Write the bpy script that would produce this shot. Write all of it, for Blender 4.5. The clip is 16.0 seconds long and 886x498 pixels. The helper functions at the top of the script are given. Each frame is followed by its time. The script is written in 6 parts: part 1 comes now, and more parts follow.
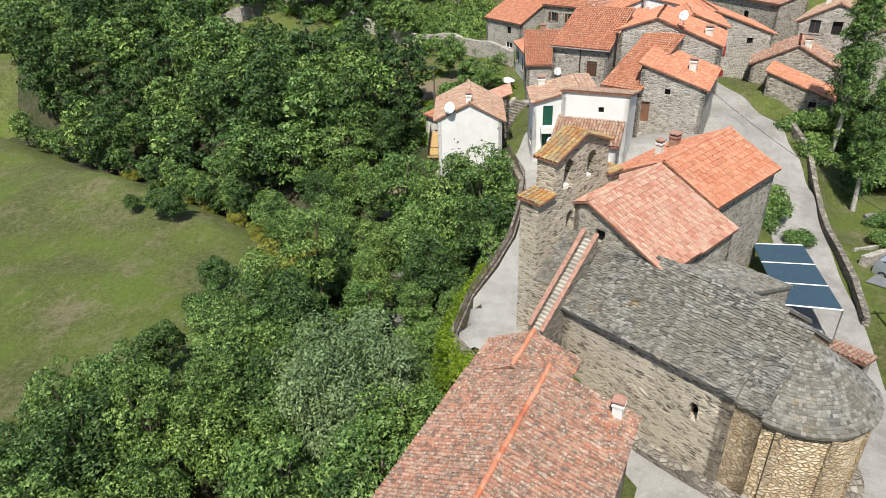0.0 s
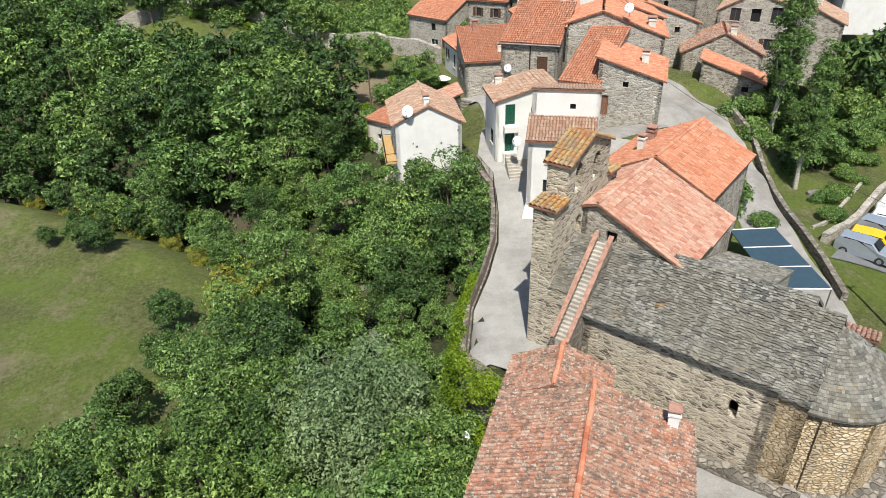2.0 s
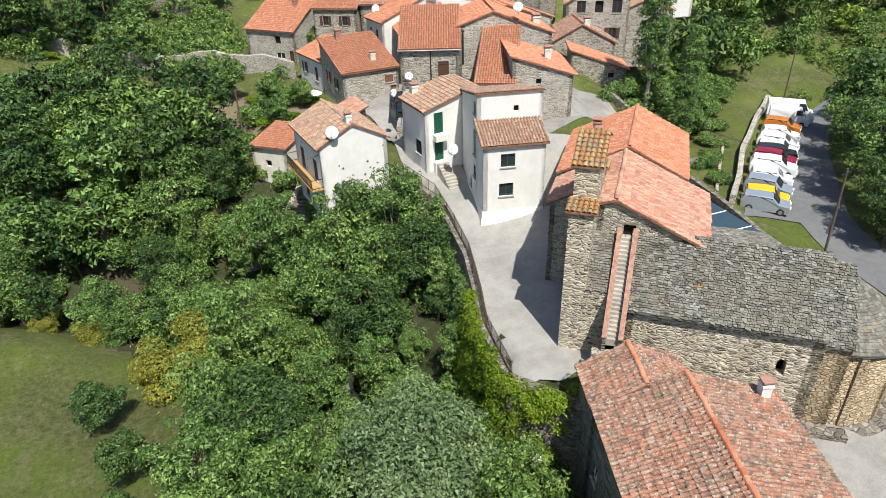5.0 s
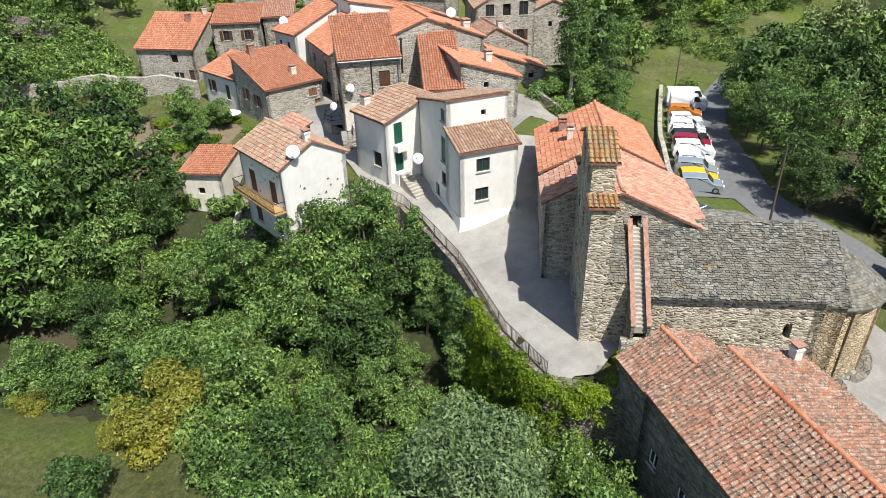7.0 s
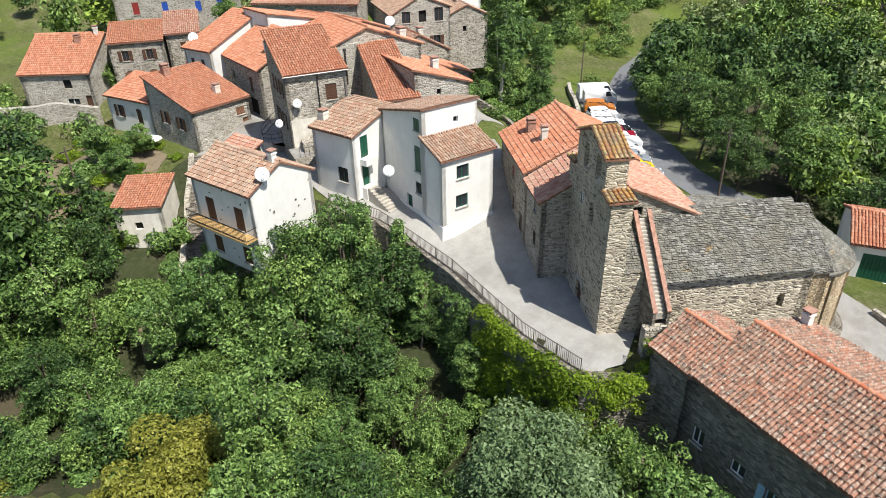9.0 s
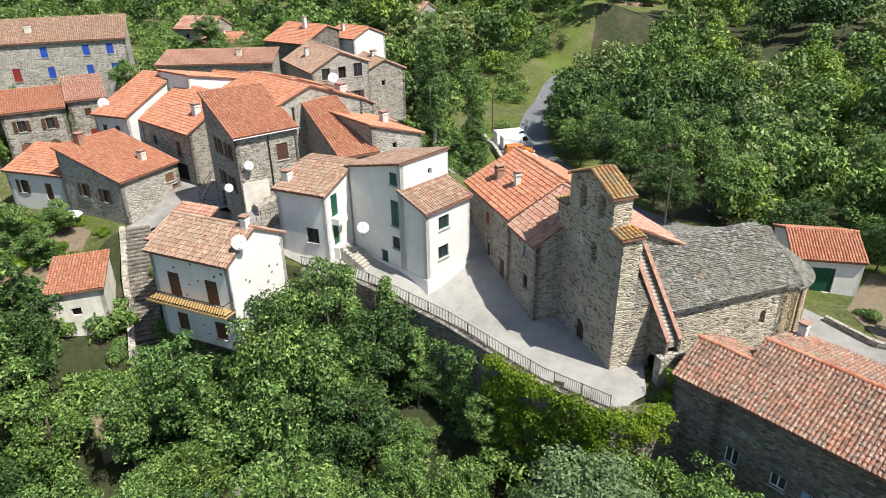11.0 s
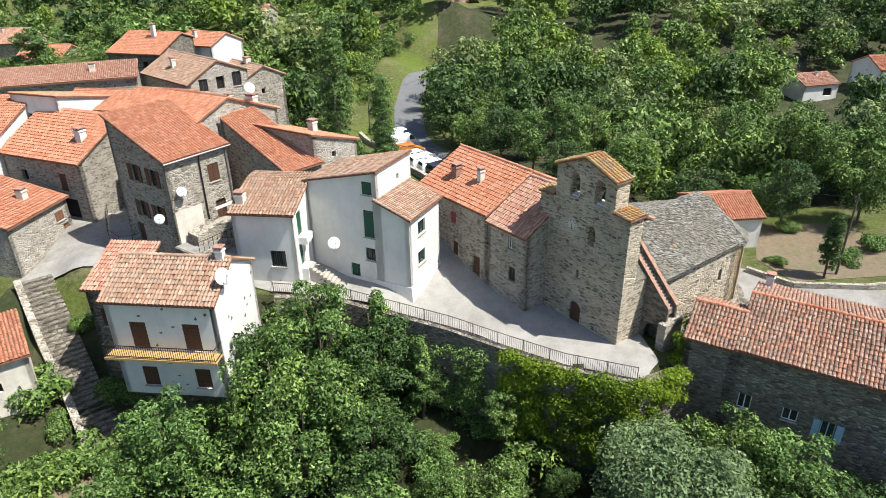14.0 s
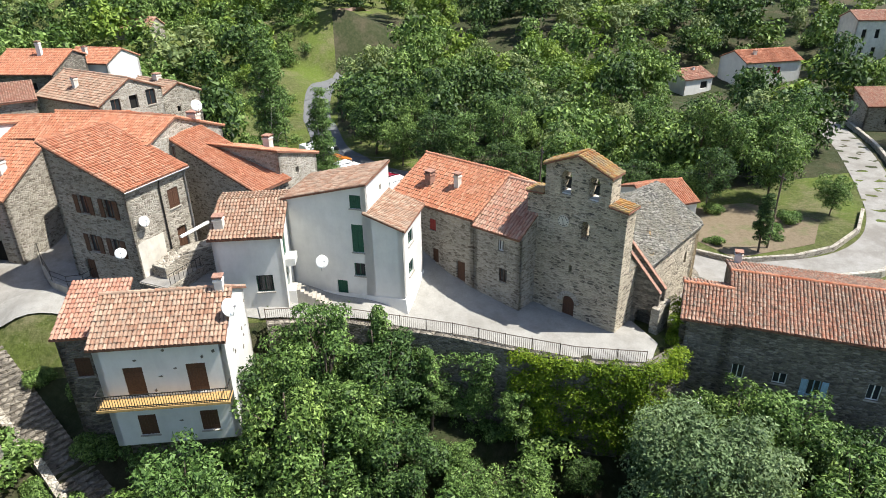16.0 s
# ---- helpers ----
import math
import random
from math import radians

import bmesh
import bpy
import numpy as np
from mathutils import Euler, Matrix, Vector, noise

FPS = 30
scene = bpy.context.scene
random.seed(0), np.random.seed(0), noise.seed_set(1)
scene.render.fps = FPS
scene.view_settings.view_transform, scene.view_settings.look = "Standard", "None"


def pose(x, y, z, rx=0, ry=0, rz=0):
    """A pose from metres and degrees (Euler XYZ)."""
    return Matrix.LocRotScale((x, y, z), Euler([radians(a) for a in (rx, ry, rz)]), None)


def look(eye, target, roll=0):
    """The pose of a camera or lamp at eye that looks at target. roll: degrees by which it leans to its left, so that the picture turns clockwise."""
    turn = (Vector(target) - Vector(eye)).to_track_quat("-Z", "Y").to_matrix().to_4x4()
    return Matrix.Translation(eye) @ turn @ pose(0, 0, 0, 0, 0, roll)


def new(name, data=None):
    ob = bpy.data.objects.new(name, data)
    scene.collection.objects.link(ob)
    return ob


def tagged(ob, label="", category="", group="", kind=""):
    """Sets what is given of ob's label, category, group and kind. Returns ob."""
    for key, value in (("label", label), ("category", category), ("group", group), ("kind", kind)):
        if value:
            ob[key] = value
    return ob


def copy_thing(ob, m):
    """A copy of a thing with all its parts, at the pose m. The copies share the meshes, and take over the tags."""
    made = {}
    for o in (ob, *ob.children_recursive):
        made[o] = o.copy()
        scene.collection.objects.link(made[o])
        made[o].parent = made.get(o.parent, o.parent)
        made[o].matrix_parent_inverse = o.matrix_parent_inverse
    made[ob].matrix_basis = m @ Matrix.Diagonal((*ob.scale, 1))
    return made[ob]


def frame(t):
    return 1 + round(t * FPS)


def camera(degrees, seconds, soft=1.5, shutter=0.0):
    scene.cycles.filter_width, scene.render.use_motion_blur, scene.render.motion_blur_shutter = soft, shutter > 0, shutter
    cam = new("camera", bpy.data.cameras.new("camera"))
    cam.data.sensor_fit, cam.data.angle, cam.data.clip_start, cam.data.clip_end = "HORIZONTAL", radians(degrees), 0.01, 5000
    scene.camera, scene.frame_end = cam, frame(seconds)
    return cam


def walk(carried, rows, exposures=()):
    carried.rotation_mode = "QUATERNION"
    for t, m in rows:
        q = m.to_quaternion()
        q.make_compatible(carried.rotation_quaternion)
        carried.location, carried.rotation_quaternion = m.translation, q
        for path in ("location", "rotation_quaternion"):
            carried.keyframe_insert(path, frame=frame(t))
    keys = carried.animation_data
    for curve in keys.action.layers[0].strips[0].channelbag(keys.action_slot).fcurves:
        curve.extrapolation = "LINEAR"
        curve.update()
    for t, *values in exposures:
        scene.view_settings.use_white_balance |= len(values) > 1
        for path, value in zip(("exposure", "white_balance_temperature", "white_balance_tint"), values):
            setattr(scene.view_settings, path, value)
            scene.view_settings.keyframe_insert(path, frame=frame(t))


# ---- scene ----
cam = camera(68.9, 16.0, 0.9)
METRES, EYE, TILT, LEAN, TURN = 65.0, 25.133, 0.0, 0.0, 0.0
ROWS = [
    (0.0, 0.0, 0.0, 0.0, -0.94, -29.73, 1.64),
    (0.5, -0.0188, 0.0105, 0.0002, -2.96, -29.88, 1.62),
    (1.0, -0.0396, 0.0222, 0.0003, -5.23, -30.08, 1.58),
    (1.5, -0.0635, 0.035, 0.0003, -7.9, -30.25, 1.57),
    (2.0, -0.0895, 0.0489, 0.001, -10.85, -30.41, 1.53),
    (2.5, -0.117, 0.064, 0.0014, -14.0, -30.53, 1.48),
    (3.0, -0.1457, 0.0804, 0.002, -17.33, -30.62, 1.46),
    (3.5, -0.1749, 0.0982, 0.0027, -20.8, -30.69, 1.43),
    (4.0, -0.2042, 0.117, 0.0033, -24.27, -30.71, 1.42),
    (4.5, -0.2319, 0.1364, 0.0037, -27.74, -30.68, 1.44),
    (5.0, -0.2586, 0.1565, 0.0043, -31.14, -30.66, 1.43),
    (7.5, -0.3756, 0.2708, 0.0058, -47.34, -30.32, 1.29),
    (8.0, -0.3945, 0.2971, 0.006, -50.49, -30.23, 1.25),
    (8.5, -0.4114, 0.324, 0.0064, -53.54, -30.21, 1.24),
    (9.0, -0.4275, 0.3517, 0.0065, -56.59, -30.11, 1.2),
    (9.5, -0.4414, 0.3804, 0.0071, -59.65, -29.4, 1.17),
    (10.0, -0.4543, 0.4097, 0.0072, -62.6, -27.33, 1.13),
    (12.5, -0.4959, 0.5585, 0.0083, -77.64, -26.66, 0.93),
    (13.0, -0.4996, 0.589, 0.0086, -80.57, -26.53, 0.87),
    (13.5, -0.5019, 0.6195, 0.0086, -83.49, -26.43, 0.85),
    (14.0, -0.5027, 0.6507, 0.0086, -86.44, -26.3, 0.83),
    (14.5, -0.5023, 0.6824, 0.0086, -89.41, -26.21, 0.82),
    (15.0, -0.5003, 0.714, 0.0086, -92.4, -26.07, 0.82),
    (15.5, -0.4969, 0.7454, 0.0087, -95.38, -25.97, 0.8),
    (16.0, -0.4926, 0.7764, 0.009, -98.38, -25.86, 0.81),
]
walk(cam, [(t, pose(0, 0, EYE, TILT, LEAN, TURN) @ pose(METRES * x, METRES * y, METRES * z, 90 + pitch, roll, yaw)) for t, x, y, z, yaw, pitch, roll in ROWS],
     [(0.0, 0.44), (5.0, 0.46), (9.0, 0.58), (12.5, 0.70), (16.0, 0.80)])

# ---- light ----
K = 65.0 / 75.0  # metres in one unit of the village plan
world = bpy.data.worlds.new("sky")
scene.world = world
world.use_nodes = True
SUN_DIR = Vector((-0.095, -0.50, 0.86)).normalized()
wn = world.node_tree.nodes
sky = wn.new("ShaderNodeTexSky")
sky.sky_type, sky.sun_disc = "NISHITA", False
sky.sun_elevation = math.asin(SUN_DIR.z)
sky.sun_rotation = math.atan2(SUN_DIR.x, SUN_DIR.y)
sky.altitude, sky.air_density, sky.dust_density = 400, 1.0, 1.2
wn["Background"].inputs["Strength"].default_value = 0.112
world.node_tree.links.new(sky.outputs[0], wn["Background"].inputs["Color"])
sun = new("sun", bpy.data.lights.new("sun", "SUN"))
sun.data.energy, sun.data.angle, sun.data.color = 4.8, radians(0.53), (1.0, 0.975, 0.905)
sun.matrix_world = look(SUN_DIR * 200, (0, 0, 0))


# ---- materials ----
class Nodes:
    """A short way to write node trees."""

    def __init__(self, name):
        self.mat = bpy.data.materials.new(name)
        self.mat.use_nodes = True
        self.t = self.mat.node_tree
        self.bsdf = self.t.nodes["Principled BSDF"]
        self.coord = self.t.nodes.new("ShaderNodeTexCoord").outputs["Object"]

    def add(self, kind, **sets):
        n = self.t.nodes.new(kind)
        for k, v in sets.items():
            if k in n.inputs:
                n.inputs[k].default_value = v
        return n

    def link(self, a, b):
        self.t.links.new(a, b)

    def noise(self, scale, detail=4.0, rough=0.6, stretch=None):
        n = self.add("ShaderNodeTexNoise", Scale=scale, Detail=detail, Roughness=rough)
        c = self.coord
        if stretch:
            m = self.add("ShaderNodeMapping")
            m.inputs["Scale"].default_value = stretch
            self.link(c, m.inputs["Vector"])
            c = m.outputs[0]
        self.link(c, n.inputs["Vector"])
        return n.outputs["Fac"]

    def ramp(self, fac, stops):
        r = self.add("ShaderNodeValToRGB")
        el = r.color_ramp.elements
        while len(el) < len(stops):
            el.new(0.5)
        for e, (p, c) in zip(el, stops):
            e.position, e.color = p, (*c, 1)
        self.link(fac, r.inputs[0])
        return r.outputs[0]

    def mix(self, fac, a, b, how="MIX"):
        m = self.add("ShaderNodeMix")
        m.data_type, m.blend_type = "RGBA", how
        for sock, v in ((m.inputs["Factor"], fac), (m.inputs[6], a), (m.inputs[7], b)):
            if isinstance(v, (int, float)):
                sock.default_value = v
            elif isinstance(v, tuple):
                sock.default_value = (*v, 1)
            else:
                self.link(v, sock)
        return m.outputs[2]

    def island(self):
        return self.add("ShaderNodeNewGeometry").outputs["Random Per Island"]

    def obrandom(self):
        return self.add("ShaderNodeObjectInfo").outputs["Random"]

    def done(self, color, rough=0.85, height=None, strength=0.4, dist=0.03, metal=0.0, spec=0.3):
        b = self.bsdf
        if isinstance(color, tuple):
            b.inputs["Base Color"].default_value = (*color, 1)
        else:
            self.link(color, b.inputs["Base Color"])
        b.inputs["Roughness"].default_value = rough
        b.inputs["Metallic"].default_value = metal
        b.inputs["Specular IOR Level"].default_value = spec
        if height is not None:
            bump = self.add("ShaderNodeBump", Strength=strength, Distance=dist)
            self.link(height, bump.inputs["Height"])
            self.link(bump.outputs[0], b.inputs["Normal"])
        return self.mat


def plain(name, color, rough=0.6, metal=0.0, grain=0.12, scale=6.0):
    n = Nodes(name)
    f = n.noise(scale, 5)
    dark = tuple(c * (1 - grain * 1.6) for c in color)
    lite = tuple(min(1, c * (1 + grain)) for c in color)
    return n.done(n.ramp(f, [(0.3, dark), (0.7, lite)]), rough, n.noise(scale * 6, 3), 0.15, 0.01, metal)


def tile_mat(name, a, b, c, lichen, amount, grey, low=0.72):
    """Fired clay canal tiles: every tile takes its own tone, lichen and grey weather on top."""
    n = Nodes(name)
    dk = tuple(x * low for x in a)
    pale = tuple(min(0.7, x * 1.12) for x in c)
    col = n.ramp(n.island(), [(0.0, dk), (0.12, a), (0.5, b), (0.88, c), (1.0, pale)])
    col = n.mix(n.ramp(n.noise(1.1, 6, 0.7), [(0.5 - amount * 0.05, (0, 0, 0)), (0.6, (amount,) * 3)]), col, grey)
    col = n.mix(n.ramp(n.noise(2.7, 8, 0.75), [(0.60 - amount * 0.08, (0, 0, 0)), (0.66, (amount,) * 3)]), col, lichen)
    col = n.mix(0.5, col, n.ramp(n.noise(9, 4), [(0.3, (0.42, 0.42, 0.42)), (0.66, (1, 1, 1))]), "MULTIPLY")
    return n.done(col, 0.88, n.noise(25, 4), 0.4, 0.015)


def stone_mat(name, a, b, c, joint, sx=3.2, sz=8.5, jw=0.06, stain=0.35, patchy=0.4):
    """Rubble masonry: flat stones in irregular courses with mortar between."""
    n = Nodes(name)
    warp = n.add("ShaderNodeMix")
    warp.data_type = "VECTOR"
    nz = n.add("ShaderNodeTexNoise", Scale=1.3, Detail=3.0)
    n.link(n.coord, nz.inputs["Vector"])
    warp.inputs["Factor"].default_value = 0.06
    n.link(n.coord, warp.inputs[4])
    n.link(nz.outputs["Color"], warp.inputs[5])
    m = n.add("ShaderNodeMapping")
    m.inputs["Scale"].default_value = (sx, sx, sz)
    n.link(warp.outputs[1], m.inputs["Vector"])
    cell = n.add("ShaderNodeTexVoronoi", Scale=1.0)
    edge = n.add("ShaderNodeTexVoronoi", Scale=1.0)
    edge.feature = "DISTANCE_TO_EDGE"
    for v in (cell, edge):
        n.link(m.outputs[0], v.inputs["Vector"])
    sep = n.add("ShaderNodeSeparateColor")
    n.link(cell.outputs["Color"], sep.inputs[0])
    col = n.ramp(sep.outputs[0], [(0.05, a), (0.5, b), (0.95, c)])
    col = n.mix(0.65, col, n.ramp(n.noise(9, 7, 0.75), [(0.34, (0.46, 0.45, 0.44)), (0.52, (1, 1, 1))]), "MULTIPLY")
    j = n.ramp(edge.outputs["Distance"], [(jw * 0.3, (1, 1, 1)), (jw * 1.6, (0, 0, 0))])
    col = n.mix(j, col, joint)
    col = n.mix(n.ramp(n.noise(0.75, 8, 0.75), [(0.52, (0, 0, 0)), (0.64, (patchy,) * 3)]), col, joint)
    col = n.mix(n.ramp(n.noise(0.9, 8, 0.8, (1, 1, 1.8)), [(0.58, (0, 0, 0)), (0.70, (patchy * 0.7,) * 3)]), col, tuple(x * 0.6 for x in a))
    col = n.mix(stain, col, n.ramp(n.noise(0.5, 6, 0.7), [(0.32, (0.42, 0.40, 0.36)), (0.6, (1, 1, 1))]), "MULTIPLY")
    h = n.ramp(edge.outputs["Distance"], [(0.0, (0, 0, 0)), (jw * 3, (1, 1, 1))])
    return n.done(col, 0.92, h, 1.0, 0.09)


def render_mat(name, color, stain=0.25):
    """Lime render or painted plaster with water stains and patches."""
    n = Nodes(name)
    col = n.ramp(n.noise(0.8, 6, 0.7), [(0.3, tuple(c * (1 - stain) for c in color)), (0.6, color)])
    col = n.mix(stain, col, n.ramp(n.noise(2.0, 5, 0.7, (1, 1, 0.18)), [(0.35, (0.6, 0.58, 0.54)), (0.6, (1, 1, 1))]), "MULTIPLY")
    return n.done(col, 0.9, n.noise(30, 5), 0.25, 0.008)


def ground_mat(name, a, b, c, s1=0.12, s2=2.2, dirt=(0.22, 0.17, 0.11), bare=0.62, bump=0.5):
    n = Nodes(name)
    col = n.ramp(n.noise(s2, 8, 0.75), [(0.28, a), (0.5, b), (0.75, c)])
    col = n.mix(n.ramp(n.noise(s1, 6, 0.65), [(bare - 0.08, (0, 0, 0)), (bare + 0.1, (0.8, 0.8, 0.8))]), col, dirt)
    col = n.mix(0.5, col, n.ramp(n.noise(12, 5), [(0.3, (0.5, 0.5, 0.5)), (0.7, (1, 1, 1))]), "MULTIPLY")
    return n.done(col, 0.95, n.noise(9, 8, 0.8), bump, 0.12)


def leaf_mat(name, a, b, c, glow=0.35):
    """Leaves: each its own green, letting part of the light through."""
    n = Nodes(name)
    col = n.ramp(n.island(), [(0.0, a), (0.55, b), (1.0, c)])
    col = n.mix(0.55, col, n.ramp(n.obrandom(), [(0.0, (0.55, 0.70, 0.6)), (0.5, (0.9, 0.96, 0.85)), (1.0, (1.0, 0.97, 0.68))]), "MULTIPLY")
    col = n.mix(0.45, col, n.ramp(n.noise(0.55, 4), [(0.35, (0.6, 0.66, 0.55)), (0.65, (1.0, 1.0, 1.0))]), "MULTIPLY")
    col = n.mix(0.7, col, n.ramp(n.noise(0.16, 3), [(0.36, (0.5, 0.62, 0.5)), (0.52, (0.95, 1.0, 0.9)), (0.66, (1.0, 1.0, 0.7))]), "MULTIPLY")
    n.done(col, 0.55, spec=0.25)
    tr = n.add("ShaderNodeBsdfTranslucent")
    n.link(n.mix(1.0, col, (1.0, 1.0, 0.55), "MULTIPLY"), tr.inputs["Color"])
    ms = n.add("ShaderNodeMixShader", Fac=glow)
    n.link(n.bsdf.outputs[0], ms.inputs[1])
    n.link(tr.outputs[0], ms.inputs[2])
    n.link(ms.outputs[0], n.t.nodes["Material Output"].inputs["Surface"])
    return n.mat


TILE_NEW = tile_mat("tile_orange", (0.47, 0.175, 0.095), (0.53, 0.215, 0.12), (0.56, 0.265, 0.16), (0.44, 0.33, 0.18), 0.3, (0.42, 0.25, 0.175), 0.88)
TILE_PINK = tile_mat("tile_pink", (0.44, 0.195, 0.13), (0.49, 0.25, 0.175), (0.53, 0.33, 0.24), (0.46, 0.35, 0.17), 0.4, (0.46, 0.33, 0.25), 0.85)
TILE_RED = tile_mat("tile_red_ridge", (0.46, 0.14, 0.07), (0.52, 0.19, 0.10), (0.55, 0.25, 0.15), (0.42, 0.3, 0.18), 0.2, (0.38, 0.2, 0.14))
TILE_TAN = tile_mat("tile_tan", (0.36, 0.20, 0.13), (0.43, 0.265, 0.18), (0.48, 0.335, 0.24), (0.30, 0.25, 0.19), 0.6, (0.30, 0.23, 0.17), 0.85)
TILE_LICHEN = tile_mat("tile_lichen", (0.42, 0.18, 0.07), (0.47, 0.25, 0.08), (0.45, 0.33, 0.16), (0.52, 0.31, 0.05), 0.9, (0.28, 0.22, 0.14))
n = Nodes("tile_weathered")
col = n.ramp(n.island(), [(0.0, (0.34, 0.135, 0.08)), (0.4, (0.42, 0.185, 0.115)), (0.8, (0.44, 0.235, 0.16)), (1.0, (0.47, 0.31, 0.23))])
col = n.mix(n.ramp(n.noise(0.35, 5, 0.6), [(0.42, (0, 0, 0)), (0.62, (0.55, 0.55, 0.55))]), col, (0.27, 0.175, 0.125))
col = n.mix(n.ramp(n.noise(2.6, 8, 0.75), [(0.47, (0, 0, 0)), (0.57, (0.8, 0.8, 0.8))]), col, (0.11, 0.088, 0.07))
col = n.mix(n.ramp(n.noise(5.5, 8, 0.8), [(0.53, (0, 0, 0)), (0.59, (0.85, 0.85, 0.85))]), col, (0.50, 0.45, 0.36))
col = n.mix(n.ramp(n.noise(3.7, 6, 0.7), [(0.64, (0, 0, 0)), (0.69, (0.7, 0.7, 0.7))]), col, (0.45, 0.25, 0.06))
col = n.mix(0.5, col, n.ramp(n.noise(14, 5), [(0.3, (0.45, 0.45, 0.45)), (0.66, (1, 1, 1))]), "MULTIPLY")
TILE_OLD = n.done(col, 0.9, n.noise(25, 4), 0.5, 0.02)
n = Nodes("slate")
col = n.ramp(n.island(), [(0.0, (0.07, 0.067, 0.06)), (0.2, (0.12, 0.115, 0.10)), (0.7, (0.21, 0.20, 0.172)), (1.0, (0.34, 0.325, 0.28))])
col = n.mix(n.ramp(n.noise(0.5, 6, 0.7), [(0.42, (0, 0, 0)), (0.62, (0.6, 0.6, 0.6))]), col, (0.165, 0.145, 0.105))
col = n.mix(n.ramp(n.noise(1.6, 8, 0.75), [(0.52, (0, 0, 0)), (0.60, (0.6, 0.6, 0.6))]), col, (0.30, 0.285, 0.24))
col = n.mix(n.ramp(n.noise(0.9, 8, 0.8), [(0.60, (0, 0, 0)), (0.67, (0.75, 0.75, 0.75))]), col, (0.34, 0.20, 0.06))
col = n.mix(0.5, col, n.ramp(n.noise(13, 5), [(0.3, (0.45, 0.45, 0.45)), (0.68, (1, 1, 1))]), "MULTIPLY")
SLATE = n.done(col, 0.85, n.noise(22, 4), 0.5, 0.02)
# Same clay as the tiles, darkened for shade and dirt in the channels.
UNDER = plain("shaded_dirty_channel", (0.24, 0.115, 0.075), 0.95, 0, 0.3, 4)
STONE = stone_mat("rubble_stone", (0.22, 0.185, 0.145), (0.45, 0.40, 0.325), (0.58, 0.53, 0.445), (0.56, 0.51, 0.43), 3.2, 7.5)
STONE_PALE = stone_mat("pale_pointed_stone", (0.32, 0.28, 0.22), (0.48, 0.43, 0.36), (0.58, 0.54, 0.47), (0.60, 0.56, 0.49), 3.0, 6.0)
STONE_CH = stone_mat("church_stone", (0.16, 0.135, 0.11), (0.53, 0.45, 0.34), (0.70, 0.62, 0.485), (0.68, 0.59, 0.455), 2.6, 8.5, 0.075, 0.35, 0.75)
STONE_DARK = stone_mat("dark_rubble", (0.13, 0.115, 0.095), (0.25, 0.22, 0.18), (0.37, 0.33, 0.27), (0.24, 0.21, 0.17), 3.0, 6.5)
STONE_APSE = stone_mat("golden_ashlar", (0.40, 0.29, 0.165), (0.50, 0.385, 0.24), (0.59, 0.48, 0.33), (0.40, 0.31, 0.205), 3.6, 6.2, 0.05, 0.4, 0.35)
WHITE = render_mat("white_render", (0.74, 0.715, 0.67), 0.12)
CREAM = render_mat("cream_render", (0.74, 0.69, 0.60), 0.25)
GREY_RENDER = render_mat("grey_render", (0.46, 0.42, 0.36), 0.4)
CONCRETE = ground_mat("concrete", (0.28, 0.265, 0.24), (0.35, 0.335, 0.305), (0.40, 0.385, 0.355), 0.35, 0.9, (0.25, 0.235, 0.21), 0.56, 0.15)
ASPHALT = ground_mat("asphalt", (0.13, 0.13, 0.135), (0.165, 0.168, 0.172), (0.20, 0.20, 0.205), 0.2, 1.5, (0.19, 0.185, 0.18), 0.6, 0.15)
PATH = ground_mat("pale_road", (0.24, 0.225, 0.20), (0.31, 0.295, 0.27), (0.37, 0.35, 0.325), 0.3, 0.9, (0.21, 0.19, 0.165), 0.56, 0.2)
n = Nodes("grass")
col = n.ramp(n.noise(1.6, 8, 0.8), [(0.3, (0.07, 0.088, 0.024)), (0.5, (0.13, 0.145, 0.042)), (0.7, (0.21, 0.205, 0.085))])
col = n.mix(n.ramp(n.noise(0.11, 5, 0.6), [(0.42, (0, 0, 0)), (0.62, (0.85, 0.85, 0.85))]), col, (0.15, 0.205, 0.03))
col = n.mix(n.ramp(n.noise(0.2, 8, 0.7), [(0.52, (0, 0, 0)), (0.68, (0.8, 0.8, 0.8))]), col, (0.25, 0.215, 0.12))
col = n.mix(n.ramp(n.noise(0.9, 8, 0.8, (1, 0.35, 1)), [(0.55, (0, 0, 0)), (0.66, (0.7, 0.7, 0.7))]), col, (0.28, 0.26, 0.13))
col = n.mix(n.ramp(n.noise(5.5, 4, 0.7), [(0.62, (0, 0, 0)), (0.70, (0.6, 0.6, 0.6))]), col, (0.34, 0.34, 0.22))
col = n.mix(0.75, col, n.ramp(n.noise(3.2, 8, 0.85), [(0.33, (0.42, 0.46, 0.40)), (0.62, (1, 1, 1))]), "MULTIPLY")
col = n.mix(0.6, col, n.ramp(n.noise(11, 6, 0.8), [(0.3, (0.45, 0.45, 0.45)), (0.68, (1, 1, 1))]), "MULTIPLY")
GRASS = n.done(col, 0.95, n.noise(8, 8, 0.85), 0.9, 0.2)
SOIL = ground_mat("soil", (0.13, 0.10, 0.06), (0.20, 0.155, 0.10), (0.26, 0.21, 0.145), 0.3, 2.5, (0.12, 0.15, 0.05), 0.6)
ROCK = ground_mat("river_rock", (0.12, 0.11, 0.10), (0.25, 0.23, 0.21), (0.40, 0.38, 0.35), 0.5, 2.0, (0.08, 0.08, 0.07), 0.55)
CLIFF = ground_mat("red_rock", (0.16, 0.095, 0.07), (0.27, 0.175, 0.13), (0.36, 0.26, 0.20), 0.25, 0.9, (0.10, 0.09, 0.06), 0.55, 0.9)
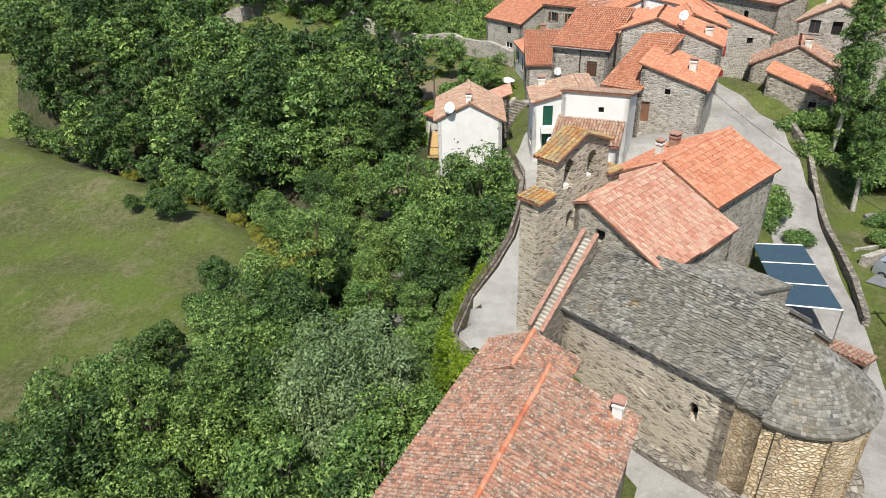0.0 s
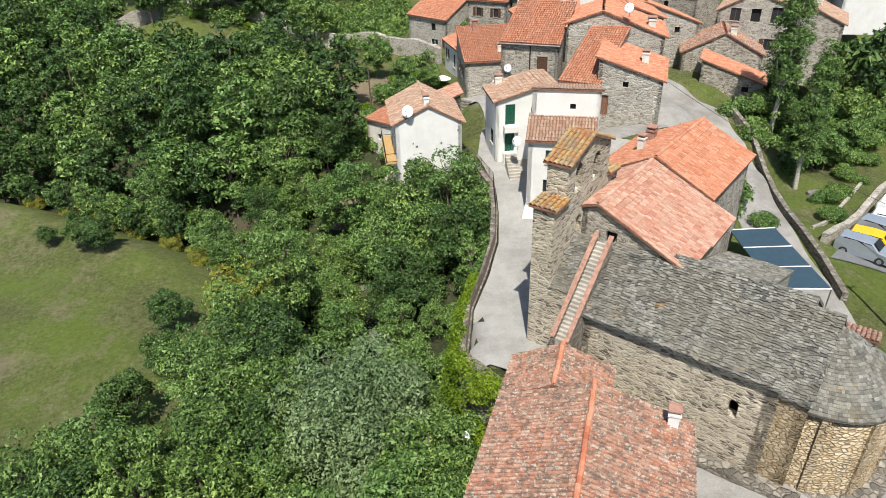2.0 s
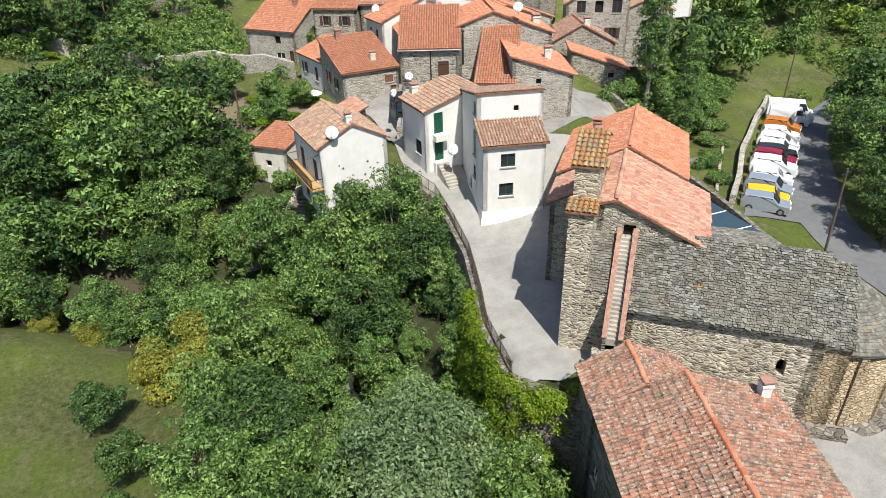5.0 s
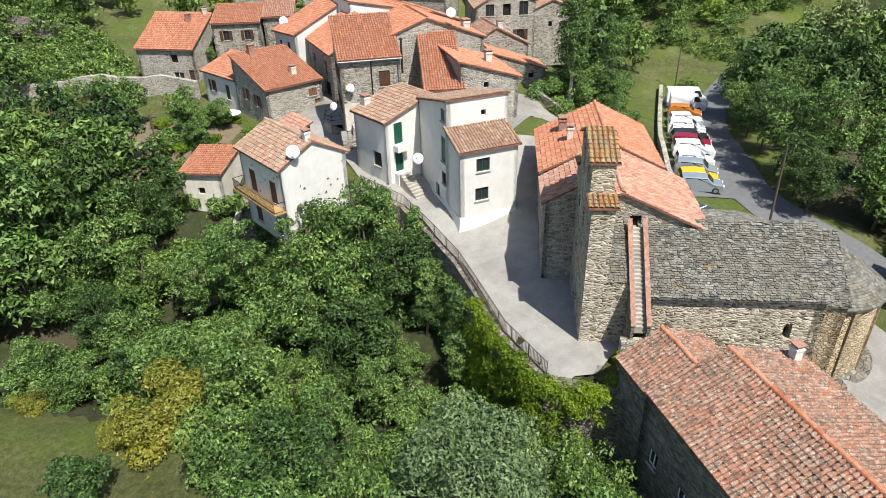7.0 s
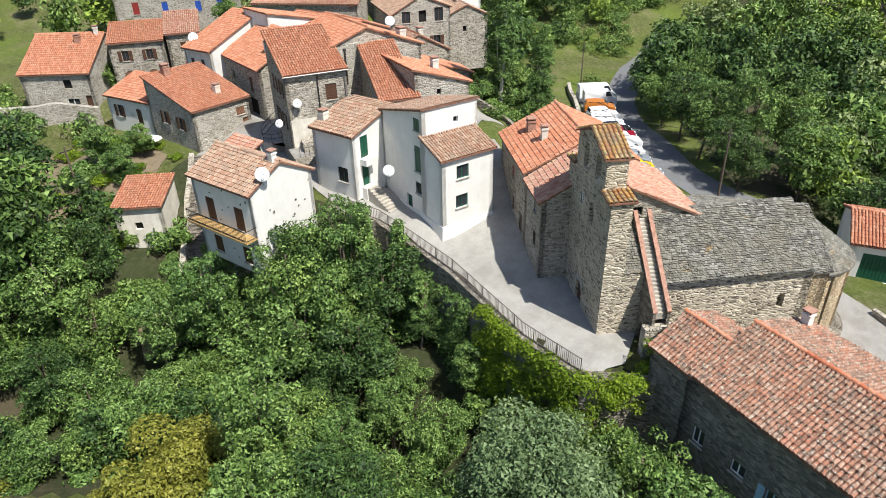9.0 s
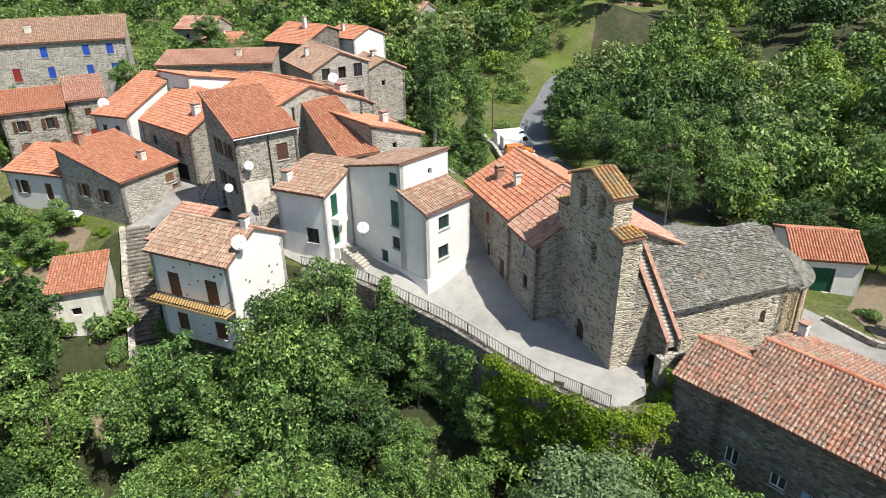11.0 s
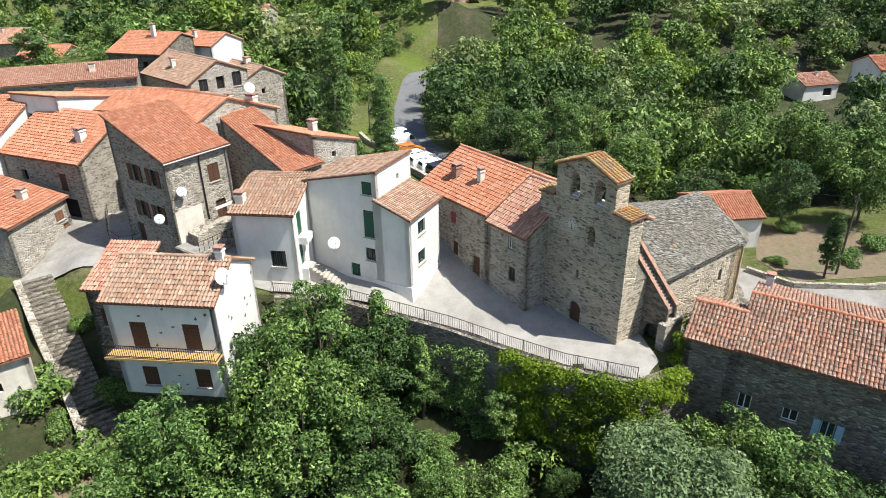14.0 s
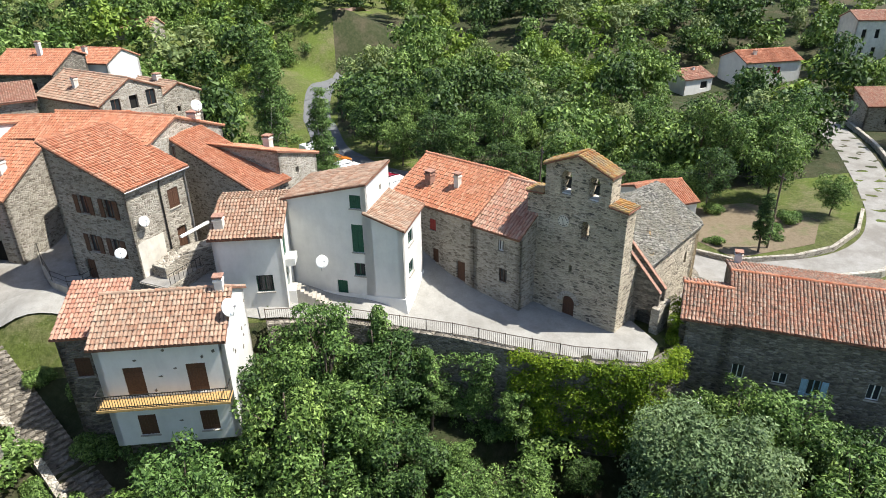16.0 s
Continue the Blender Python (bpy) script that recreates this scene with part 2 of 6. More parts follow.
LEAF = leaf_mat("leaf_green", (0.03, 0.055, 0.014), (0.14, 0.225, 0.056), (0.35, 0.455, 0.165), 0.15)
LEAF_DARK = leaf_mat("leaf_dark", (0.018, 0.038, 0.011), (0.06, 0.11, 0.03), (0.17, 0.245, 0.08), 0.13)
LEAF_WILLOW = leaf_mat("leaf_silver", (0.10, 0.135, 0.06), (0.24, 0.295, 0.145), (0.42, 0.47, 0.27), 0.2)
LEAF_FRESH = leaf_mat("leaf_fresh", (0.07, 0.12, 0.02), (0.19, 0.28, 0.05), (0.37, 0.46, 0.12), 0.17)
LEAF_IVY = leaf_mat("leaf_ivy", (0.08, 0.14, 0.012), (0.20, 0.29, 0.02), (0.37, 0.44, 0.05))
LEAF_REED = leaf_mat("leaf_reed", (0.16, 0.145, 0.025), (0.34, 0.31, 0.055), (0.50, 0.45, 0.12))
# Leaf litter and soil, with the trees' shade darkened into the colour.
SHADED_LITTER = ground_mat("shaded_woodland_floor", (0.022, 0.033, 0.01), (0.042, 0.052, 0.018), (0.08, 0.075, 0.04), 0.2, 1.6, (0.10, 0.08, 0.05), 0.55, 0.9)
BARK = plain("bark", (0.13, 0.10, 0.075), 0.95, 0, 0.35, 8)
BARK_PALE = plain("pale_bark", (0.42, 0.39, 0.33), 0.9, 0, 0.3, 4)
WOOD = plain("brown_shutter_wood", (0.10, 0.05, 0.03), 0.6, 0, 0.2, 9)
WOOD_RED = plain("red_shutter_paint", (0.28, 0.035, 0.03), 0.55)
WOOD_GREEN = plain("green_shutter_paint", (0.015, 0.085, 0.05), 0.45)
WOOD_BLUE = plain("blue_shutter_paint", (0.03, 0.09, 0.42), 0.5)
WOOD_RUST = plain("faded_brown_wood", (0.22, 0.11, 0.065), 0.7, 0, 0.25, 7)
YELLOW_WOOD = plain("yellow_planks", (0.50, 0.32, 0.13), 0.6, 0, 0.15, 5)
IRON = plain("dark_iron", (0.06, 0.055, 0.05), 0.5, 0.6)
RAIL = plain("brown_painted_rail", (0.16, 0.12, 0.10), 0.55, 0.3)
ZINC = plain("zinc_gutter", (0.42, 0.42, 0.42), 0.4, 0.8)
WHITE_PAINT = plain("white_paint", (0.80, 0.80, 0.78), 0.4, 0, 0.04)
# Near-black colour that stands in for the shade of rooms behind openings.
ROOM_SHADE = plain("dark_room", (0.02, 0.018, 0.016), 0.9)
BRICK = plain("brick_red", (0.36, 0.20, 0.145), 0.9, 0, 0.25, 5)
PANEL = plain("dark_blue_panel", (0.035, 0.065, 0.09), 0.55, 0, 0.1, 3)
RUBBER = plain("tyre_rubber", (0.03, 0.03, 0.03), 0.8)
gl = Nodes("window_glass")
GLASS = gl.done((0.03, 0.035, 0.04), 0.06, spec=0.6)
wt = Nodes("river_water")
WATER = wt.done((0.03, 0.035, 0.025), 0.08, wt.noise(3.0, 5), 0.6, 0.08, spec=0.5)


# ---- mesh helpers ----
class Geo:
    """Collects faces in plan units and makes one mesh of them."""

    def __init__(self):
        self.v, self.f = [], []

    def poly(self, *pts):
        i = len(self.v)
        self.v += [tuple(p) for p in pts]
        self.f.append(tuple(range(i, i + len(pts))))

    def hexa(self, b, t):
        """A solid from four lower and four upper corners, both anticlockwise from above."""
        i = len(self.v)
        self.v += [tuple(p) for p in (*b, *t)]
        for f in ((3, 2, 1, 0), (4, 5, 6, 7), (0, 1, 5, 4), (1, 2, 6, 5), (2, 3, 7, 6), (3, 0, 4, 7)):
            self.f.append(tuple(i + k for k in f))

    def box(self, m, x0, x1, y0, y1, z0, z1):
        c = [m @ Vector((x, y, z)) for z in (z0, z1) for x, y in ((x0, y0), (x1, y0), (x1, y1), (x0, y1))]
        self.hexa(c[:4], c[4:])

    def tube(self, pts, r, n=6, r2=None):
        """A round bar along points, tapering from r to r2."""
        pts = [Vector(p) for p in pts]
        r2 = r if r2 is None else r2
        i = len(self.v)
        for k, p in enumerate(pts):
            d = (pts[min(k + 1, len(pts) - 1)] - pts[max(k - 1, 0)]).normalized()
            a = d.orthogonal().normalized()
            b = d.cross(a)
            rr = r + (r2 - r) * k / max(1, len(pts) - 1)
            for j in range(n):
                w = 2 * math.pi * j / n
                self.v.append(tuple(p + (a * math.cos(w) + b * math.sin(w)) * rr))
        for k in range(len(pts) - 1):
            for j in range(n):
                q, s = i + k * n + j, i + k * n + (j + 1) % n
                self.f.append((q, s, s + n, q + n))
        self.f.append(tuple(i + n - 1 - j for j in range(n)))
        self.f.append(tuple(i + (len(pts) - 1) * n + j for j in range(n)))

    def lathe(self, m, prof, n=12, full=2 * math.pi, start=0.0):
        i = len(self.v)
        for r, z in prof:
            for j in range(n + 1):
                w = start + full * j / n
                self.v.append(tuple(m @ Vector((r * math.cos(w), r * math.sin(w), z))))
        for k in range(len(prof) - 1):
            for j in range(n):
                q = i + k * (n + 1) + j
                self.f.append((q, q + 1, q + n + 2, q + n + 1))

    def obj(self, name, mat, parent=None, label="", smooth=False):
        return mesh_ob(name, self.v, self.f, mat, parent, label, smooth)


def mesh_ob(name, v, f, mat, parent=None, label="", smooth=False):
    me = bpy.data.meshes.new(name)
    v = np.asarray(v, dtype=float) * K
    if isinstance(f, np.ndarray):
        m, w = f.shape
        me.vertices.add(len(v))
        me.vertices.foreach_set("co", v.ravel())
        me.loops.add(m * w)
        me.loops.foreach_set("vertex_index", f.ravel().astype(np.int32))
        me.polygons.add(m)
        me.polygons.foreach_set("loop_start", np.arange(0, m * w, w, dtype=np.int32))
        me.update(calc_edges=True)
    else:
        me.from_pydata(v.tolist(), [], f)
    me.materials.append(mat)
    if smooth:
        me.shade_smooth()
    ob = new(name, me)
    if parent is not None:
        ob.parent = parent
        if parent.type == "EMPTY":
            ob.matrix_parent_inverse = Matrix.Translation(-parent.location)
    if label:
        ob["label"] = label
    return ob


def thing(name, x, y, z, label, category, group=""):
    ob = new(name)
    ob.location = (x * K, y * K, z * K)
    ob.empty_display_size = 0.3
    return tagged(ob, label, category, group)


def structure(ob, label, category=""):
    return tagged(ob, label, category, kind="structure")


class Frame:
    """A plan frame: origin, direction of its first axis in degrees; the second axis is to its left."""

    def __init__(self, x, y, deg):
        self.x, self.y, self.a = x, y, radians(deg)
        self.u = Vector((math.cos(self.a), math.sin(self.a), 0))
        self.w = Vector((-math.sin(self.a), math.cos(self.a), 0))

    def at(self, s, d, z):
        return Vector((self.x, self.y, 0)) + self.u * s + self.w * d + Vector((0, 0, z))

    def m(self, s=0, d=0, z=0, turn=0):
        return Matrix.Translation(self.at(s, d, z)) @ Matrix.Rotation(self.a + radians(turn), 4, "Z")


def tile_rows(a, b, c, d, step=0.25, row=0.42, r=0.115, rng=None, name="roof_tiles", mat=None, parent=None, jitter=0.02):
    """Canal tiles on the slope a-b (eave) to d-c (top): half tubes in overlapping rows, each its own island."""
    rng = rng or np.random.default_rng(1)
    a, b, c, d = (np.array(p, float) for p in (a, b, c, d))
    nc = max(1, int(np.linalg.norm(b - a) / step))
    nn = np.cross(b - a, d - a)
    nn /= np.linalg.norm(nn)
    side = (b - a) / np.linalg.norm(b - a)
    segs = 4
    ang = np.linspace(0.12, math.pi - 0.12, segs + 1)
    vs, fs, base = [], [], 0
    for i in range(nc):
        s = (i + 0.5) / nc
        lo, hi = a + (b - a) * s, d + (c - d) * s
        ln = np.linalg.norm(hi - lo)
        if ln < 0.3:
            continue
        up = (hi - lo) / ln
        nr = max(1, int(round(ln / row)))
        for k in range(nr):
            p0 = lo + up * (ln * k / nr) + side * rng.normal(0, jitter) + nn * (0.035 + rng.normal(0, jitter * 0.4))
            p1 = lo + up * (ln * (k + 1.12) / nr) + side * rng.normal(0, jitter) - nn * 0.01
            if k == nr - 1:
                p1 = hi
            for p, q in ((p0, r * 1.08), (p1, r * 0.85)):
                vs.append(p + np.outer(np.cos(ang), side) * q + np.outer(np.sin(ang), nn) * q)
            n = segs + 1
            fs += [(base + j, base + n + j, base + n + j + 1, base + j + 1) for j in range(segs)]
            base += 2 * n
    if not vs:
        return None
    ob = mesh_ob(name, np.concatenate(vs), fs, mat, parent)
    ob["kind"] = "stuff"
    return ob


def slate_rows(a, b, c, d, mat, parent, rng, w=0.25, row=0.17, name="roof_slates"):
    """Thin flat stone slates in uneven overlapping courses."""
    a, b, c, d = (np.array(p, float) for p in (a, b, c, d))
    nn = np.cross(b - a, d - a)
    nn /= np.linalg.norm(nn)
    nr = max(1, int(np.linalg.norm(d - a) / row))
    vs, fs, base = [], [], 0
    for k in range(nr):
        l0, r0 = a + (d - a) * k / nr, b + (c - b) * k / nr
        l1, r1 = a + (d - a) * min(1, (k + 1.5) / nr), b + (c - b) * min(1, (k + 1.5) / nr)
        ln = np.linalg.norm(r0 - l0)
        if ln < 0.2:
            continue
        cuts, x = [0.0], 0.0
        while x < ln:
            x += w * rng.uniform(0.55, 1.5)
            cuts.append(min(x, ln))
        for s0, s1 in zip(cuts[:-1], cuts[1:]):
            if s1 - s0 < 0.04:
                continue
            s0, s1 = (s0 + 0.012) / ln, (s1 - 0.012) / ln
            e = rng.normal(0, 0.035, 2)
            up = (l1 - l0) / max(1e-6, np.linalg.norm(l1 - l0))
            t = 0.05 + rng.uniform(0, 0.075)
            q = [l0 + (r0 - l0) * s0 + up * e[0], l0 + (r0 - l0) * s1 + up * e[1], l1 + (r1 - l1) * s1, l1 + (r1 - l1) * s0]
            top = [q[0] + nn * (t + 0.03), q[1] + nn * (t + 0.03), q[2] + nn * 0.015, q[3] + nn * 0.015]
            vs += [q[0], q[1], q[2], q[3], *top]
            fs += [(base + 4, base + 5, base + 6, base + 7), (base, base + 1, base + 5, base + 4), (base + 1, base + 2, base + 6, base + 5), (base + 3, base, base + 4, base + 7)]
            base += 8
    ob = mesh_ob(name, vs, fs, mat, parent)
    ob["kind"] = "stuff"
    return ob


def panel(g, f, s0, s1, zb, tops, holes, th):
    """A wall in f(s, inward depth, z) from s0 to s1, top line given by points (s, z); holes: (s, z, width, height, arch)."""

    def top(s):
        return float(np.interp(s, [p[0] for p in tops], [p[1] for p in tops]))

    cuts = {s0, s1, *(p[0] for p in tops if s0 < p[0] < s1)}
    for s, z, w, h, arch in holes:
        n = 8 if arch else 1
        cuts |= {s - w / 2 + w * k / n for k in range(n + 1)}
    cuts = sorted(c for c in cuts if s0 - 1e-6 <= c <= s1 + 1e-6)

    def span(h, s):
        c, z, w, hh, arch = h
        r = w / 2
        up = z + hh if not arch else z + hh - r + math.sqrt(max(0, r * r - (s - c) ** 2))
        return z, up

    for a, b in zip(cuts[:-1], cuts[1:]):
        if b - a < 1e-5:
            continue
        mid = (a + b) / 2
        inside = sorted((h for h in holes if abs(mid - h[0]) < h[2] / 2), key=lambda h: h[1])
        la, lb = [zb], [zb]
        for h in inside:
            for lst, s in ((la, a), (lb, b)):
                lst += list(span(h, s))
        la.append(top(a))
        lb.append(top(b))
        for k in range(0, len(la), 2):
            for dep, flip in ((0, False), (th, True)):
                q = [f(a, dep, la[k]), f(b, dep, lb[k]), f(b, dep, lb[k + 1]), f(a, dep, la[k + 1])]
                g.poly(*(q[::-1] if flip else q))
        for k in range(1, len(la) - 1):
            g.poly(f(a, 0, la[k]), f(b, 0, lb[k]), f(b, th, lb[k]), f(a, th, la[k]))
        g.poly(f(a, 0, la[-1]), f(b, 0, lb[-1]), f(b, th, lb[-1]), f(a, th, la[-1]))
    for h in holes:
        for s in (h[0] - h[2] / 2, h[0] + h[2] / 2):
            z0, z1 = h[1], (h[1] + h[3] if not h[4] else h[1] + h[3] - h[2] / 2)
            g.poly(f(s, 0, z0), f(s, th, z0), f(s, th, z1), f(s, 0, z1))
    for s in (s0, s1):
        g.poly(f(s, 0, zb), f(s, th, zb), f(s, th, top(s)), f(s, 0, top(s)))


def slab(g, f, s0, s1, d0, d1, z0, z1):
    """A thin box in f(s, inward depth, z)."""
    g.hexa([f(s0, d0, z0), f(s1, d0, z0), f(s1, d1, z0), f(s0, d1, z0)], [f(s0, d0, z1), f(s1, d0, z1), f(s1, d1, z1), f(s0, d1, z1)])


PAINTS = {"brown": WOOD, "red": WOOD_RED, "green": WOOD_GREEN, "blue": WOOD_BLUE, "rust": WOOD_RUST, "white": WHITE_PAINT, "pale": plain("pale_blue_paint", (0.30, 0.46, 0.56), 0.6)}


def opening(parent, f, s, z, w, h, kind, arch=False):
    """What fills a hole in a wall: kind is glass, closed:<paint>, open:<paint>, bars:<paint>, door:<paint>, dark (a
    sheet painted as inner shade) or gap.
    """
    what, _, paint = kind.partition(":")
    if what == "gap":
        return
    a, b = s - w / 2, s + w / 2
    wood = PAINTS.get(paint, WOOD)
    if what == "door":
        g = Geo()
        n = max(2, int(w / 0.28))
        for k in range(n):
            slab(g, f, a + w * k / n + 0.01, a + w * (k + 1) / n - 0.01, 0.16, 0.22, z, z + h)
        win = g.obj("door", wood, parent, {"green": "green painted plank door", "brown": "dark brown plank door", "red": "red plank door"}.get(paint, "old plank door"))
        g = Geo()
        slab(g, f, b - 0.16, b - 0.1, 0.11, 0.16, z + h * 0.45, z + h * 0.52)
        g.obj("handle", IRON, win)
        return
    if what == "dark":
        # Flat sheet coloured like the unlit room behind the hole.
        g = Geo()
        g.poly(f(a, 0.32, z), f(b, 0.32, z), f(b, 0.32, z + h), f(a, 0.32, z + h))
        g.obj("window", ROOM_SHADE, parent, "unglazed opening with a near-black sheet painted as inner shade")
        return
    g = Geo()
    slab(g, f, a, b, 0.18, 0.2, z, z + h)
    win = g.obj("window", GLASS, parent, "dark window panes in a thin frame")
    wood_f = WHITE_PAINT if paint == "white" else wood
    e = 0.07
    for q in ((a, a + e, z, z + h), (b - e, b, z, z + h), (s - 0.04, s + 0.04, z + e, z + h - e), (a + e, b - e, z, z + e), (a + e, b - e, z + h - e, z + h)):
        g = Geo()
        slab(g, f, q[0], q[1], 0.14, 0.178, q[2], q[3])
        g.obj("frame", wood_f, win)
    g = Geo()
    slab(g, f, a - 0.08, b + 0.08, -0.1, 0.14, z - 0.09, z - 0.005)
    g.obj("sill", GREY_RENDER, win)
    if what == "bars":
        n = max(3, int(w / 0.16))
        for k in range(n + 1):
            g = Geo()
            q = a + w * k / n
            g.tube([f(q, 0.04, z), f(q, 0.04, z + h)], 0.018, 4)
            g.obj("bar", IRON, win)
    if what in ("closed", "open"):
        for sgn in (-1, 1):
            g = Geo()
            c0, c1 = (a, s - 0.01) if sgn < 0 else (s + 0.01, b)
            d0 = 0.06
            if what == "open":
                c0, c1 = (a - w / 2 - 0.04, a - 0.04) if sgn < 0 else (b + 0.04, b + w / 2 + 0.04)
                d0 = -0.08
            n = 3
            for k in range(n):
                slab(g, f, c0 + (c1 - c0) * k / n + 0.004, c0 + (c1 - c0) * (k + 1) / n - 0.004, d0, d0 + 0.045, z, z + h)
            for zz in (0.15, 0.8):
                slab(g, f, c0, c1, d0 - 0.03, d0, z + h * zz, z + h * zz + 0.08)
            g.obj("shutter", wood, win)


def chimney(parent, fr, s, d, z0, w, dd, h, mat=None, cap="tile"):
    g = Geo()
    m = fr.m(s, d, 0)
    g.box(m, -w / 2, w / 2, -dd / 2, dd / 2, z0, z0 + h)
    g.box(m, -w / 2 - 0.06, w / 2 + 0.06, -dd / 2 - 0.06, dd / 2 + 0.06, z0 + h - 0.18, z0 + h - 0.06)
    ch = g.obj("chimney", mat or CREAM, parent)
    g = Geo()
    for x in (-1, 1):
        for y in (-1, 1):
            cx, cy = x * (w / 2 - 0.06), y * (dd / 2 - 0.06)
            g.box(m, cx - 0.05, cx + 0.05, cy - 0.05, cy + 0.05, z0 + h, z0 + h + 0.16)
    g.box(m, -w / 2 - 0.08, w / 2 + 0.08, -dd / 2 - 0.08, dd / 2 + 0.08, z0 + h + 0.16, z0 + h + 0.24)
    g.obj("chimney_cap", BRICK if cap == "tile" else GREY_RENDER, ch)


def side_fun(fr, side, w, prof):
    dmax = prof[-1][0]
    if side == "f":
        return lambda s, i, z: fr.at(s, i, z)
    if side == "b":
        return lambda s, i, z: fr.at(s, dmax - i, z)
    if side == "l":
        return lambda s, i, z: fr.at(i, s, z)
    return lambda s, i, z: fr.at(w - i, s, z)


def house(name, label, fr, w, prof, zb, wall, tiles, holes=(), chimneys=(), ov=0.35, og=0.2, walls=None, step=0.27, row=0.45, gutter=False, group="village houses", parent=None, seed=1, caps=True):
    """A house: the roof's cross section prof, points (depth, height) from front to back, runs along w metres of front.
    holes: (side, place along it, sill height, width, height, kind[, arched])."""
    rng = np.random.default_rng(seed)
    c = fr.at(w / 2, prof[-1][0] / 2, zb)
    h = parent or thing(name, c.x, c.y, zb, label, "house", group)
    dmax = prof[-1][0]
    th = 0.4
    for side in "fblr":
        f = side_fun(fr, side, w, prof)
        tops = [(0, prof[0][1]), (w, prof[0][1])] if side == "f" else [(0, prof[-1][1]), (w, prof[-1][1])] if side == "b" else list(prof)
        span = (0, w) if side in "fb" else (0.0, dmax)
        mine = [o for o in holes if o[0] == side]
        g = Geo()
        panel(g, f, *span, zb, tops, [(o[1], o[2], o[3], o[4], len(o) > 6) for o in mine], th)
        g.obj("wall", (walls or {}).get(side, wall), h)
        for o in mine:
            opening(h, f, o[1], o[2], o[3], o[4], o[5])
    roof_on(h, fr, w, prof, tiles, ov, og, step, row, rng, gutter, caps)
    for ch in chimneys:
        chimney(h, fr, *ch)
    return h


def roof_on(h, fr, w, prof, tiles, ov=0.35, og=0.2, step=0.27, row=0.45, rng=None, gutter=False, caps=True):
    segs = list(zip(prof[:-1], prof[1:]))
    for k, ((d0, z0), (d1, z1)) in enumerate(segs):
        if abs(d1 - d0) < 0.05:
            continue
        sl = (z1 - z0) / (d1 - d0)
        e0, e1 = d0 - (ov if k == 0 else 0), d1 + (ov if k == len(segs) - 1 else 0)
        y0, y1 = z0 + sl * (e0 - d0), z1 + sl * (e1 - d1)
        t = 0.14
        lo = [fr.at(-og, e0, y0), fr.at(w + og, e0, y0), fr.at(w + og, e1, y1), fr.at(-og, e1, y1)]
        hi = [p + Vector((0, 0, t)) for p in lo]
        g = Geo()
        g.hexa(lo, hi)
        r = g.obj("roof", SLATE if tiles is SLATE else UNDER, h)
        if sl >= 0:
            q = (hi[0], hi[1], hi[2], hi[3])
        else:
            q = (hi[2], hi[3], hi[0], hi[1])
        if tiles is SLATE:
            slate_rows(*q, SLATE, r, rng)
        else:
            tile_rows(*q, step=step, row=row, r=step * 0.46, rng=rng, mat=tiles, parent=r)
        if caps and 0 < k < len(segs) and sl < 0 <= (segs[k - 1][1][1] - segs[k - 1][0][1]):
            a, b = fr.at(-og, d0, z0 + t + 0.03), fr.at(w + og, d0, z0 + t + 0.03)
            up = Vector((0, 0, 1))
            wd = fr.w * 0.14
            tile_rows(a + wd, a - wd, b - wd, b + wd, step=0.28, row=0.45, r=0.16, rng=rng, mat=TILE_RED if tiles is TILE_OLD else tiles, parent=r, name="ridge_tiles")
        if gutter and k in (0, len(segs) - 1):
            a, b = (lo[0], lo[1]) if sl >= 0 else (lo[3], lo[2])
            g = Geo()
            g.tube([a + Vector((0, 0, 0.02)), b + Vector((0, 0, 0.02))], 0.07, 6)
            g.obj("gutter", ZINC, h)


# ---- the lie of the land ----
VALLEY = [(-40, 45, -9.5), (-65, 100, -9), (-25, 22, -9.5), (-22, 66, -9.8), (-45, 75, -9.5), (-90, 60, -8), (-60, 10, -9), (-40, -40, -9), (-9, 72, -8.5), (-0.8, 77.6, -7.2),
          (3.5, 82, -4.6), (7.8, 86, -2), (-6, 96, -4), (-3, 106, -1.5), (-25, 110, -4), (-60, 140, 1), (-30, 150, 6), (-110, 130, 0), (-140, 40, -4)]
VILLAGE = [(2, 38, 0), (5, 44, 0), (8, 52, 0.4), (10, 61, 1.6), (11, 66, 2.6), (14, 70, 3.6), (22, 60, 6.2), (26, 60, 6.2), (31, 70, 5.2), (40, 80, 5), (33, 84, 5.5), (39, 71, 3.6), (40, 66, 1.8), (37, 60, 0), (35, 53, -1.2),
           (33, 45, -2), (28, 31, -3), (20, 18, -3.2), (14, 26, -2.6), (12, 18, -3), (19, 4, -3.2), (27, -6, -3), (45, 48, -3.2), (60, 58, -4), (75, 66, -4.5), (40, 36, -3), (43.5, 62.3, -3.4), (46.3, 60.3, -3.6), (50, 66, -3.5), (43, 55, -3.4), (60, 73, -3.4), (75, 82, -3.2), (41.5, 58, -3.0)]
HILLS = [(12, 90, 0.9), (3.5, 82, -4.6), (7.8, 86, -2), (15, 86, 2.6), (22, 92, 3), (8, 100, 1), (14, 110, 0.5), (4, 114, -0.6), (-4, 122, -0.4), (12, 119, 2.3), (5, 126, 2.3), (20, 118, 2.6), (20, 130, 5), (40, 110, 8), (100, 66, -4), (122, 57, -2), (112, 80, 2), (62, 20, -7), (45, 20, -6), (32, 11, -3.6), (58, -20, -2), (90, 12, -4), (95, -20, -4.5), (100, -45, -3),
         (150, 0, 9), (140, 60, 14), (120, 105, 12), (70, 120, 11), (0, 165, 10), (60, 165, 18), (20, 260, 45), (220, 120, 45), (230, -20, 35), (160, -90, 12), (60, -80, -2)]
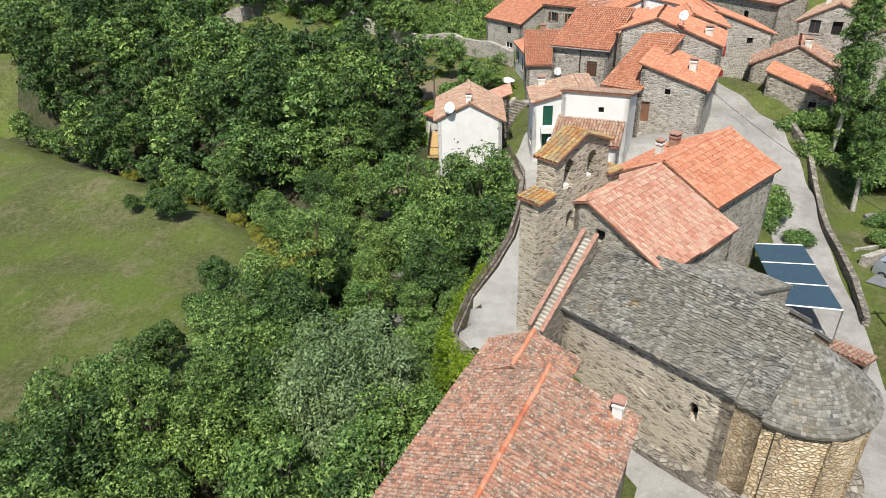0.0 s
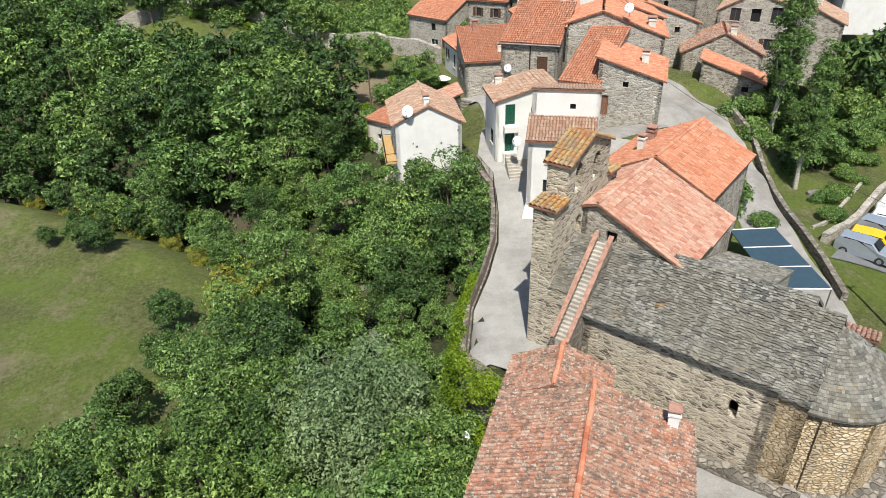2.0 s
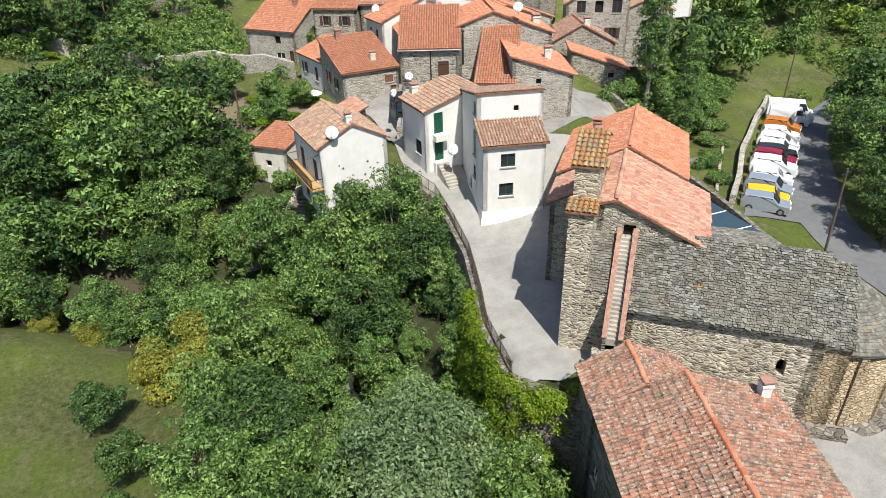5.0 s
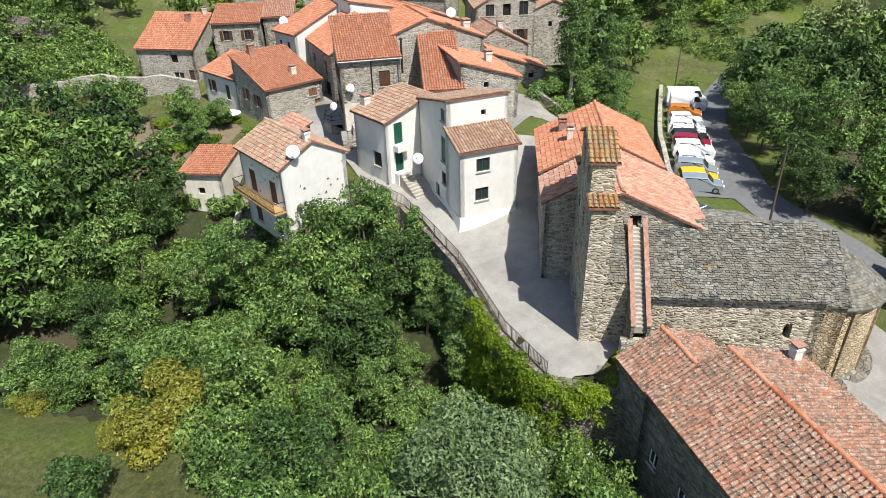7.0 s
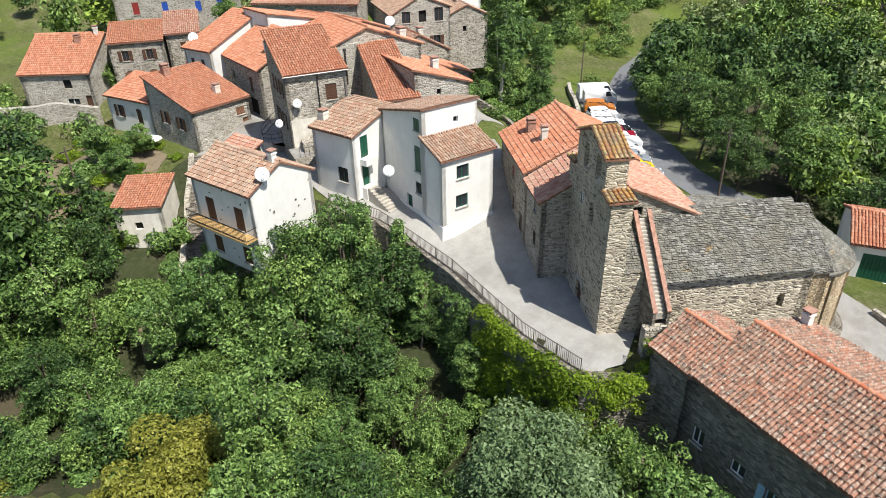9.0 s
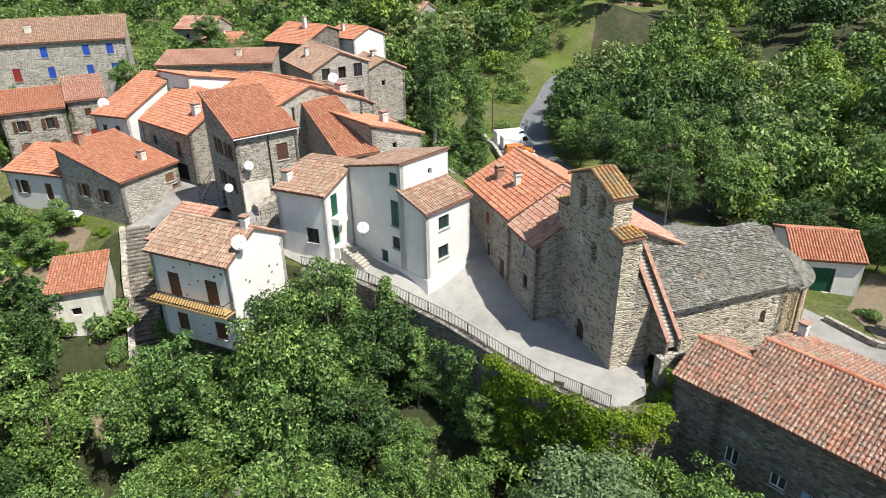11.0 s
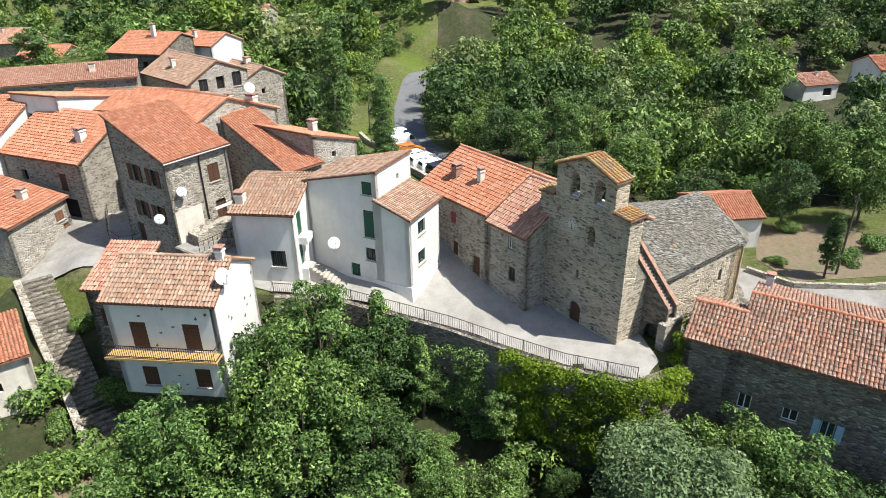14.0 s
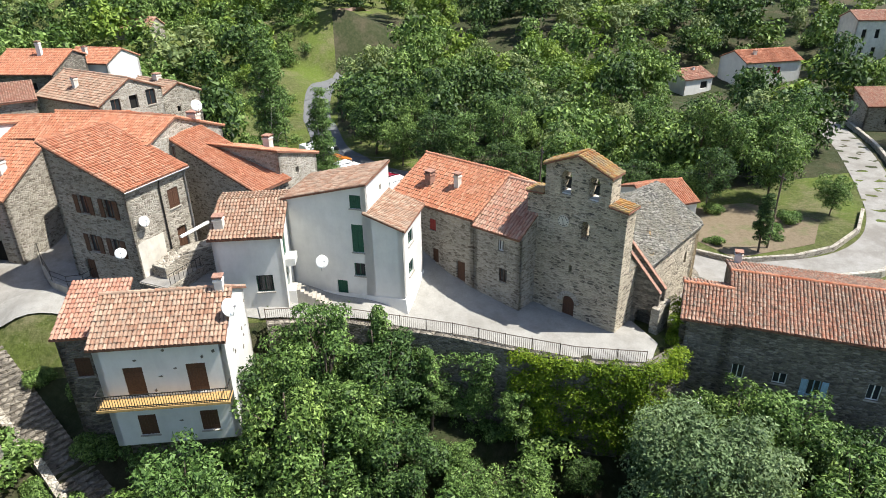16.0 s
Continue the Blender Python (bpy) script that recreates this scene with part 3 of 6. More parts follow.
FIELD = [(-300, -150), (-300, 160), (-92, 136), (-60, 100), (-47, 96), (-26, 77), (-20, 66), (-15, 60), (-19, 52), (-23, 43), (-31, 36), (-34, 20), (-45, -60), (-60, -150)]
MEADOW = [(-46, 146), (-15, 137), (8, 117), (8, 103), (-4, 103), (-13, 116), (-45, 131)]
RIVER = [(-110, 128), (-75, 118), (-45, 98), (-22, 80), (-6, 63), (-4.5, 50), (-9, 34), (-17, 14), (-28, -12), (-42, -60)]
EDGE = [(-14, 0), (-5.2, 15.5), (3.4, 32.8), (0.6, 37.6), (2.1, 42.6), (4.4, 47.2), (6.3, 51.4), (7.6, 56), (8.6, 61), (7.5, 66), (6.0, 72), (8, 84), (14, 100)]


def spread(pts, x, y, p=1.6):
    a = np.array(pts, float)
    d2 = (x[..., None] - a[:, 0]) ** 2 + (y[..., None] - a[:, 1]) ** 2 + 2.0
    w = d2 ** -p
    return (w * a[:, 2]).sum(-1) / w.sum(-1)


def line_dist(line, x, y):
    """Distance to a line of points, and on which side of it (left is positive)."""
    best, side = np.full(np.shape(x), 1e9), np.ones(np.shape(x))
    for (ax, ay), (bx, by) in zip(line[:-1], line[1:]):
        dx, dy = bx - ax, by - ay
        t = np.clip(((x - ax) * dx + (y - ay) * dy) / (dx * dx + dy * dy), 0, 1)
        d = np.hypot(x - ax - t * dx, y - ay - t * dy)
        s = np.sign(dx * (y - ay) - dy * (x - ax))
        side = np.where(d < best, s, side)
        best = np.minimum(best, d)
    return best, side


def step01(e0, e1, v):
    t = np.clip((v - e0) / (e1 - e0), 0, 1)
    return t * t * (3 - 2 * t)


def height(x, y):
    x, y = np.asarray(x, float), np.asarray(y, float)
    low, high = spread(VALLEY + HILLS, x, y), spread(VILLAGE + HILLS, x, y)
    d, side = line_dist(EDGE, x, y)
    sd = d * side
    soft = 0.35 + 9 * step01(64, 84, y)
    k = step01(-soft * 0.2, soft, sd)
    k = np.where((y < -20) | (x > 60), 0, k)
    low = np.where(sd < 6, np.minimum(low, high), low)
    foot = step01(9, 0.5, sd) * (sd > 0) * step01(84, 66, y) * step01(-20, 10, y)
    low = low * (1 - foot) + np.minimum(low, -7.0) * foot
    z = high * (1 - k) + low * k
    r, _ = line_dist(RIVER, x, y)
    bed = -12.6
    z = np.where(sd > -0.2, bed + (z - bed) * step01(1.2, 10.5, r), z)
    far = np.clip((np.hypot(x - 10, y - 55) - 230) / 300, 0, 1)
    return z + far * 60


def inside(poly, x, y):
    c = False
    for (ax, ay), (bx, by) in zip(poly, poly[1:] + poly[:1]):
        if (ay > y) != (by > y) and x < (bx - ax) * (y - ay) / (by - ay) + ax:
            c = not c
    return c


def ground_z(x, y):
    return float(height(np.array([x]), np.array([y]))[0])


def axis(a, b, fine):
    return np.concatenate([np.linspace(-900, a - 8, 24), np.arange(a, b, fine), np.linspace(b + 8, 900, 24)])


gx, gy = np.meshgrid(axis(-75, 128, 1.0), axis(-30, 135, 1.0))
gz = height(gx, gy) + 0.12 * np.sin(gx * 1.7 + np.sin(gy * 0.9)) * np.sin(gy * 1.3) * (np.hypot(gx - 20, gy - 55) > 60)
ny, nx = gx.shape
verts = np.stack([gx.ravel(), gy.ravel(), gz.ravel()], 1)
faces = [(j * nx + i, j * nx + i + 1, (j + 1) * nx + i + 1, (j + 1) * nx + i) for j in range(ny - 1) for i in range(nx - 1)]
gr = structure(mesh_ob("ground", verts, faces, GRASS, smooth=True), "grassy valley ground with meadows and wooded banks", "ground")
gr.data.materials.append(SHADED_LITTER)
cx, cy = ((gx[:-1, :-1] + gx[1:, 1:]) / 2).ravel(), ((gy[:-1, :-1] + gy[1:, 1:]) / 2).ravel()
de, se = line_dist(EDGE, cx, cy)
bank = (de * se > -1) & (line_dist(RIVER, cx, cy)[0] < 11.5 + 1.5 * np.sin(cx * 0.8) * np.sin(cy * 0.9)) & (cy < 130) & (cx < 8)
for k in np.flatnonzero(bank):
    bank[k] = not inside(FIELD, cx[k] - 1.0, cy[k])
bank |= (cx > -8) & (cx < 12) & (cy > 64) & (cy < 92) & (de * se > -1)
# The shaded hillside south of the road takes the same darkened floor colour.
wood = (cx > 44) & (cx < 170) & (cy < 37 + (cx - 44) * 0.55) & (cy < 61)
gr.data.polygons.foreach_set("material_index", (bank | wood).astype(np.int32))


def ribbon(name, line, width, mat, label, lift=0.06, n=6, kind="structure", category="road"):
    """A paved strip that lies on the ground along a line."""
    pts = [Vector((*p, 0)) for p in line]
    out = []
    for p, q in zip(pts[:-1], pts[1:]):
        m = max(1, int((q - p).length / 1.0))
        out += [p + (q - p) * k / m for k in range(m)]
    out.append(pts[-1])
    sm = [out[0]] + [sum(out[max(0, i - 3): i + 4], Vector()) / len(out[max(0, i - 3): i + 4]) for i in range(1, len(out) - 1)] + [out[-1]]
    v, f = [], []
    for i, p in enumerate(sm):
        d = (sm[min(i + 1, len(sm) - 1)] - sm[max(i - 1, 0)]).normalized()
        s = Vector((-d.y, d.x, 0))
        zc = max(ground_z(*(p + s * width * k)[:2]) for k in (-0.35, 0, 0.35))
        for k in range(n + 1):
            q = p + s * width * (k / n - 0.5)
            zz = ground_z(q.x, q.y) * 0.75 + zc * 0.25
            v.append((q.x, q.y, max(zz, ground_z(q.x, q.y)) + lift))
    for i in range(len(sm) - 1):
        for k in range(n):
            a = i * (n + 1) + k
            f.append((a, a + n + 1, a + n + 2, a + 1))
    ob = mesh_ob(name, v, f, mat, smooth=True)
    return tagged(ob, label, category, kind=kind)


def patch(name, outline, mat, label, lift=0.05, step=1.0, category="ground"):
    """A sheet on the ground inside an outline."""
    xs, ys = [p[0] for p in outline], [p[1] for p in outline]
    bm = bmesh.new()
    bm.faces.new([bm.verts.new((x, y, 0)) for x, y in outline])
    for k in np.arange(math.floor(min(xs)), max(xs), step):
        bmesh.ops.bisect_plane(bm, geom=bm.verts[:] + bm.edges[:] + bm.faces[:], plane_co=(k, 0, 0), plane_no=(1, 0, 0))
    for k in np.arange(math.floor(min(ys)), max(ys), step):
        bmesh.ops.bisect_plane(bm, geom=bm.verts[:] + bm.edges[:] + bm.faces[:], plane_co=(0, k, 0), plane_no=(0, 1, 0))
    bm.verts.ensure_lookup_table()
    v = np.array([v.co[:] for v in bm.verts])
    v[:, 2] = height(v[:, 0], v[:, 1]) + lift
    bm.verts.index_update()
    f = [tuple(q.index for q in fc.verts) for fc in bm.faces]
    bm.free()
    ob = mesh_ob(name, v, f, mat, smooth=True)
    return structure(ob, label, category)


# river, roads and paved places
ribbon("water", RIVER[:8], 3.2, WATER, "dark shallow river with white ripples", 0.25, category="river")
patch("pavement", [(0.2, 37.6), (3.2, 35.4), (7, 36), (14, 47), (20, 52.5), (23, 57), (19, 60), (14.5, 54), (11.5, 56), (13.5, 63.5), (12.5, 67.5), (8.2, 66.5), (8.8, 61), (7.9, 56), (6.6, 51.2), (4.7, 47), (2.3, 42.4)], CONCRETE, "pale concrete village square with cracks and stains", 0.22, category="square")
ribbon("road_north", [(32, 88), (35, 79), (36.5, 71), (36.5, 62), (33.5, 54), (31.5, 46), (29, 37), (26, 28), (21, 20.5), (17.8, 13), (18.6, 5), (22.3, -2), (29, -8), (38, -13.5), (54, -21.5), (72, -29)], 5.0, PATH, "pale worn village lane between low walls", 0.05)
ribbon("road_east", [(36, 24), (38, 31), (40, 36), (43, 42), (55.4, 51.6), (63, 56.8), (70, 60.5), (78, 62.5), (97, 65.3), (108, 65.5), (117, 63.5), (126, 58.5)], 5.6, ASPHALT, "grey asphalt road winding up the valley", 0.08)
patch("pavement", [(24, 60), (31, 62), (38, 72), (36, 84), (30, 83), (27, 72)], PATH, "pale paved village place", category="square")
patch("pavement", [(8.5, 32), (11, 26), (7.5, 19), (16, 16), (20, 18), (25, 26), (27.5, 34), (24, 40), (18, 34)], PATH, "pale gravel yard beside the church")
ribbon("path", [(13, 92), (15, 86), (14.5, 79), (12, 72.5), (10, 66)], 3.4, CONCRETE, "grey concrete lane between houses", 0.06)
patch("pavement", [(9.5, 66.5), (12, 72), (13.5, 79), (14, 88), (13, 93), (24, 99), (30, 92), (33, 86), (29, 74), (24, 60), (18, 58), (17, 66)], PATH, "grey worn village lanes between the houses", 0.03, category="lane")
patch("garden", [(-7, 95), (3, 91), (10.5, 95), (11, 104), (4, 112), (-6, 110)], SOIL, "terraced garden soil with weeds", 0.06)
patch("garden", [(22, 17), (27, 19), (38, 15), (38, 6), (30, 1), (24, 6)], SOIL, "brown vegetable garden soil")

# ---- church ----
CHF = Frame(5.2, 38.3, -49.0)
church = thing("church", *CHF.at(9, 4.4, 0)[:2], 0, "old Romanesque stone church with slate roof and bell gable", "church")
g = Geo()
TOPS = [(0, 10.8), (1.5, 10.8), (1.502, 13.2), (4.4, 14.35), (7.3, 13.2), (7.302, 10.6), (8.9, 10.6)]
HOLES = [(4.4, 0.0, 1.15, 2.1, True), (4.45, 4.2, 0.28, 0.8, False), (3.4, 7.6, 0.7, 1.6, True), (5.4, 11.0, 0.95, 2.0, True), (2.95, 11.0, 0.95, 2.0, True)]
fac = lambda s, i, z: CHF.at(i, s, z)
panel(g, fac, 0, 8.9, -1, TOPS, HOLES, 1.5)
g.obj("facade", STONE_CH, church, "dark shaded stone front wall with two bell openings")
opening(church, fac, 4.4, 0, 1.15, 2.1, "door:brown")
rng = np.random.default_rng(5)
for s0, s1, z0, z1 in ((1.35, 4.4, 13.15, 14.4), (4.4, 7.45, 14.4, 13.15), (-0.2, 1.5, 10.75, 10.95), (7.3, 9.0, 10.65, 10.55)):
    g = Geo()
    q = [CHF.at(-0.25, s0, z0), CHF.at(-0.25, s1, z1), CHF.at(1.75, s1, z1), CHF.at(1.75, s0, z0)]
    up = Vector((0, 0, 0.12))
    lo = [q[0], q[3], q[2], q[1]]
    g.hexa(lo, [p + up for p in lo])
    r = g.obj("coping", UNDER, church)
    e = [p + up for p in q]
    if z1 >= z0:
        tile_rows(e[0], e[3], e[2], e[1], mat=TILE_LICHEN, parent=r, rng=rng, step=0.3, r=0.14)
    else:
        tile_rows(e[2], e[1], e[0], e[3], mat=TILE_LICHEN, parent=r, rng=rng, step=0.3, r=0.14)
# nave
NV = Frame(*CHF.at(4.0, -0.1, 0)[:2], -49.0)
nprof = [(0, 4.5), (4.5, 7.6), (9.2, 4.5)]
for side, holes in (("f", [(9.9, 1.1, 0.55, 1.25, True), (11.55, 0.9, 0.22, 0.8, False)]), ("b", []), ("r", []), ("l", [])):
    f = side_fun(NV, side, 12.0, nprof)
    g = Geo()
    tops = [(0, 4.5), (12.0, 4.5)] if side in "fb" else nprof
    panel(g, f, 0, 12.0 if side in "fb" else 9.2, -4.5, tops, holes, 0.7)
    g.obj("wall", STONE_CH, church)
for a, b, z0, z1, d0, d1 in ((-0.1, 12.1, 4.3, 7.68, -0.35, 4.5), (-0.1, 12.1, 7.68, 4.3, 4.5, 9.5)):
    g = Geo()
    lo = [NV.at(a, d0, z0), NV.at(b, d0, z0), NV.at(b, d1, z1), NV.at(a, d1, z1)]
    hi = [p + Vector((0, 0, 0.13)) for p in lo]
    g.hexa(lo, hi)
    r = g.obj("roof", SLATE, church, "grey slate roof with ochre lichen")
    q = hi if z1 > z0 else [hi[2], hi[3], hi[0], hi[1]]
    slate_rows(*q, SLATE, r, rng)
# choir bay and apse
g = Geo()
CB = Frame(*CHF.at(16.0, 0.15, 0)[:2], -49.0)
cprof = [(0, 3.9), (4.3, 7.0), (8.6, 3.9)]
for side in "fbr":
    f = side_fun(CB, side, 1.5, cprof)
    panel(g, f, 0, 1.5 if side in "fb" else 8.6, -5, [(0, 3.9), (1.5, 3.9)] if side in "fb" else cprof, [], 0.6)
g.obj("wall", STONE_APSE, church)
for d0, d1, z0, z1 in ((-0.25, 4.3, 3.75, 7.05), (4.3, 8.85, 7.05, 3.75)):
    g = Geo()
    lo = [CB.at(0, d0, z0), CB.at(1.6, d0, z0), CB.at(1.6, d1, z1), CB.at(0, d1, z1)]
    hi = [p + Vector((0, 0, 0.13)) for p in lo]
    g.hexa(lo, hi)
    r = g.obj("roof", SLATE, church)
    slate_rows(*(hi if z1 > z0 else [hi[2], hi[3], hi[0], hi[1]]), SLATE, r, rng)
AP = CHF.m(17.4, 4.45, 0, -90)
g = Geo()
g.lathe(AP, [(4.05, -5.5), (4.0, 3.3), (3.4, 3.3), (3.4, -5.5)], 32, math.pi)
g.obj("apse_wall", STONE_APSE, church, "curved golden ashlar apse wall", True)
g = Geo()
g.lathe(AP, [(4.3, 3.2), (4.3, 3.34), (0.02, 6.6), (0.02, 6.3)], 32, math.pi)
ar = g.obj("apse_roof", SLATE, church, "half-conical grey slate roof")
v, f = [], []
for k in range(26):
    r0, r1 = 4.35 * (1 - k / 26), 4.35 * (1 - min(1, (k + 1.5) / 26))
    z0, z1 = 3.36 + 3.26 * k / 26, 3.36 + 3.26 * min(1, (k + 1.5) / 26)
    n = max(5, int(math.pi * r0 / 0.24))
    cuts = np.sort(np.clip((np.arange(n + 1) + rng.uniform(-0.33, 0.33, n + 1)) / n, 0, 1))
    cuts[0], cuts[-1] = 0, 1
    for j in range(n):
        a0, a1 = math.pi * (cuts[j] + 0.03 / n), math.pi * (cuts[j + 1] - 0.03 / n)
        e = rng.uniform(0, 0.05)
        base = len(v)
        for rr, zz, aa in ((r0, z0 - 0.02, a0), (r0, z0 - 0.02, a1), (r0, z0 + 0.05 + e, a0), (r0, z0 + 0.05 + e, a1), (r1, z1 + 0.02, a1), (r1, z1 + 0.02, a0)):
            v.append(AP @ Vector((rr * math.cos(aa), rr * math.sin(aa), zz)))
        f += [(base, base + 1, base + 3, base + 2), (base + 2, base + 3, base + 4, base + 5)]
sl = mesh_ob("roof_slates", [tuple(p) for p in v], f, SLATE, ar)
sl["kind"] = "stuff"

g = Geo()
g.lathe(AP, [(5.1, -6), (5.0, -2.75), (4.0, -2.6), (4.0, -6)], 28, math.pi)
g.obj("apse_footing", STONE_DARK, church, "low rubble footing round the apse")
# outer stair against the nave, with its arch
stair = thing("stone_stair", *CHF.at(3.5, 0.5, 0)[:2], 0, "steep outdoor stone stair with brick-edged parapets", "stairs")
n = 24
for k in range(n):
    g = Geo()
    v0, v1 = 3.0 - 5.0 * k / n, 3.0 - 5.0 * (k + 1) / n
    z1 = 7.9 - 5.0 * k / n
    lo = [CHF.at(3.2, v1, z1 - 0.5), CHF.at(4.0, v1, z1 - 0.5), CHF.at(4.0, v0, z1 - 0.5), CHF.at(3.2, v0, z1 - 0.5)]
    g.hexa(lo, [p + Vector((0, 0, 0.5)) for p in lo])
    g.obj("step", GREY_RENDER, stair)
for u0, u1, hole in ((2.98, 3.2, 1), (4.0, 4.22, 0)):
    g = Geo()
    f = lambda s, i, z: CHF.at(u0 + i, s, z)
    panel(g, f, -2.2, 3.0, -2.5, [(-2.2, 3.3), (3.0, 8.5)], [(-1.15, -2.4, 1.7, 3.9, True)] if u0 < 3 else [], u1 - u0)
    g.obj("parapet", STONE_DARK, stair, "stone parapet wall of the stair")
    g = Geo()
    a, b = CHF.at(u0 - 0.05, -2.25, 3.3), CHF.at(u0 - 0.05, 3.0, 8.5)
    w = CHF.u * (u1 - u0 + 0.1)
    up = Vector((0, 0, 0.1))
    g.hexa([a, a + w, b + w, b], [a + up, a + w + up, b + w + up, b + up])
    g.obj("coping", BRICK, stair, "red brick coping")

# slated filling between bell wall and stair
g = Geo()
q = [CHF.at(1.45, 0.05, 0), CHF.at(2.98, 0.05, 0), CHF.at(2.98, 3.2, 0), CHF.at(1.45, 3.2, 0)]
lo, hi = [p + Vector((0, 0, -1)) for p in q], [p + Vector((0, 0, z)) for p, z in zip(q, (5.2, 5.2, 8.0, 8.0))]
g.hexa(lo, hi)
fl = g.obj("side_block", STONE_CH, church)
slate_rows(hi[0], hi[1], hi[2], hi[3], SLATE, fl, rng)

# ---- priory beside the church ----
pr = house("priory", "stone priory house with pink clay tile roof", Frame(*CHF.at(-2.3, 12.8, 0)[:2], 221.0), 4.9, [(0, 7.2), (4.9, 10.0), (11.1, 7.1)], -1.5, STONE, TILE_PINK,
           [("f", 2.9, 5.5, 0.6, 1.0, "glass:white"), ("f", 3.2, 2.6, 0.8, 1.3, "bars:brown")], ov=0.3, og=0.05, seed=3)
house("priory", "", Frame(*CHF.at(1.5, 7.85, 0)[:2], 221.0), 3.9, [(0, 9.6), (1.1, 10.0), (7.3, 7.1)], 4, STONE, TILE_PINK, [("r", 2.2, 7.4, 0.8, 0.9, "dark")], ov=0.2, og=0.25, parent=pr, seed=4)
house("priory_house", "long stone house with orange tile roof on the square", Frame(*CHF.at(-2.3, 22.6, 0)[:2], 221.0), 9.75, [(0, 7.7), (5.1, 10.3), (9.4, 8.2)], -2, STONE, TILE_NEW,
      [("f", 5.0, 5.3, 0.75, 1.1, "closed:red"), ("f", 5.3, 2.1, 0.7, 1.4, "closed:brown"), ("f", 8.3, 0.9, 1.0, 2.2, "door:brown"), ("f", 2.7, 1.0, 0.9, 1.9, "door:brown")],
      [(3.0, 2.0, 8.6, 0.7, 0.7, 1.3, BRICK), (6.0, 2.4, 8.8, 0.5, 0.5, 1.4, CREAM)], seed=5)
house("chapel", "low slate-roofed side chapel of the church", Frame(*CHF.at(9.2, 4.6, 0)[:2], -49.0), 4.3, [(0, 7.4), (7.7, 4.4)], -3, STONE, SLATE, ov=0.2, og=0.1, seed=6, step=0.4)

# ---- old house with weathered roof below the church ----
NH = Frame(2.95, 34.1, -118.2)
nh = house("farmhouse", "old stone farmhouse with weathered clay tile roof", Frame(*NH.at(3.7, 0.3, 0)[:2], -118.2), 17, [(0, 2.75), (4.9, 4.65), (9.9, 3.1)], -9, STONE_DARK, TILE_OLD,
           [("f", 1.2, -2.2, 0.9, 1.3, "glass:white"), ("f", 4.2, -2.0, 1.0, 1.0, "glass:white"), ("f", 6.6, -2.6, 0.9, 1.5, "open:pale"), ("f", 10.5, -2.0, 0.9, 1.4, "glass:white")],
           [(-0.0 + 0.7, 9.1, 2.9, 0.55, 0.55, 1.6, WHITE)], ov=0.35, og=0.15, seed=7, step=0.26)
house("farmhouse", "", Frame(*NH.at(0.2, 0.3, 0)[:2], -118.2), 3.5, [(0, 2.65), (2.7, 4.1), (5.5, 3.0)], -9, STONE_DARK, TILE_OLD, ov=0.35, og=0.15, parent=nh, seed=8, step=0.26)

# ---- tall white house on the square ----
WHF = Frame(10.15, 54.9, -22.0)
wh = house("town_house", "tall white rendered house with green shutters", Frame(*WHF.at(0, 2.95, 0)[:2], -22.0), 6.0, [(0, 12.1), (7.2, 10.4)], -1, WHITE, TILE_TAN,
           [("f", 3.6, 10.4, 0.5, 0.55, "dark"), ("l", 0.9, 10.1, 0.95, 1.15, "closed:green"), ("l", 0.9, 6.2, 1.0, 2.5, "closed:green"), ("l", 0.9, 4.0, 0.95, 1.2, "bars:green"), ("l", 2.6, 1.4, 0.95, 2.0, "door:green")], ov=0.15, og=0.15, seed=9)
house("town_house", "", WHF, 5.6, [(0, 8.5), (2.95, 9.6)], -1, WHITE, TILE_TAN,
      [("f", 2.2, 6.4, 1.3, 1.25, "glass:green"), ("f", 2.1, 3.6, 1.3, 1.25, "glass:green"), ("f", 2.5, 1.4, 0.3, 0.3, "dark")], ov=0.3, og=0.25, parent=wh, seed=10)
house("white_house", "white rendered house with green door and balcony", Frame(10.0, 69.6, -93.0), 5.2, [(0, 9.0), (4.6, 10.3), (6.0, 10.3)], 0, WHITE, TILE_TAN,
      [("f", 3.6, 4.2, 1.3, 1.5, "bars:green"), ("r", 1.5, 6.6, 1.0, 2.1, "closed:green"), ("r", 1.5, 3.7, 1.0, 2.3, "door:green")], [(0.5, 1.2, 9.0, 0.7, 0.7, 1.3)], ov=0.3, og=0.25, seed=11)
# ---- small white house with balcony ----
house("balcony_house", "white rendered house with brown shutters and a wooden balcony", Frame(0.2, 75.8, -92.4), 8.3, [(0, 6.5), (3.5, 8.2), (7.0, 6.3)], -1.7, WHITE, TILE_TAN,
      [("f", 2.2, 2.4, 1.25, 2.3, "closed:brown"), ("f", 6.2, 2.4, 1.25, 2.3, "closed:brown"), ("f", 2.3, -0.9, 1.2, 1.7, "closed:brown"), ("f", 6.4, -0.9, 1.2, 1.7, "closed:brown")],
      [(7.7, 3.4, 7.6, 0.55, 0.55, 1.5, WHITE)], ov=0.4, og=0.2, seed=12)
# ---- village houses ----
house("stone_house", "tall old stone house with orange tile roof", Frame(13.5, 76.3, -31.4), 6.6, [(0, 12.1), (8.0, 15.0)], 0, STONE, TILE_NEW,
      [("f", 4.8, 9.0, 1.2, 1.7, "closed:brown"), ("f", 5.0, 5.0, 1.1, 2.1, "door:brown"), ("l", 2.0, 9.5, 1.0, 1.6, "open:brown"), ("l", 4.8, 9.5, 1.0, 1.6, "open:brown"), ("l", 2.2, 6.0, 1.0, 1.6, "open:brown"), ("l", 4.8, 6.0, 1.0, 1.6, "open:brown"), ("l", 6.0, 3.0, 1.1, 2.1, "door:brown")], gutter=True, seed=13)
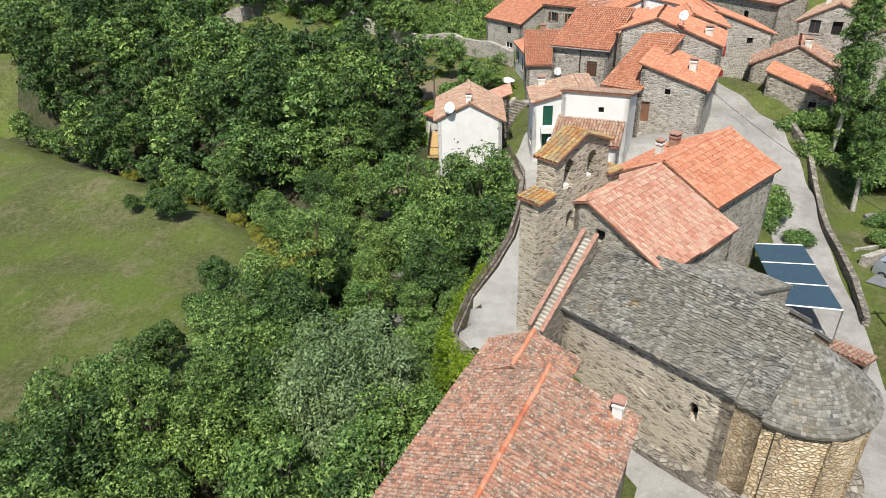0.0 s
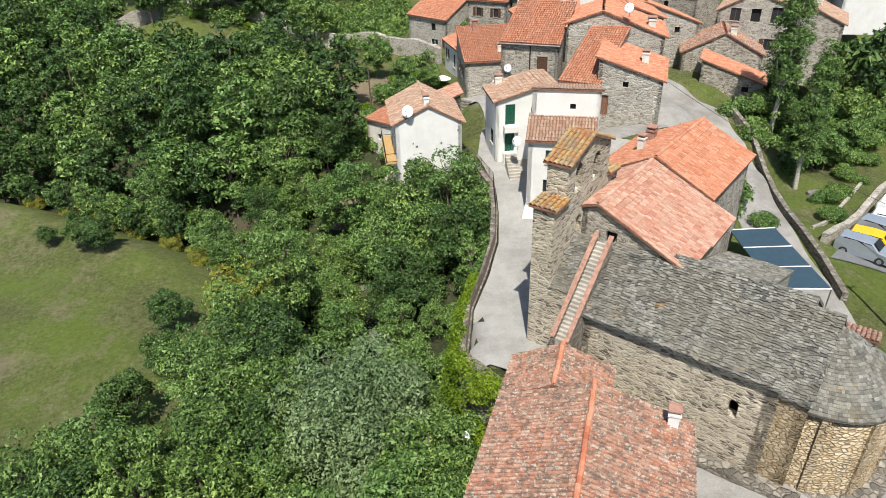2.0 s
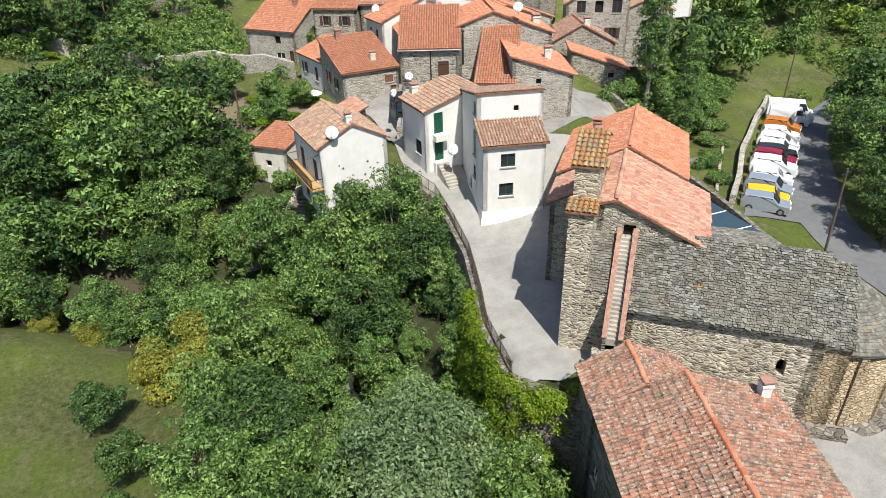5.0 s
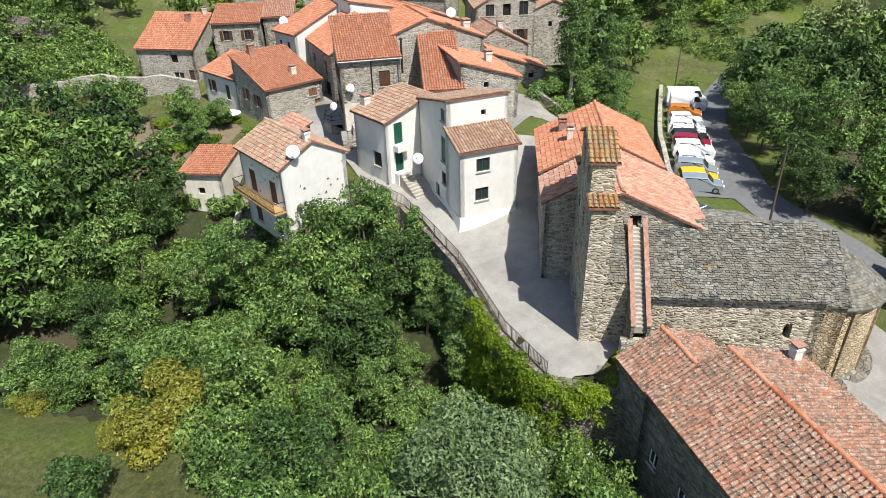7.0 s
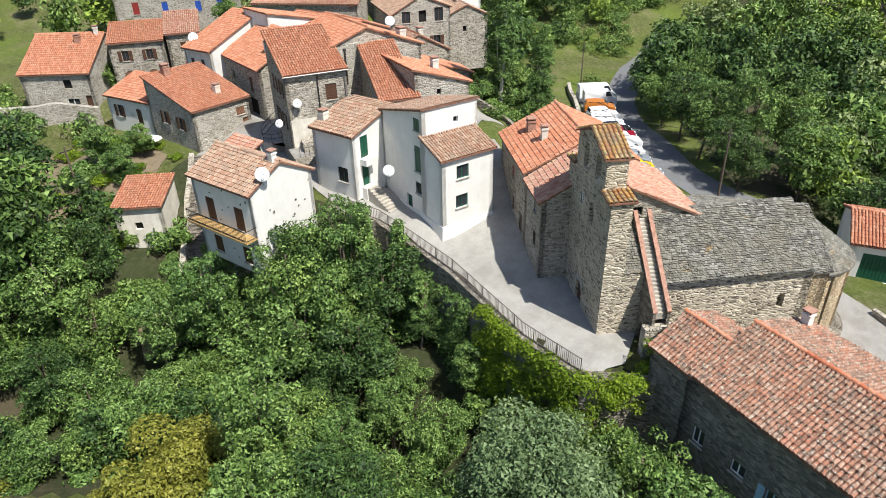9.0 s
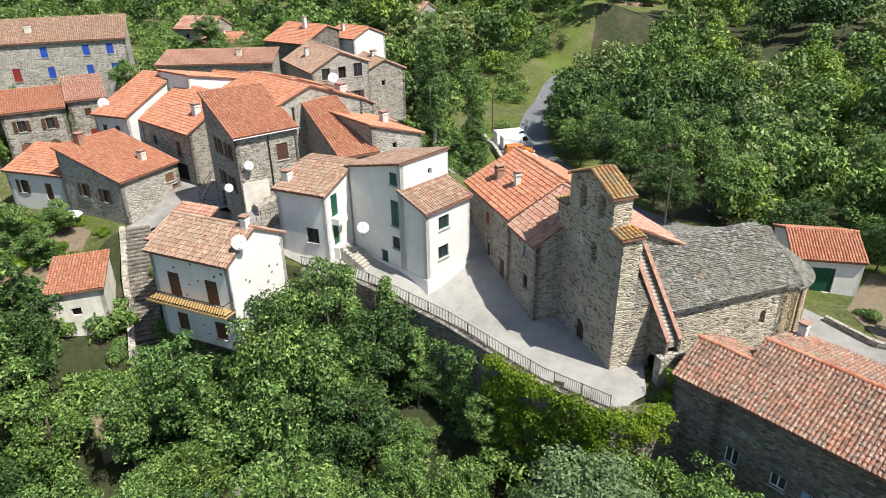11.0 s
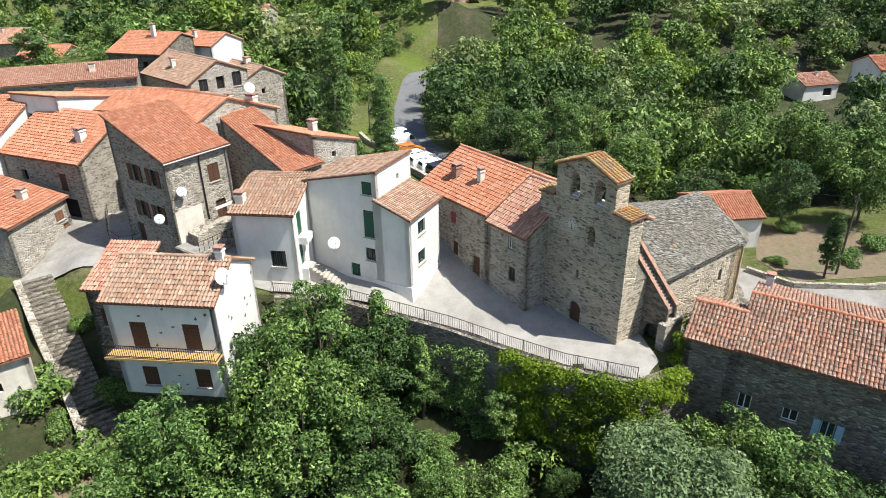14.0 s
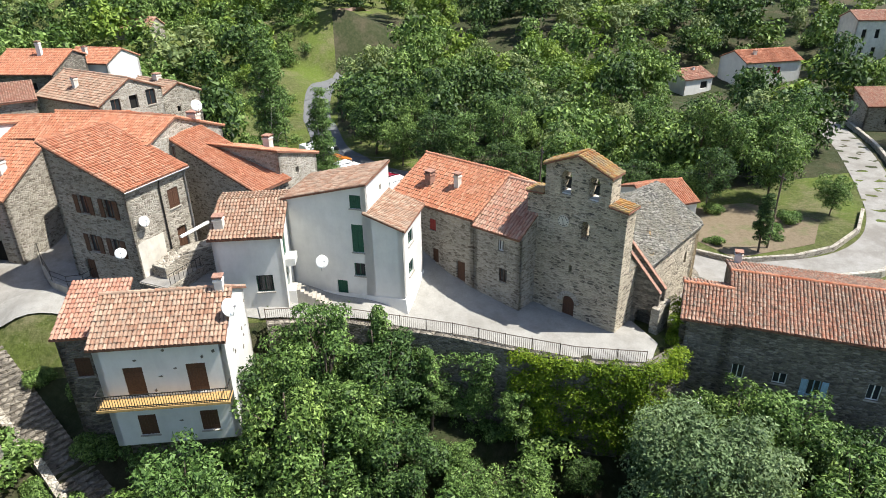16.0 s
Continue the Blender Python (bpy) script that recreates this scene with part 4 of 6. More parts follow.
house("stone_house", "narrow stone house with a long orange tile roof", Frame(17.3, 66.9, -39.0), 4.0, [(0, 9.9), (10.5, 13.3)], 1, STONE, TILE_NEW, ov=0.3, seed=14)
house("stone_house", "grey rendered stone house with orange tile roof", Frame(26.2, 62.0, 62.0), 9.0, [(0, 10.4), (6.4, 12.4)], 2, STONE_PALE, TILE_NEW, [("l", 3.6, 9.6, 0.55, 0.6, "dark"), ("l", 5.6, 6.6, 0.9, 2.1, "door:rust")], [(4, 2.0, 11, 0.7, 0.7, 1.3)], seed=15)
house("stone_house", "stone house with white gable and orange tile roof", Frame(31.0, 71.5, 66.0), 8.0, [(0, 12.4), (7, 15.0), (11, 13.6)], 3, STONE_PALE, TILE_NEW, [], [(2, 1.5, 13, 1.0, 0.8, 1.0)], seed=16)
house("stone_house", "pointed stone house with red shutters", Frame(45.3, 88.6, 84.0), 9.0, [(0, 9.8), (8, 12.8), (12, 11.5)], 2, STONE_PALE, TILE_NEW, [("l", 3.0, 8.6, 0.8, 0.8, "dark"), ("l", 7.0, 7.0, 1.0, 1.5, "open:red"), ("l", 7.0, 3.6, 1.2, 1.5, "open:red"), ("l", 10.5, 7.0, 1.0, 1.5, "open:red")], seed=17)
house("barn", "stone barn with a small orange tile roof", Frame(46.4, 73.9, 56.0), 5.0, [(0, 5.1), (7.5, 7.6)], -2, STONE, TILE_NEW, [("l", 2.0, 4.0, 0.8, 0.7, "dark"), ("l", 1.8, 1.8, 0.8, 0.7, "dark"), ("l", 1.5, -0.8, 1.4, 1.8, "door:brown")], seed=18)
house("stone_house", "stone house with brown tile roof behind the barn", Frame(50, 80, 62.0), 7.0, [(0, 7), (5, 9.6), (10, 7)], 0, STONE, TILE_OLD, [], [(1.5, 4, 9, 0.8, 0.8, 1.2)], seed=19)
house("stone_house", "low stone house with orange tile roof and brown shutters", Frame(12.7, 91.8, -5.0), 8.0, [(0, 6.0), (9.6, 8.6)], -1, STONE_PALE, TILE_NEW, [("f", 6.6, 4.0, 1.2, 1.0, "closed:rust"), ("f", 7.2, 1.5, 0.9, 2.0, "door:rust"), ("l", 2.8, 3.3, 0.9, 1.5, "open:brown"), ("l", 6.2, 3.5, 0.9, 1.5, "open:brown")], [(5.2, 2.2, 6.7, 0.7, 0.7, 1.0), (2.6, 8.6, 8.2, 0.8, 0.8, 1.5, BRICK)], seed=20)
house("white_cottage", "white cottage with brown shutters and orange roof", Frame(13.3, 110.4, -86.0), 8.6, [(0, 5.2), (5, 6.9)], -1, WHITE, TILE_NEW, [("f", 2.2, 2.6, 0.9, 1.6, "open:brown"), ("f", 6.0, 2.0, 1.0, 2.1, "closed:brown")], seed=21)
house("stone_house", "stone house with bright orange roof above the terrace", Frame(9.4, 123.9, -55.0), 9.5, [(0, 7.0), (7.4, 10.7), (9.6, 9.7)], 0, STONE_PALE, TILE_NEW, [("f", 6.2, 4.9, 1.2, 1.2, "dark"), ("f", 6.4, 2.5, 1.7, 1.0, "glass:white"), ("f", 8.6, 2.0, 0.9, 1.9, "door:brown")], [(6.5, 5.6, 9.7, 0.7, 0.7, 1.2, BRICK), (8.6, 7.2, 10.4, 0.5, 0.5, 1.3, CREAM)], seed=22)
house("stone_house", "stone house with arched brick windows", Frame(18.6, 116.2, -40.0), 7.2, [(0, 10.1), (6, 11.7)], 0, STONE, TILE_NEW, [("f", 2.0, 7.6, 0.9, 1.4, "open:brown"), ("f", 5.2, 7.6, 0.9, 1.4, "open:brown"), ("f", 2.0, 4.2, 1.5, 2.0, "closed:rust", True), ("f", 5.2, 4.2, 1.5, 2.0, "closed:rust", True)], seed=23)
house("stone_house", "narrow stone house with small brown windows", Frame(25.2, 112.2, -40.0), 4.6, [(0, 10.6), (5, 12.6)], 1, STONE, TILE_PINK, [("f", 2.2, 8.4, 0.8, 1.0, "closed:brown"), ("f", 2.4, 5.4, 0.9, 1.2, "closed:red")], seed=24)

# ---- terrace wall ----
g = Geo()
line = EDGE[2:10]
for (ax, ay), (bx, by) in zip(line[:-1], line[1:]):
    d = Vector((bx - ax, by - ay, 0)).normalized()
    nrm = Vector((-d.y, d.x, 0)) * 0.45
    a, b = Vector((ax, ay, 0)), Vector((bx, by, 0))
    za, zb_ = ground_z(ax + 0.6, ay - 0.1), ground_z(bx + 0.6, by - 0.1)
    lo = [a - nrm * 0.4 + Vector((0, 0, -12)), b - nrm * 0.4 + Vector((0, 0, -12)), b + nrm * 2.2 + Vector((0, 0, -12)), a + nrm * 2.2 + Vector((0, 0, -12))]
    hi = [a - nrm * 0.4 + Vector((0, 0, za + 0.36)), b - nrm * 0.4 + Vector((0, 0, zb_ + 0.36)), b + nrm + Vector((0, 0, zb_ + 0.36)), a + nrm + Vector((0, 0, za + 0.36))]
    g.hexa(lo, hi)
structure(g.obj("wall_terrace", STONE_DARK), "tall dark stone retaining wall under the square", "wall")


# ---- more village houses ----
house("stone_house", "cream house with orange roof and white gable", Frame(22.9, 105.2, -91.0), 5.4, [(0, 10.0), (9, 13.4)], 2, CREAM, TILE_NEW, [("f", 1.5, 7.6, 0.7, 1.2, "closed:brown"), ("f", 3.6, 7.6, 0.7, 1.2, "closed:brown"), ("f", 2.5, 4.5, 0.9, 1.4, "dark")], walls={"r": WHITE}, seed=30)
house("white_house", "plain white rendered house with flat tile edge", Frame(31.0, 101.5, -105.0), 6.6, [(0, 14.0), (7, 12.5)], 4, WHITE, TILE_NEW, [("f", 2.0, 10.4, 1.0, 1.6, "dark")], ov=0.15, seed=31)
house("stone_house", "stone house with long weathered orange roof", Frame(25.0, 100.0, -109.0), 11.5, [(0, 9.3), (6.0, 12.4)], 1, STONE, TILE_NEW, [("f", 3, 6.5, 0.9, 1.2, "dark"), ("f", 8.6, 6.0, 1.0, 1.9, "closed:brown"), ("f", 8.4, 2.6, 3.0, 2.6, "dark")], [(9.5, 2.6, 10.4, 0.8, 0.8, 1.5, WHITE)], seed=32)
house("stone_house", "stone house with orange roof above the lane", Frame(27.6, 88.5, -103.0), 7.5, [(0, 12.0), (5, 14.2), (9, 12.8)], 3, STONE_PALE, TILE_NEW, [("r", 2.5, 11.2, 0.9, 0.9, "dark")], [(6.0, 2.0, 13.0, 0.5, 0.5, 1.2)], seed=33)
house("stone_house", "long low stone house with narrow tile roof", Frame(42.0, 112.5, -66.0), 17.5, [(0, 12.2), (6, 13.4)], 4, STONE, TILE_PINK, [("f", 2.0, 10.0, 0.8, 0.8, "closed:red"), ("f", 5.5, 10.0, 0.8, 0.8, "closed:red"), ("f", 12, 9.4, 1.0, 1.2, "dark")], [(12, 3, 12.6, 0.7, 0.7, 1.2)], seed=34)
house("stone_house", "pale stone house with three large windows under the gable", Frame(56.7, 99.5, -129.0), 13.5, [(0, 11.3), (4.6, 13.8), (9.2, 12.0)], 3, STONE_PALE, TILE_TAN, [("r", 2.2, 10.0, 1.3, 1.7, "glass:brown"), ("r", 4.8, 10.0, 1.2, 1.7, "dark"), ("r", 7.4, 10.0, 1.4, 2.0, "glass:brown"), ("r", 7.0, 6.4, 1.1, 1.5, "open:brown"), ("f", 9, 8.5, 1, 1.2, "dark")], [(6, 2, 12.5, 0.6, 0.6, 1.2)], seed=35)
house("stone_house", "square grey stone house with tile roof", Frame(60.2, 90.2, -129.0), 8.0, [(0, 10.3), (3.5, 11.9), (7.0, 10.3)], 2, STONE, TILE_TAN, [("r", 3.2, 8, 0.6, 0.8, "dark")], [(4, 3.5, 11.5, 0.9, 0.8, 1.2)], seed=36)
house("stone_house", "stone house with bright new orange tile roof", Frame(66.5, 110.0, -103.0), 10.0, [(0, 12.6), (6, 15.0), (9, 14.0)], 5, STONE_DARK, TILE_NEW, [("r", 3, 10.4, 0.9, 1.0, "dark"), ("f", 7, 10.4, 0.9, 1.0, "dark")], [(6, 4.5, 14.5, 0.6, 0.6, 1.9, WHITE)], seed=37)
house("stone_house", "cream house with orange roof behind", Frame(76, 103, -110.0), 8.0, [(0, 12.4), (4, 14), (8, 12.4)], 5, WHITE, TILE_NEW, [("f", 2, 10, 0.9, 1.2, "dark")], [(3, 2, 13.3, 0.6, 0.6, 1.2)], seed=38)
house("stone_house", "long stone house with bright blue shutters", Frame(34.0, 138.0, -50.0), 20.0, [(0, 15.3), (7, 18.0)], 6, STONE_PALE, TILE_TAN, [("f", 8, 13.0, 1.0, 1.6, "closed:blue"), ("f", 14, 13.0, 1.0, 1.6, "closed:blue"), ("f", 17.5, 13.0, 1.0, 1.6, "closed:blue"), ("f", 8.4, 9.8, 1.0, 1.7, "closed:blue"), ("f", 14, 9.8, 1.0, 1.7, "closed:blue"), ("f", 17.7, 9.8, 1.0, 1.7, "closed:blue"), ("f", 3.5, 9.6, 1.1, 2.0, "closed:red")], [(6, 3, 16.4, 0.9, 0.8, 1.2)], seed=39)
house("stone_house", "small stone house with orange roof on the slope", Frame(80, 143, -85.0), 9.0, [(0, 12), (4, 14), (8, 12)], 7, STONE, TILE_PINK, [("f", 3, 10, 0.9, 1.0, "dark")], [(4, 3, 13, 0.6, 0.6, 1.2)], seed=40)
house("stone_house", "low cottage with orange roof among trees", Frame(72, 130, -85.0), 8.0, [(0, 10.6), (4, 12.2), (8, 10.6)], 6, STONE, TILE_NEW, [("f", 3, 8.6, 0.9, 1.0, "dark")], [(4, 3, 11.6, 0.6, 0.6, 1.2)], seed=41)
house("stone_house", "small ruined stone house with tile roof up the track", Frame(112, 106, -100.0), 8.0, [(0, 13.4), (3.5, 15), (7, 13.4)], 8, STONE, TILE_PINK, [("r", 3.5, 10.5, 1.2, 2.0, "dark")], seed=42)
house("villa", "low white villa with orange roof among trees", Frame(103, -18, -72.0), 8.5, [(0, -0.8), (4, 0.8), (8, -0.8)], -7, WHITE, TILE_PINK, [("f", 6, -3.2, 2.2, 1.6, "dark")], [(5, 3, 0.1, 0.5, 0.5, 1.1, WHITE)], group="villas", seed=43)
house("villa", "white villa with red shutters and orange roof", Frame(104, -33, -85.0), 15.0, [(0, 2.2), (5, 4.2), (10, 2.2)], -6, WHITE, TILE_NEW, [("f", 3, -0.6, 1.2, 1.6, "open:red"), ("f", 8, -0.6, 1.2, 1.6, "open:red")], [(4, 3, 3.2, 0.7, 0.7, 1.2)], group="villas", seed=44)
house("villa", "tall cream house with narrow dark windows", Frame(103, -58, -100.0), 10.0, [(0, 11.0), (4, 12.6), (8, 11)], -2, CREAM, TILE_PINK, [("f", 2, 7, 1.0, 2.0, "dark"), ("f", 5, 7, 1.0, 2.0, "dark"), ("f", 2, 3, 1.0, 2.0, "dark"), ("f", 5, 3, 1.0, 2.0, "dark")], group="villas", seed=45)
house("stone_house", "stone house beside the bridge road", Frame(62, -30, -100.0), 9.0, [(0, 2.2), (5, 4.2)], -6, STONE, TILE_PINK, [("f", 4, -1, 1.0, 1.4, "dark")], seed=46)
house("garage", "white garage with green door and orange tile roof", Frame(29.5, 24.0, -80.0), 6.5, [(0, 0.4), (3.6, 1.9), (7.2, 0.6)], -5, WHITE, TILE_NEW, [("f", 2.6, -3.2, 3.0, 2.7, "door:green"), ("r", 3.5, -2.0, 1.0, 1.6, "glass:green")], group="", seed=47)
house("shed", "small pale shed with a single orange tile slope", Frame(-1.8, 87.5, -50.0), 4.8, [(0, 0.7), (6.0, 1.5)], -5.5, CREAM, TILE_NEW, [("f", 2.2, -1.8, 0.8, 0.8, "dark")], group="", seed=48)
house("tool_shed", "lean-to with rusty tile roof against the apse", Frame(*CHF.at(17.2, 9.2, 0)[:2], -49.0), 2.2, [(0, 3.1), (2.2, 2.3)], -4, STONE, TILE_OLD, ov=0.2, group="", seed=49)
house("stone_annex", "stone annex with orange tile roof behind the balcony house", Frame(4.2, 79.8, -92.4), 4.0, [(0, 5.0), (4.5, 6.6)], -4, STONE_DARK, TILE_PINK, [("f", 1.4, 1.6, 1.1, 1.6, "closed:brown")], group="", seed=50)

# stone base and balcony of the balcony house
BHF = Frame(0.2, 75.8, -92.4)
bh = next(o for o in scene.objects if o.name.startswith("balcony_house"))
g = Geo()
g.box(BHF.m(), 0.4, 8.1, 0.7, 6.8, -9.5, -1.72)
g.obj("base_wall", STONE_DARK, bh, "dark stone base wall")
g = Geo()
g.box(BHF.m(), -0.15, 8.35, -1.22, -1.16, 2.14, 2.32)
bal = g.obj("balcony", YELLOW_WOOD, bh, "yellow wooden balcony")
for k in range(6):
    y = -1.15 + k * 0.195
    g = Geo()
    g.box(BHF.m(), -0.1, 8.3, y, y + 0.185, 2.2, 2.3)
    g.obj("plank", YELLOW_WOOD, bal)
for k in (0.3, 4.1, 7.9):
    g = Geo()
    g.tube([BHF.at(k, -1.05, 2.15), BHF.at(k, 0.0, 1.2)], 0.05, 5)
    g.obj("bracket", IRON, bal)
for k in range(50):
    g = Geo()
    m = BHF.m(-0.05 + k * 0.168, -1.15, 0)
    g.box(m, -0.015, 0.015, -0.015, 0.015, 2.3, 3.35)
    g.obj("bar", IRON, bal)
for z in (3.35, 2.45):
    g = Geo()
    g.box(BHF.m(), -0.1, 8.3, -1.18, -1.12, z, z + 0.05)
    for s in (-0.1, 8.25):
        g.box(BHF.m(), s, s + 0.05, -1.18, 0.0, z, z + 0.05)
    g.obj("handrail", IRON, bal)


def dish(m, r, pole, label="white satellite dish on a short mast"):
    """A satellite dish on a bracket; m: at its mast's foot, the dish looks along the local y axis, downwards in plan."""
    p = m.translation
    t = thing("satellite_dish", p.x, p.y, p.z, label, "satellite dish", "satellite dishes")
    g = Geo()
    g.tube([m @ Vector((0, 0, 0)), m @ Vector((0, 0, pole))], 0.035, 6)
    g.obj("mast", ZINC, t)
    g = Geo()
    mm = m @ Matrix.Translation((0, -0.08, pole)) @ Matrix.Rotation(radians(68), 4, "X")
    g.lathe(mm, [(0.01, 0.0), (r * 0.5, 0.03), (r, 0.14), (r, 0.17), (r * 0.5, 0.06), (0.01, 0.03)], 18)
    d = g.obj("reflector", WHITE_PAINT, t, "", True)
    g = Geo()
    g.tube([mm @ Vector((0, -r, 0.15)), mm @ Vector((0, 0, r * 1.1))], 0.02, 5)
    g.box(mm, -0.06, 0.06, -0.06, 0.06, r * 1.0, r * 1.2)
    g.obj("feed_arm", ZINC, d)


for x, y, z, deg, r, pole in ((1.3, 67.3, 6.9, -30, 0.62, 1.0), (11.3, 61.6, 4.9, -60, 0.55, 0.9), (14.2, 75.6, 8.6, -40, 0.45, 0.6), (13.2, 77.5, 6.6, -70, 0.45, 0.4), (24.5, 104.8, 10.4, -60, 0.7, 0.6), (27.0, 72.8, 14.5, -50, 0.55, 1.0), (16.0, 101, 6.6, -60, 0.5, 0.7), (-0.2, 33.4, -3.4, -60, 0.34, 0.4)):
    dish(Frame(x, y, deg).m(0, 0, z), r, pole)

# door steps and balcony slab of the white house
WB = Frame(10.0, 69.6, -93.0)
fr = lambda s, i, z: WB.at(5.2 - i, s, z)
ds = thing("door_steps", 10.4, 63, 2, "white rendered steps up to the green door", "steps")
for k in range(10):
    g = Geo()
    slab(g, fr, 0.9, 2.1, -0.9 - k * 0.3, -0.6 - k * 0.3 + 0.02, 0.5, 3.7 - k * 0.22)
    g.obj("step", GREY_RENDER, ds)
g = Geo()
slab(g, fr, 0.8, 2.2, -0.6, 0, 0.5, 3.7)
g.obj("landing", WHITE, ds)
wbh = [o for o in scene.objects if o.name.startswith("white_house")][0]
g = Geo()
slab(g, fr, 0.8, 2.3, -0.8, 0, 6.0, 6.6)
g.obj("balcony", WHITE, wbh, "small white balcony")
# sloping base of the tall white house
g = Geo()
for f0, L in ((lambda s, i, z: WHF.at(s, -i, z), 5.6), (lambda s, i, z: WHF.at(-i, s, z), 9.0)):
    g.hexa([f0(-0.5, 0.5, -0.5), f0(L, 0.5, -0.5), f0(L, 0.0, -0.5), f0(0, 0.0, -0.5)], [f0(-0.08, 0.08, 2.2), f0(L, 0.08, 2.2), f0(L, 0.0, 2.2), f0(0, 0, 2.2)])
g.obj("plinth", WHITE, wh, "white sloping plinth")

# ---- railing of the square ----
RL = [Vector((x + 0.05, y, ground_z(x + 0.7, y - 0.1) + 0.3)) for x, y in EDGE[3:10]]
rail = thing("railing", RL[2].x, RL[2].y, RL[2].z, "long brown iron railing along the square's edge", "railing")
lens = [(b - a).length for a, b in zip(RL[:-1], RL[1:])]
tot = sum(lens)


def along(t):
    for a, b, n in zip(RL[:-1], RL[1:], lens):
        if t <= n:
            return a + (b - a) * (t / n)
        t -= n
    return RL[-1]


for z, r in ((1.12, 0.035), (0.12, 0.025)):
    g = Geo()
    g.tube([along(tot * k / 40) + Vector((0, 0, z)) for k in range(41)], r, 5)
    g.obj("rail", RAIL, rail)
g = Geo()
g.tube([(0, 0, 0.1), (0, 0, 1.12)], 0.016, 4)
bar0 = g.obj("baluster", RAIL, rail)
nb = int(tot / 0.16)
for k in range(nb):
    o = bar0 if k == 0 else bar0.copy()
    if k:
        scene.collection.objects.link(o)
    p = along(tot * k / nb)
    o.location = p * K
for k in range(15):
    p = along(tot * k / 14)
    g = Geo()
    g.tube([p + Vector((0, 0, -0.05)), p + Vector((0, 0, 1.2))], 0.035, 5)
    g.obj("post", RAIL, rail)


def stone_wall(name, line, thick, h, mat, label, below=1.5, cap=None):
    """A low wall on the ground along a line."""
    g = Geo()
    for (ax, ay), (bx, by) in zip(line[:-1], line[1:]):
        n = max(1, int(math.hypot(bx - ax, by - ay) / 3))
        for k in range(n):
            p, q = (ax + (bx - ax) * k / n, ay + (by - ay) * k / n), (ax + (bx - ax) * (k + 1) / n, ay + (by - ay) * (k + 1) / n)
            d = Vector((q[0] - p[0], q[1] - p[1], 0)).normalized()
            w = Vector((-d.y, d.x, 0)) * thick / 2
            a, b = Vector((*p, ground_z(*p))), Vector((*q, ground_z(*q)))
            up, dn = Vector((0, 0, h)), Vector((0, 0, -below))
            g.hexa([a - w + dn, b - w + dn, b + w + dn, a + w + dn], [a - w + up, b - w + up, b + w + up, a + w + up])
    return structure(g.obj(name, mat), label, "wall")


stone_wall("wall_lane", [(40, 70), (40.3, 66), (39, 60.7), (36.2, 53), (34.6, 45.4), (32.5, 40)], 0.5, 0.9, STONE_DARK, "low dark stone wall along the lane")
stone_wall("wall_parking", [(37, 48.3), (45, 53.3), (52, 58.2), (64, 65), (76, 71.5)], 0.6, 1.0, STONE_PALE, "low pale stone wall behind the parked cars")
stone_wall("wall_road", [(15.2, 15), (15.4, 5), (19.4, -4), (27, -11), (37, -17), (53, -25), (70, -32)], 0.5, 0.8, STONE_PALE, "low stone parapet along the road and bridge", 4)
stone_wall("wall_garden", [(24, 21.2), (21, 17.6), (20.7, 10.7), (22, 5.3), (25.7, -0.8), (31, -5.6)], 0.4, 0.6, STONE, "low stone garden wall")
stone_wall("wall_terraces", [(-46, 146), (-26, 147), (-12, 138), (-1, 127.2), (9.5, 116.4), (13, 112.5)], 0.8, 2.6, STONE_PALE, "long dry stone terrace wall behind the meadow", 2)
stone_wall("wall_slope", [(-30, 160), (-10, 158), (10, 150)], 0.8, 1.6, STONE_DARK, "old dry stone wall on the slope")
stone_wall("wall_stairs", [(11, 91), (6.2, 86.6), (1.6, 82), (-2.2, 78.6)], 0.6, 0.9, STONE, "rough stone wall beside the steps", 3)
stone_wall("wall_street", [(13.6, 75.0), (15.5, 73.6), (16.5, 70.5), (14.5, 69.5)], 1.6, 2.6, STONE, "thick rough stone wall in the lane", 3)
stone_wall("wall_church", [(CHF.at(5.5, -1.2, 0).x, CHF.at(5.5, -1.2, 0).y), (CHF.at(15, -0.9, 0).x, CHF.at(15, -0.9, 0).y), (CHF.at(18.5, -0.6, 0).x, CHF.at(18.5, -0.6, 0).y)], 0.9, 0.5, STONE_DARK, "low rubble footing along the church wall", 3)
stone_wall("wall_lawn", [(37.5, 50.6), (45, 56), (52, 61)], 0.3, 0.25, STONE_PALE, "thin line of pale stones across the lawn", 1)
g = Geo()
gp = [CHF.at(2.4, -2.6, 0), CHF.at(4.6, -2.6, 0), CHF.at(4.6, -1.9, 0), CHF.at(2.4, -1.9, 0)]
g.hexa([p + Vector((0, 0, -3)) for p in gp], [p + Vector((0, 0, 2.2)) for p in gp])
structure(g.obj("wall_gate", STONE), "stone wall between square and farmhouse", "wall")

# lane of stone steps beside the balcony house
sp = [Vector((12, 90, 1.4)), Vector((7.8, 86, -1.4)), Vector((3.5, 82, -4)), Vector((-0.8, 77.6, -6.6))]
lane = thing("stepped_lane", 5, 83.5, -3, "broad worn stone steps going down between walls", "steps")
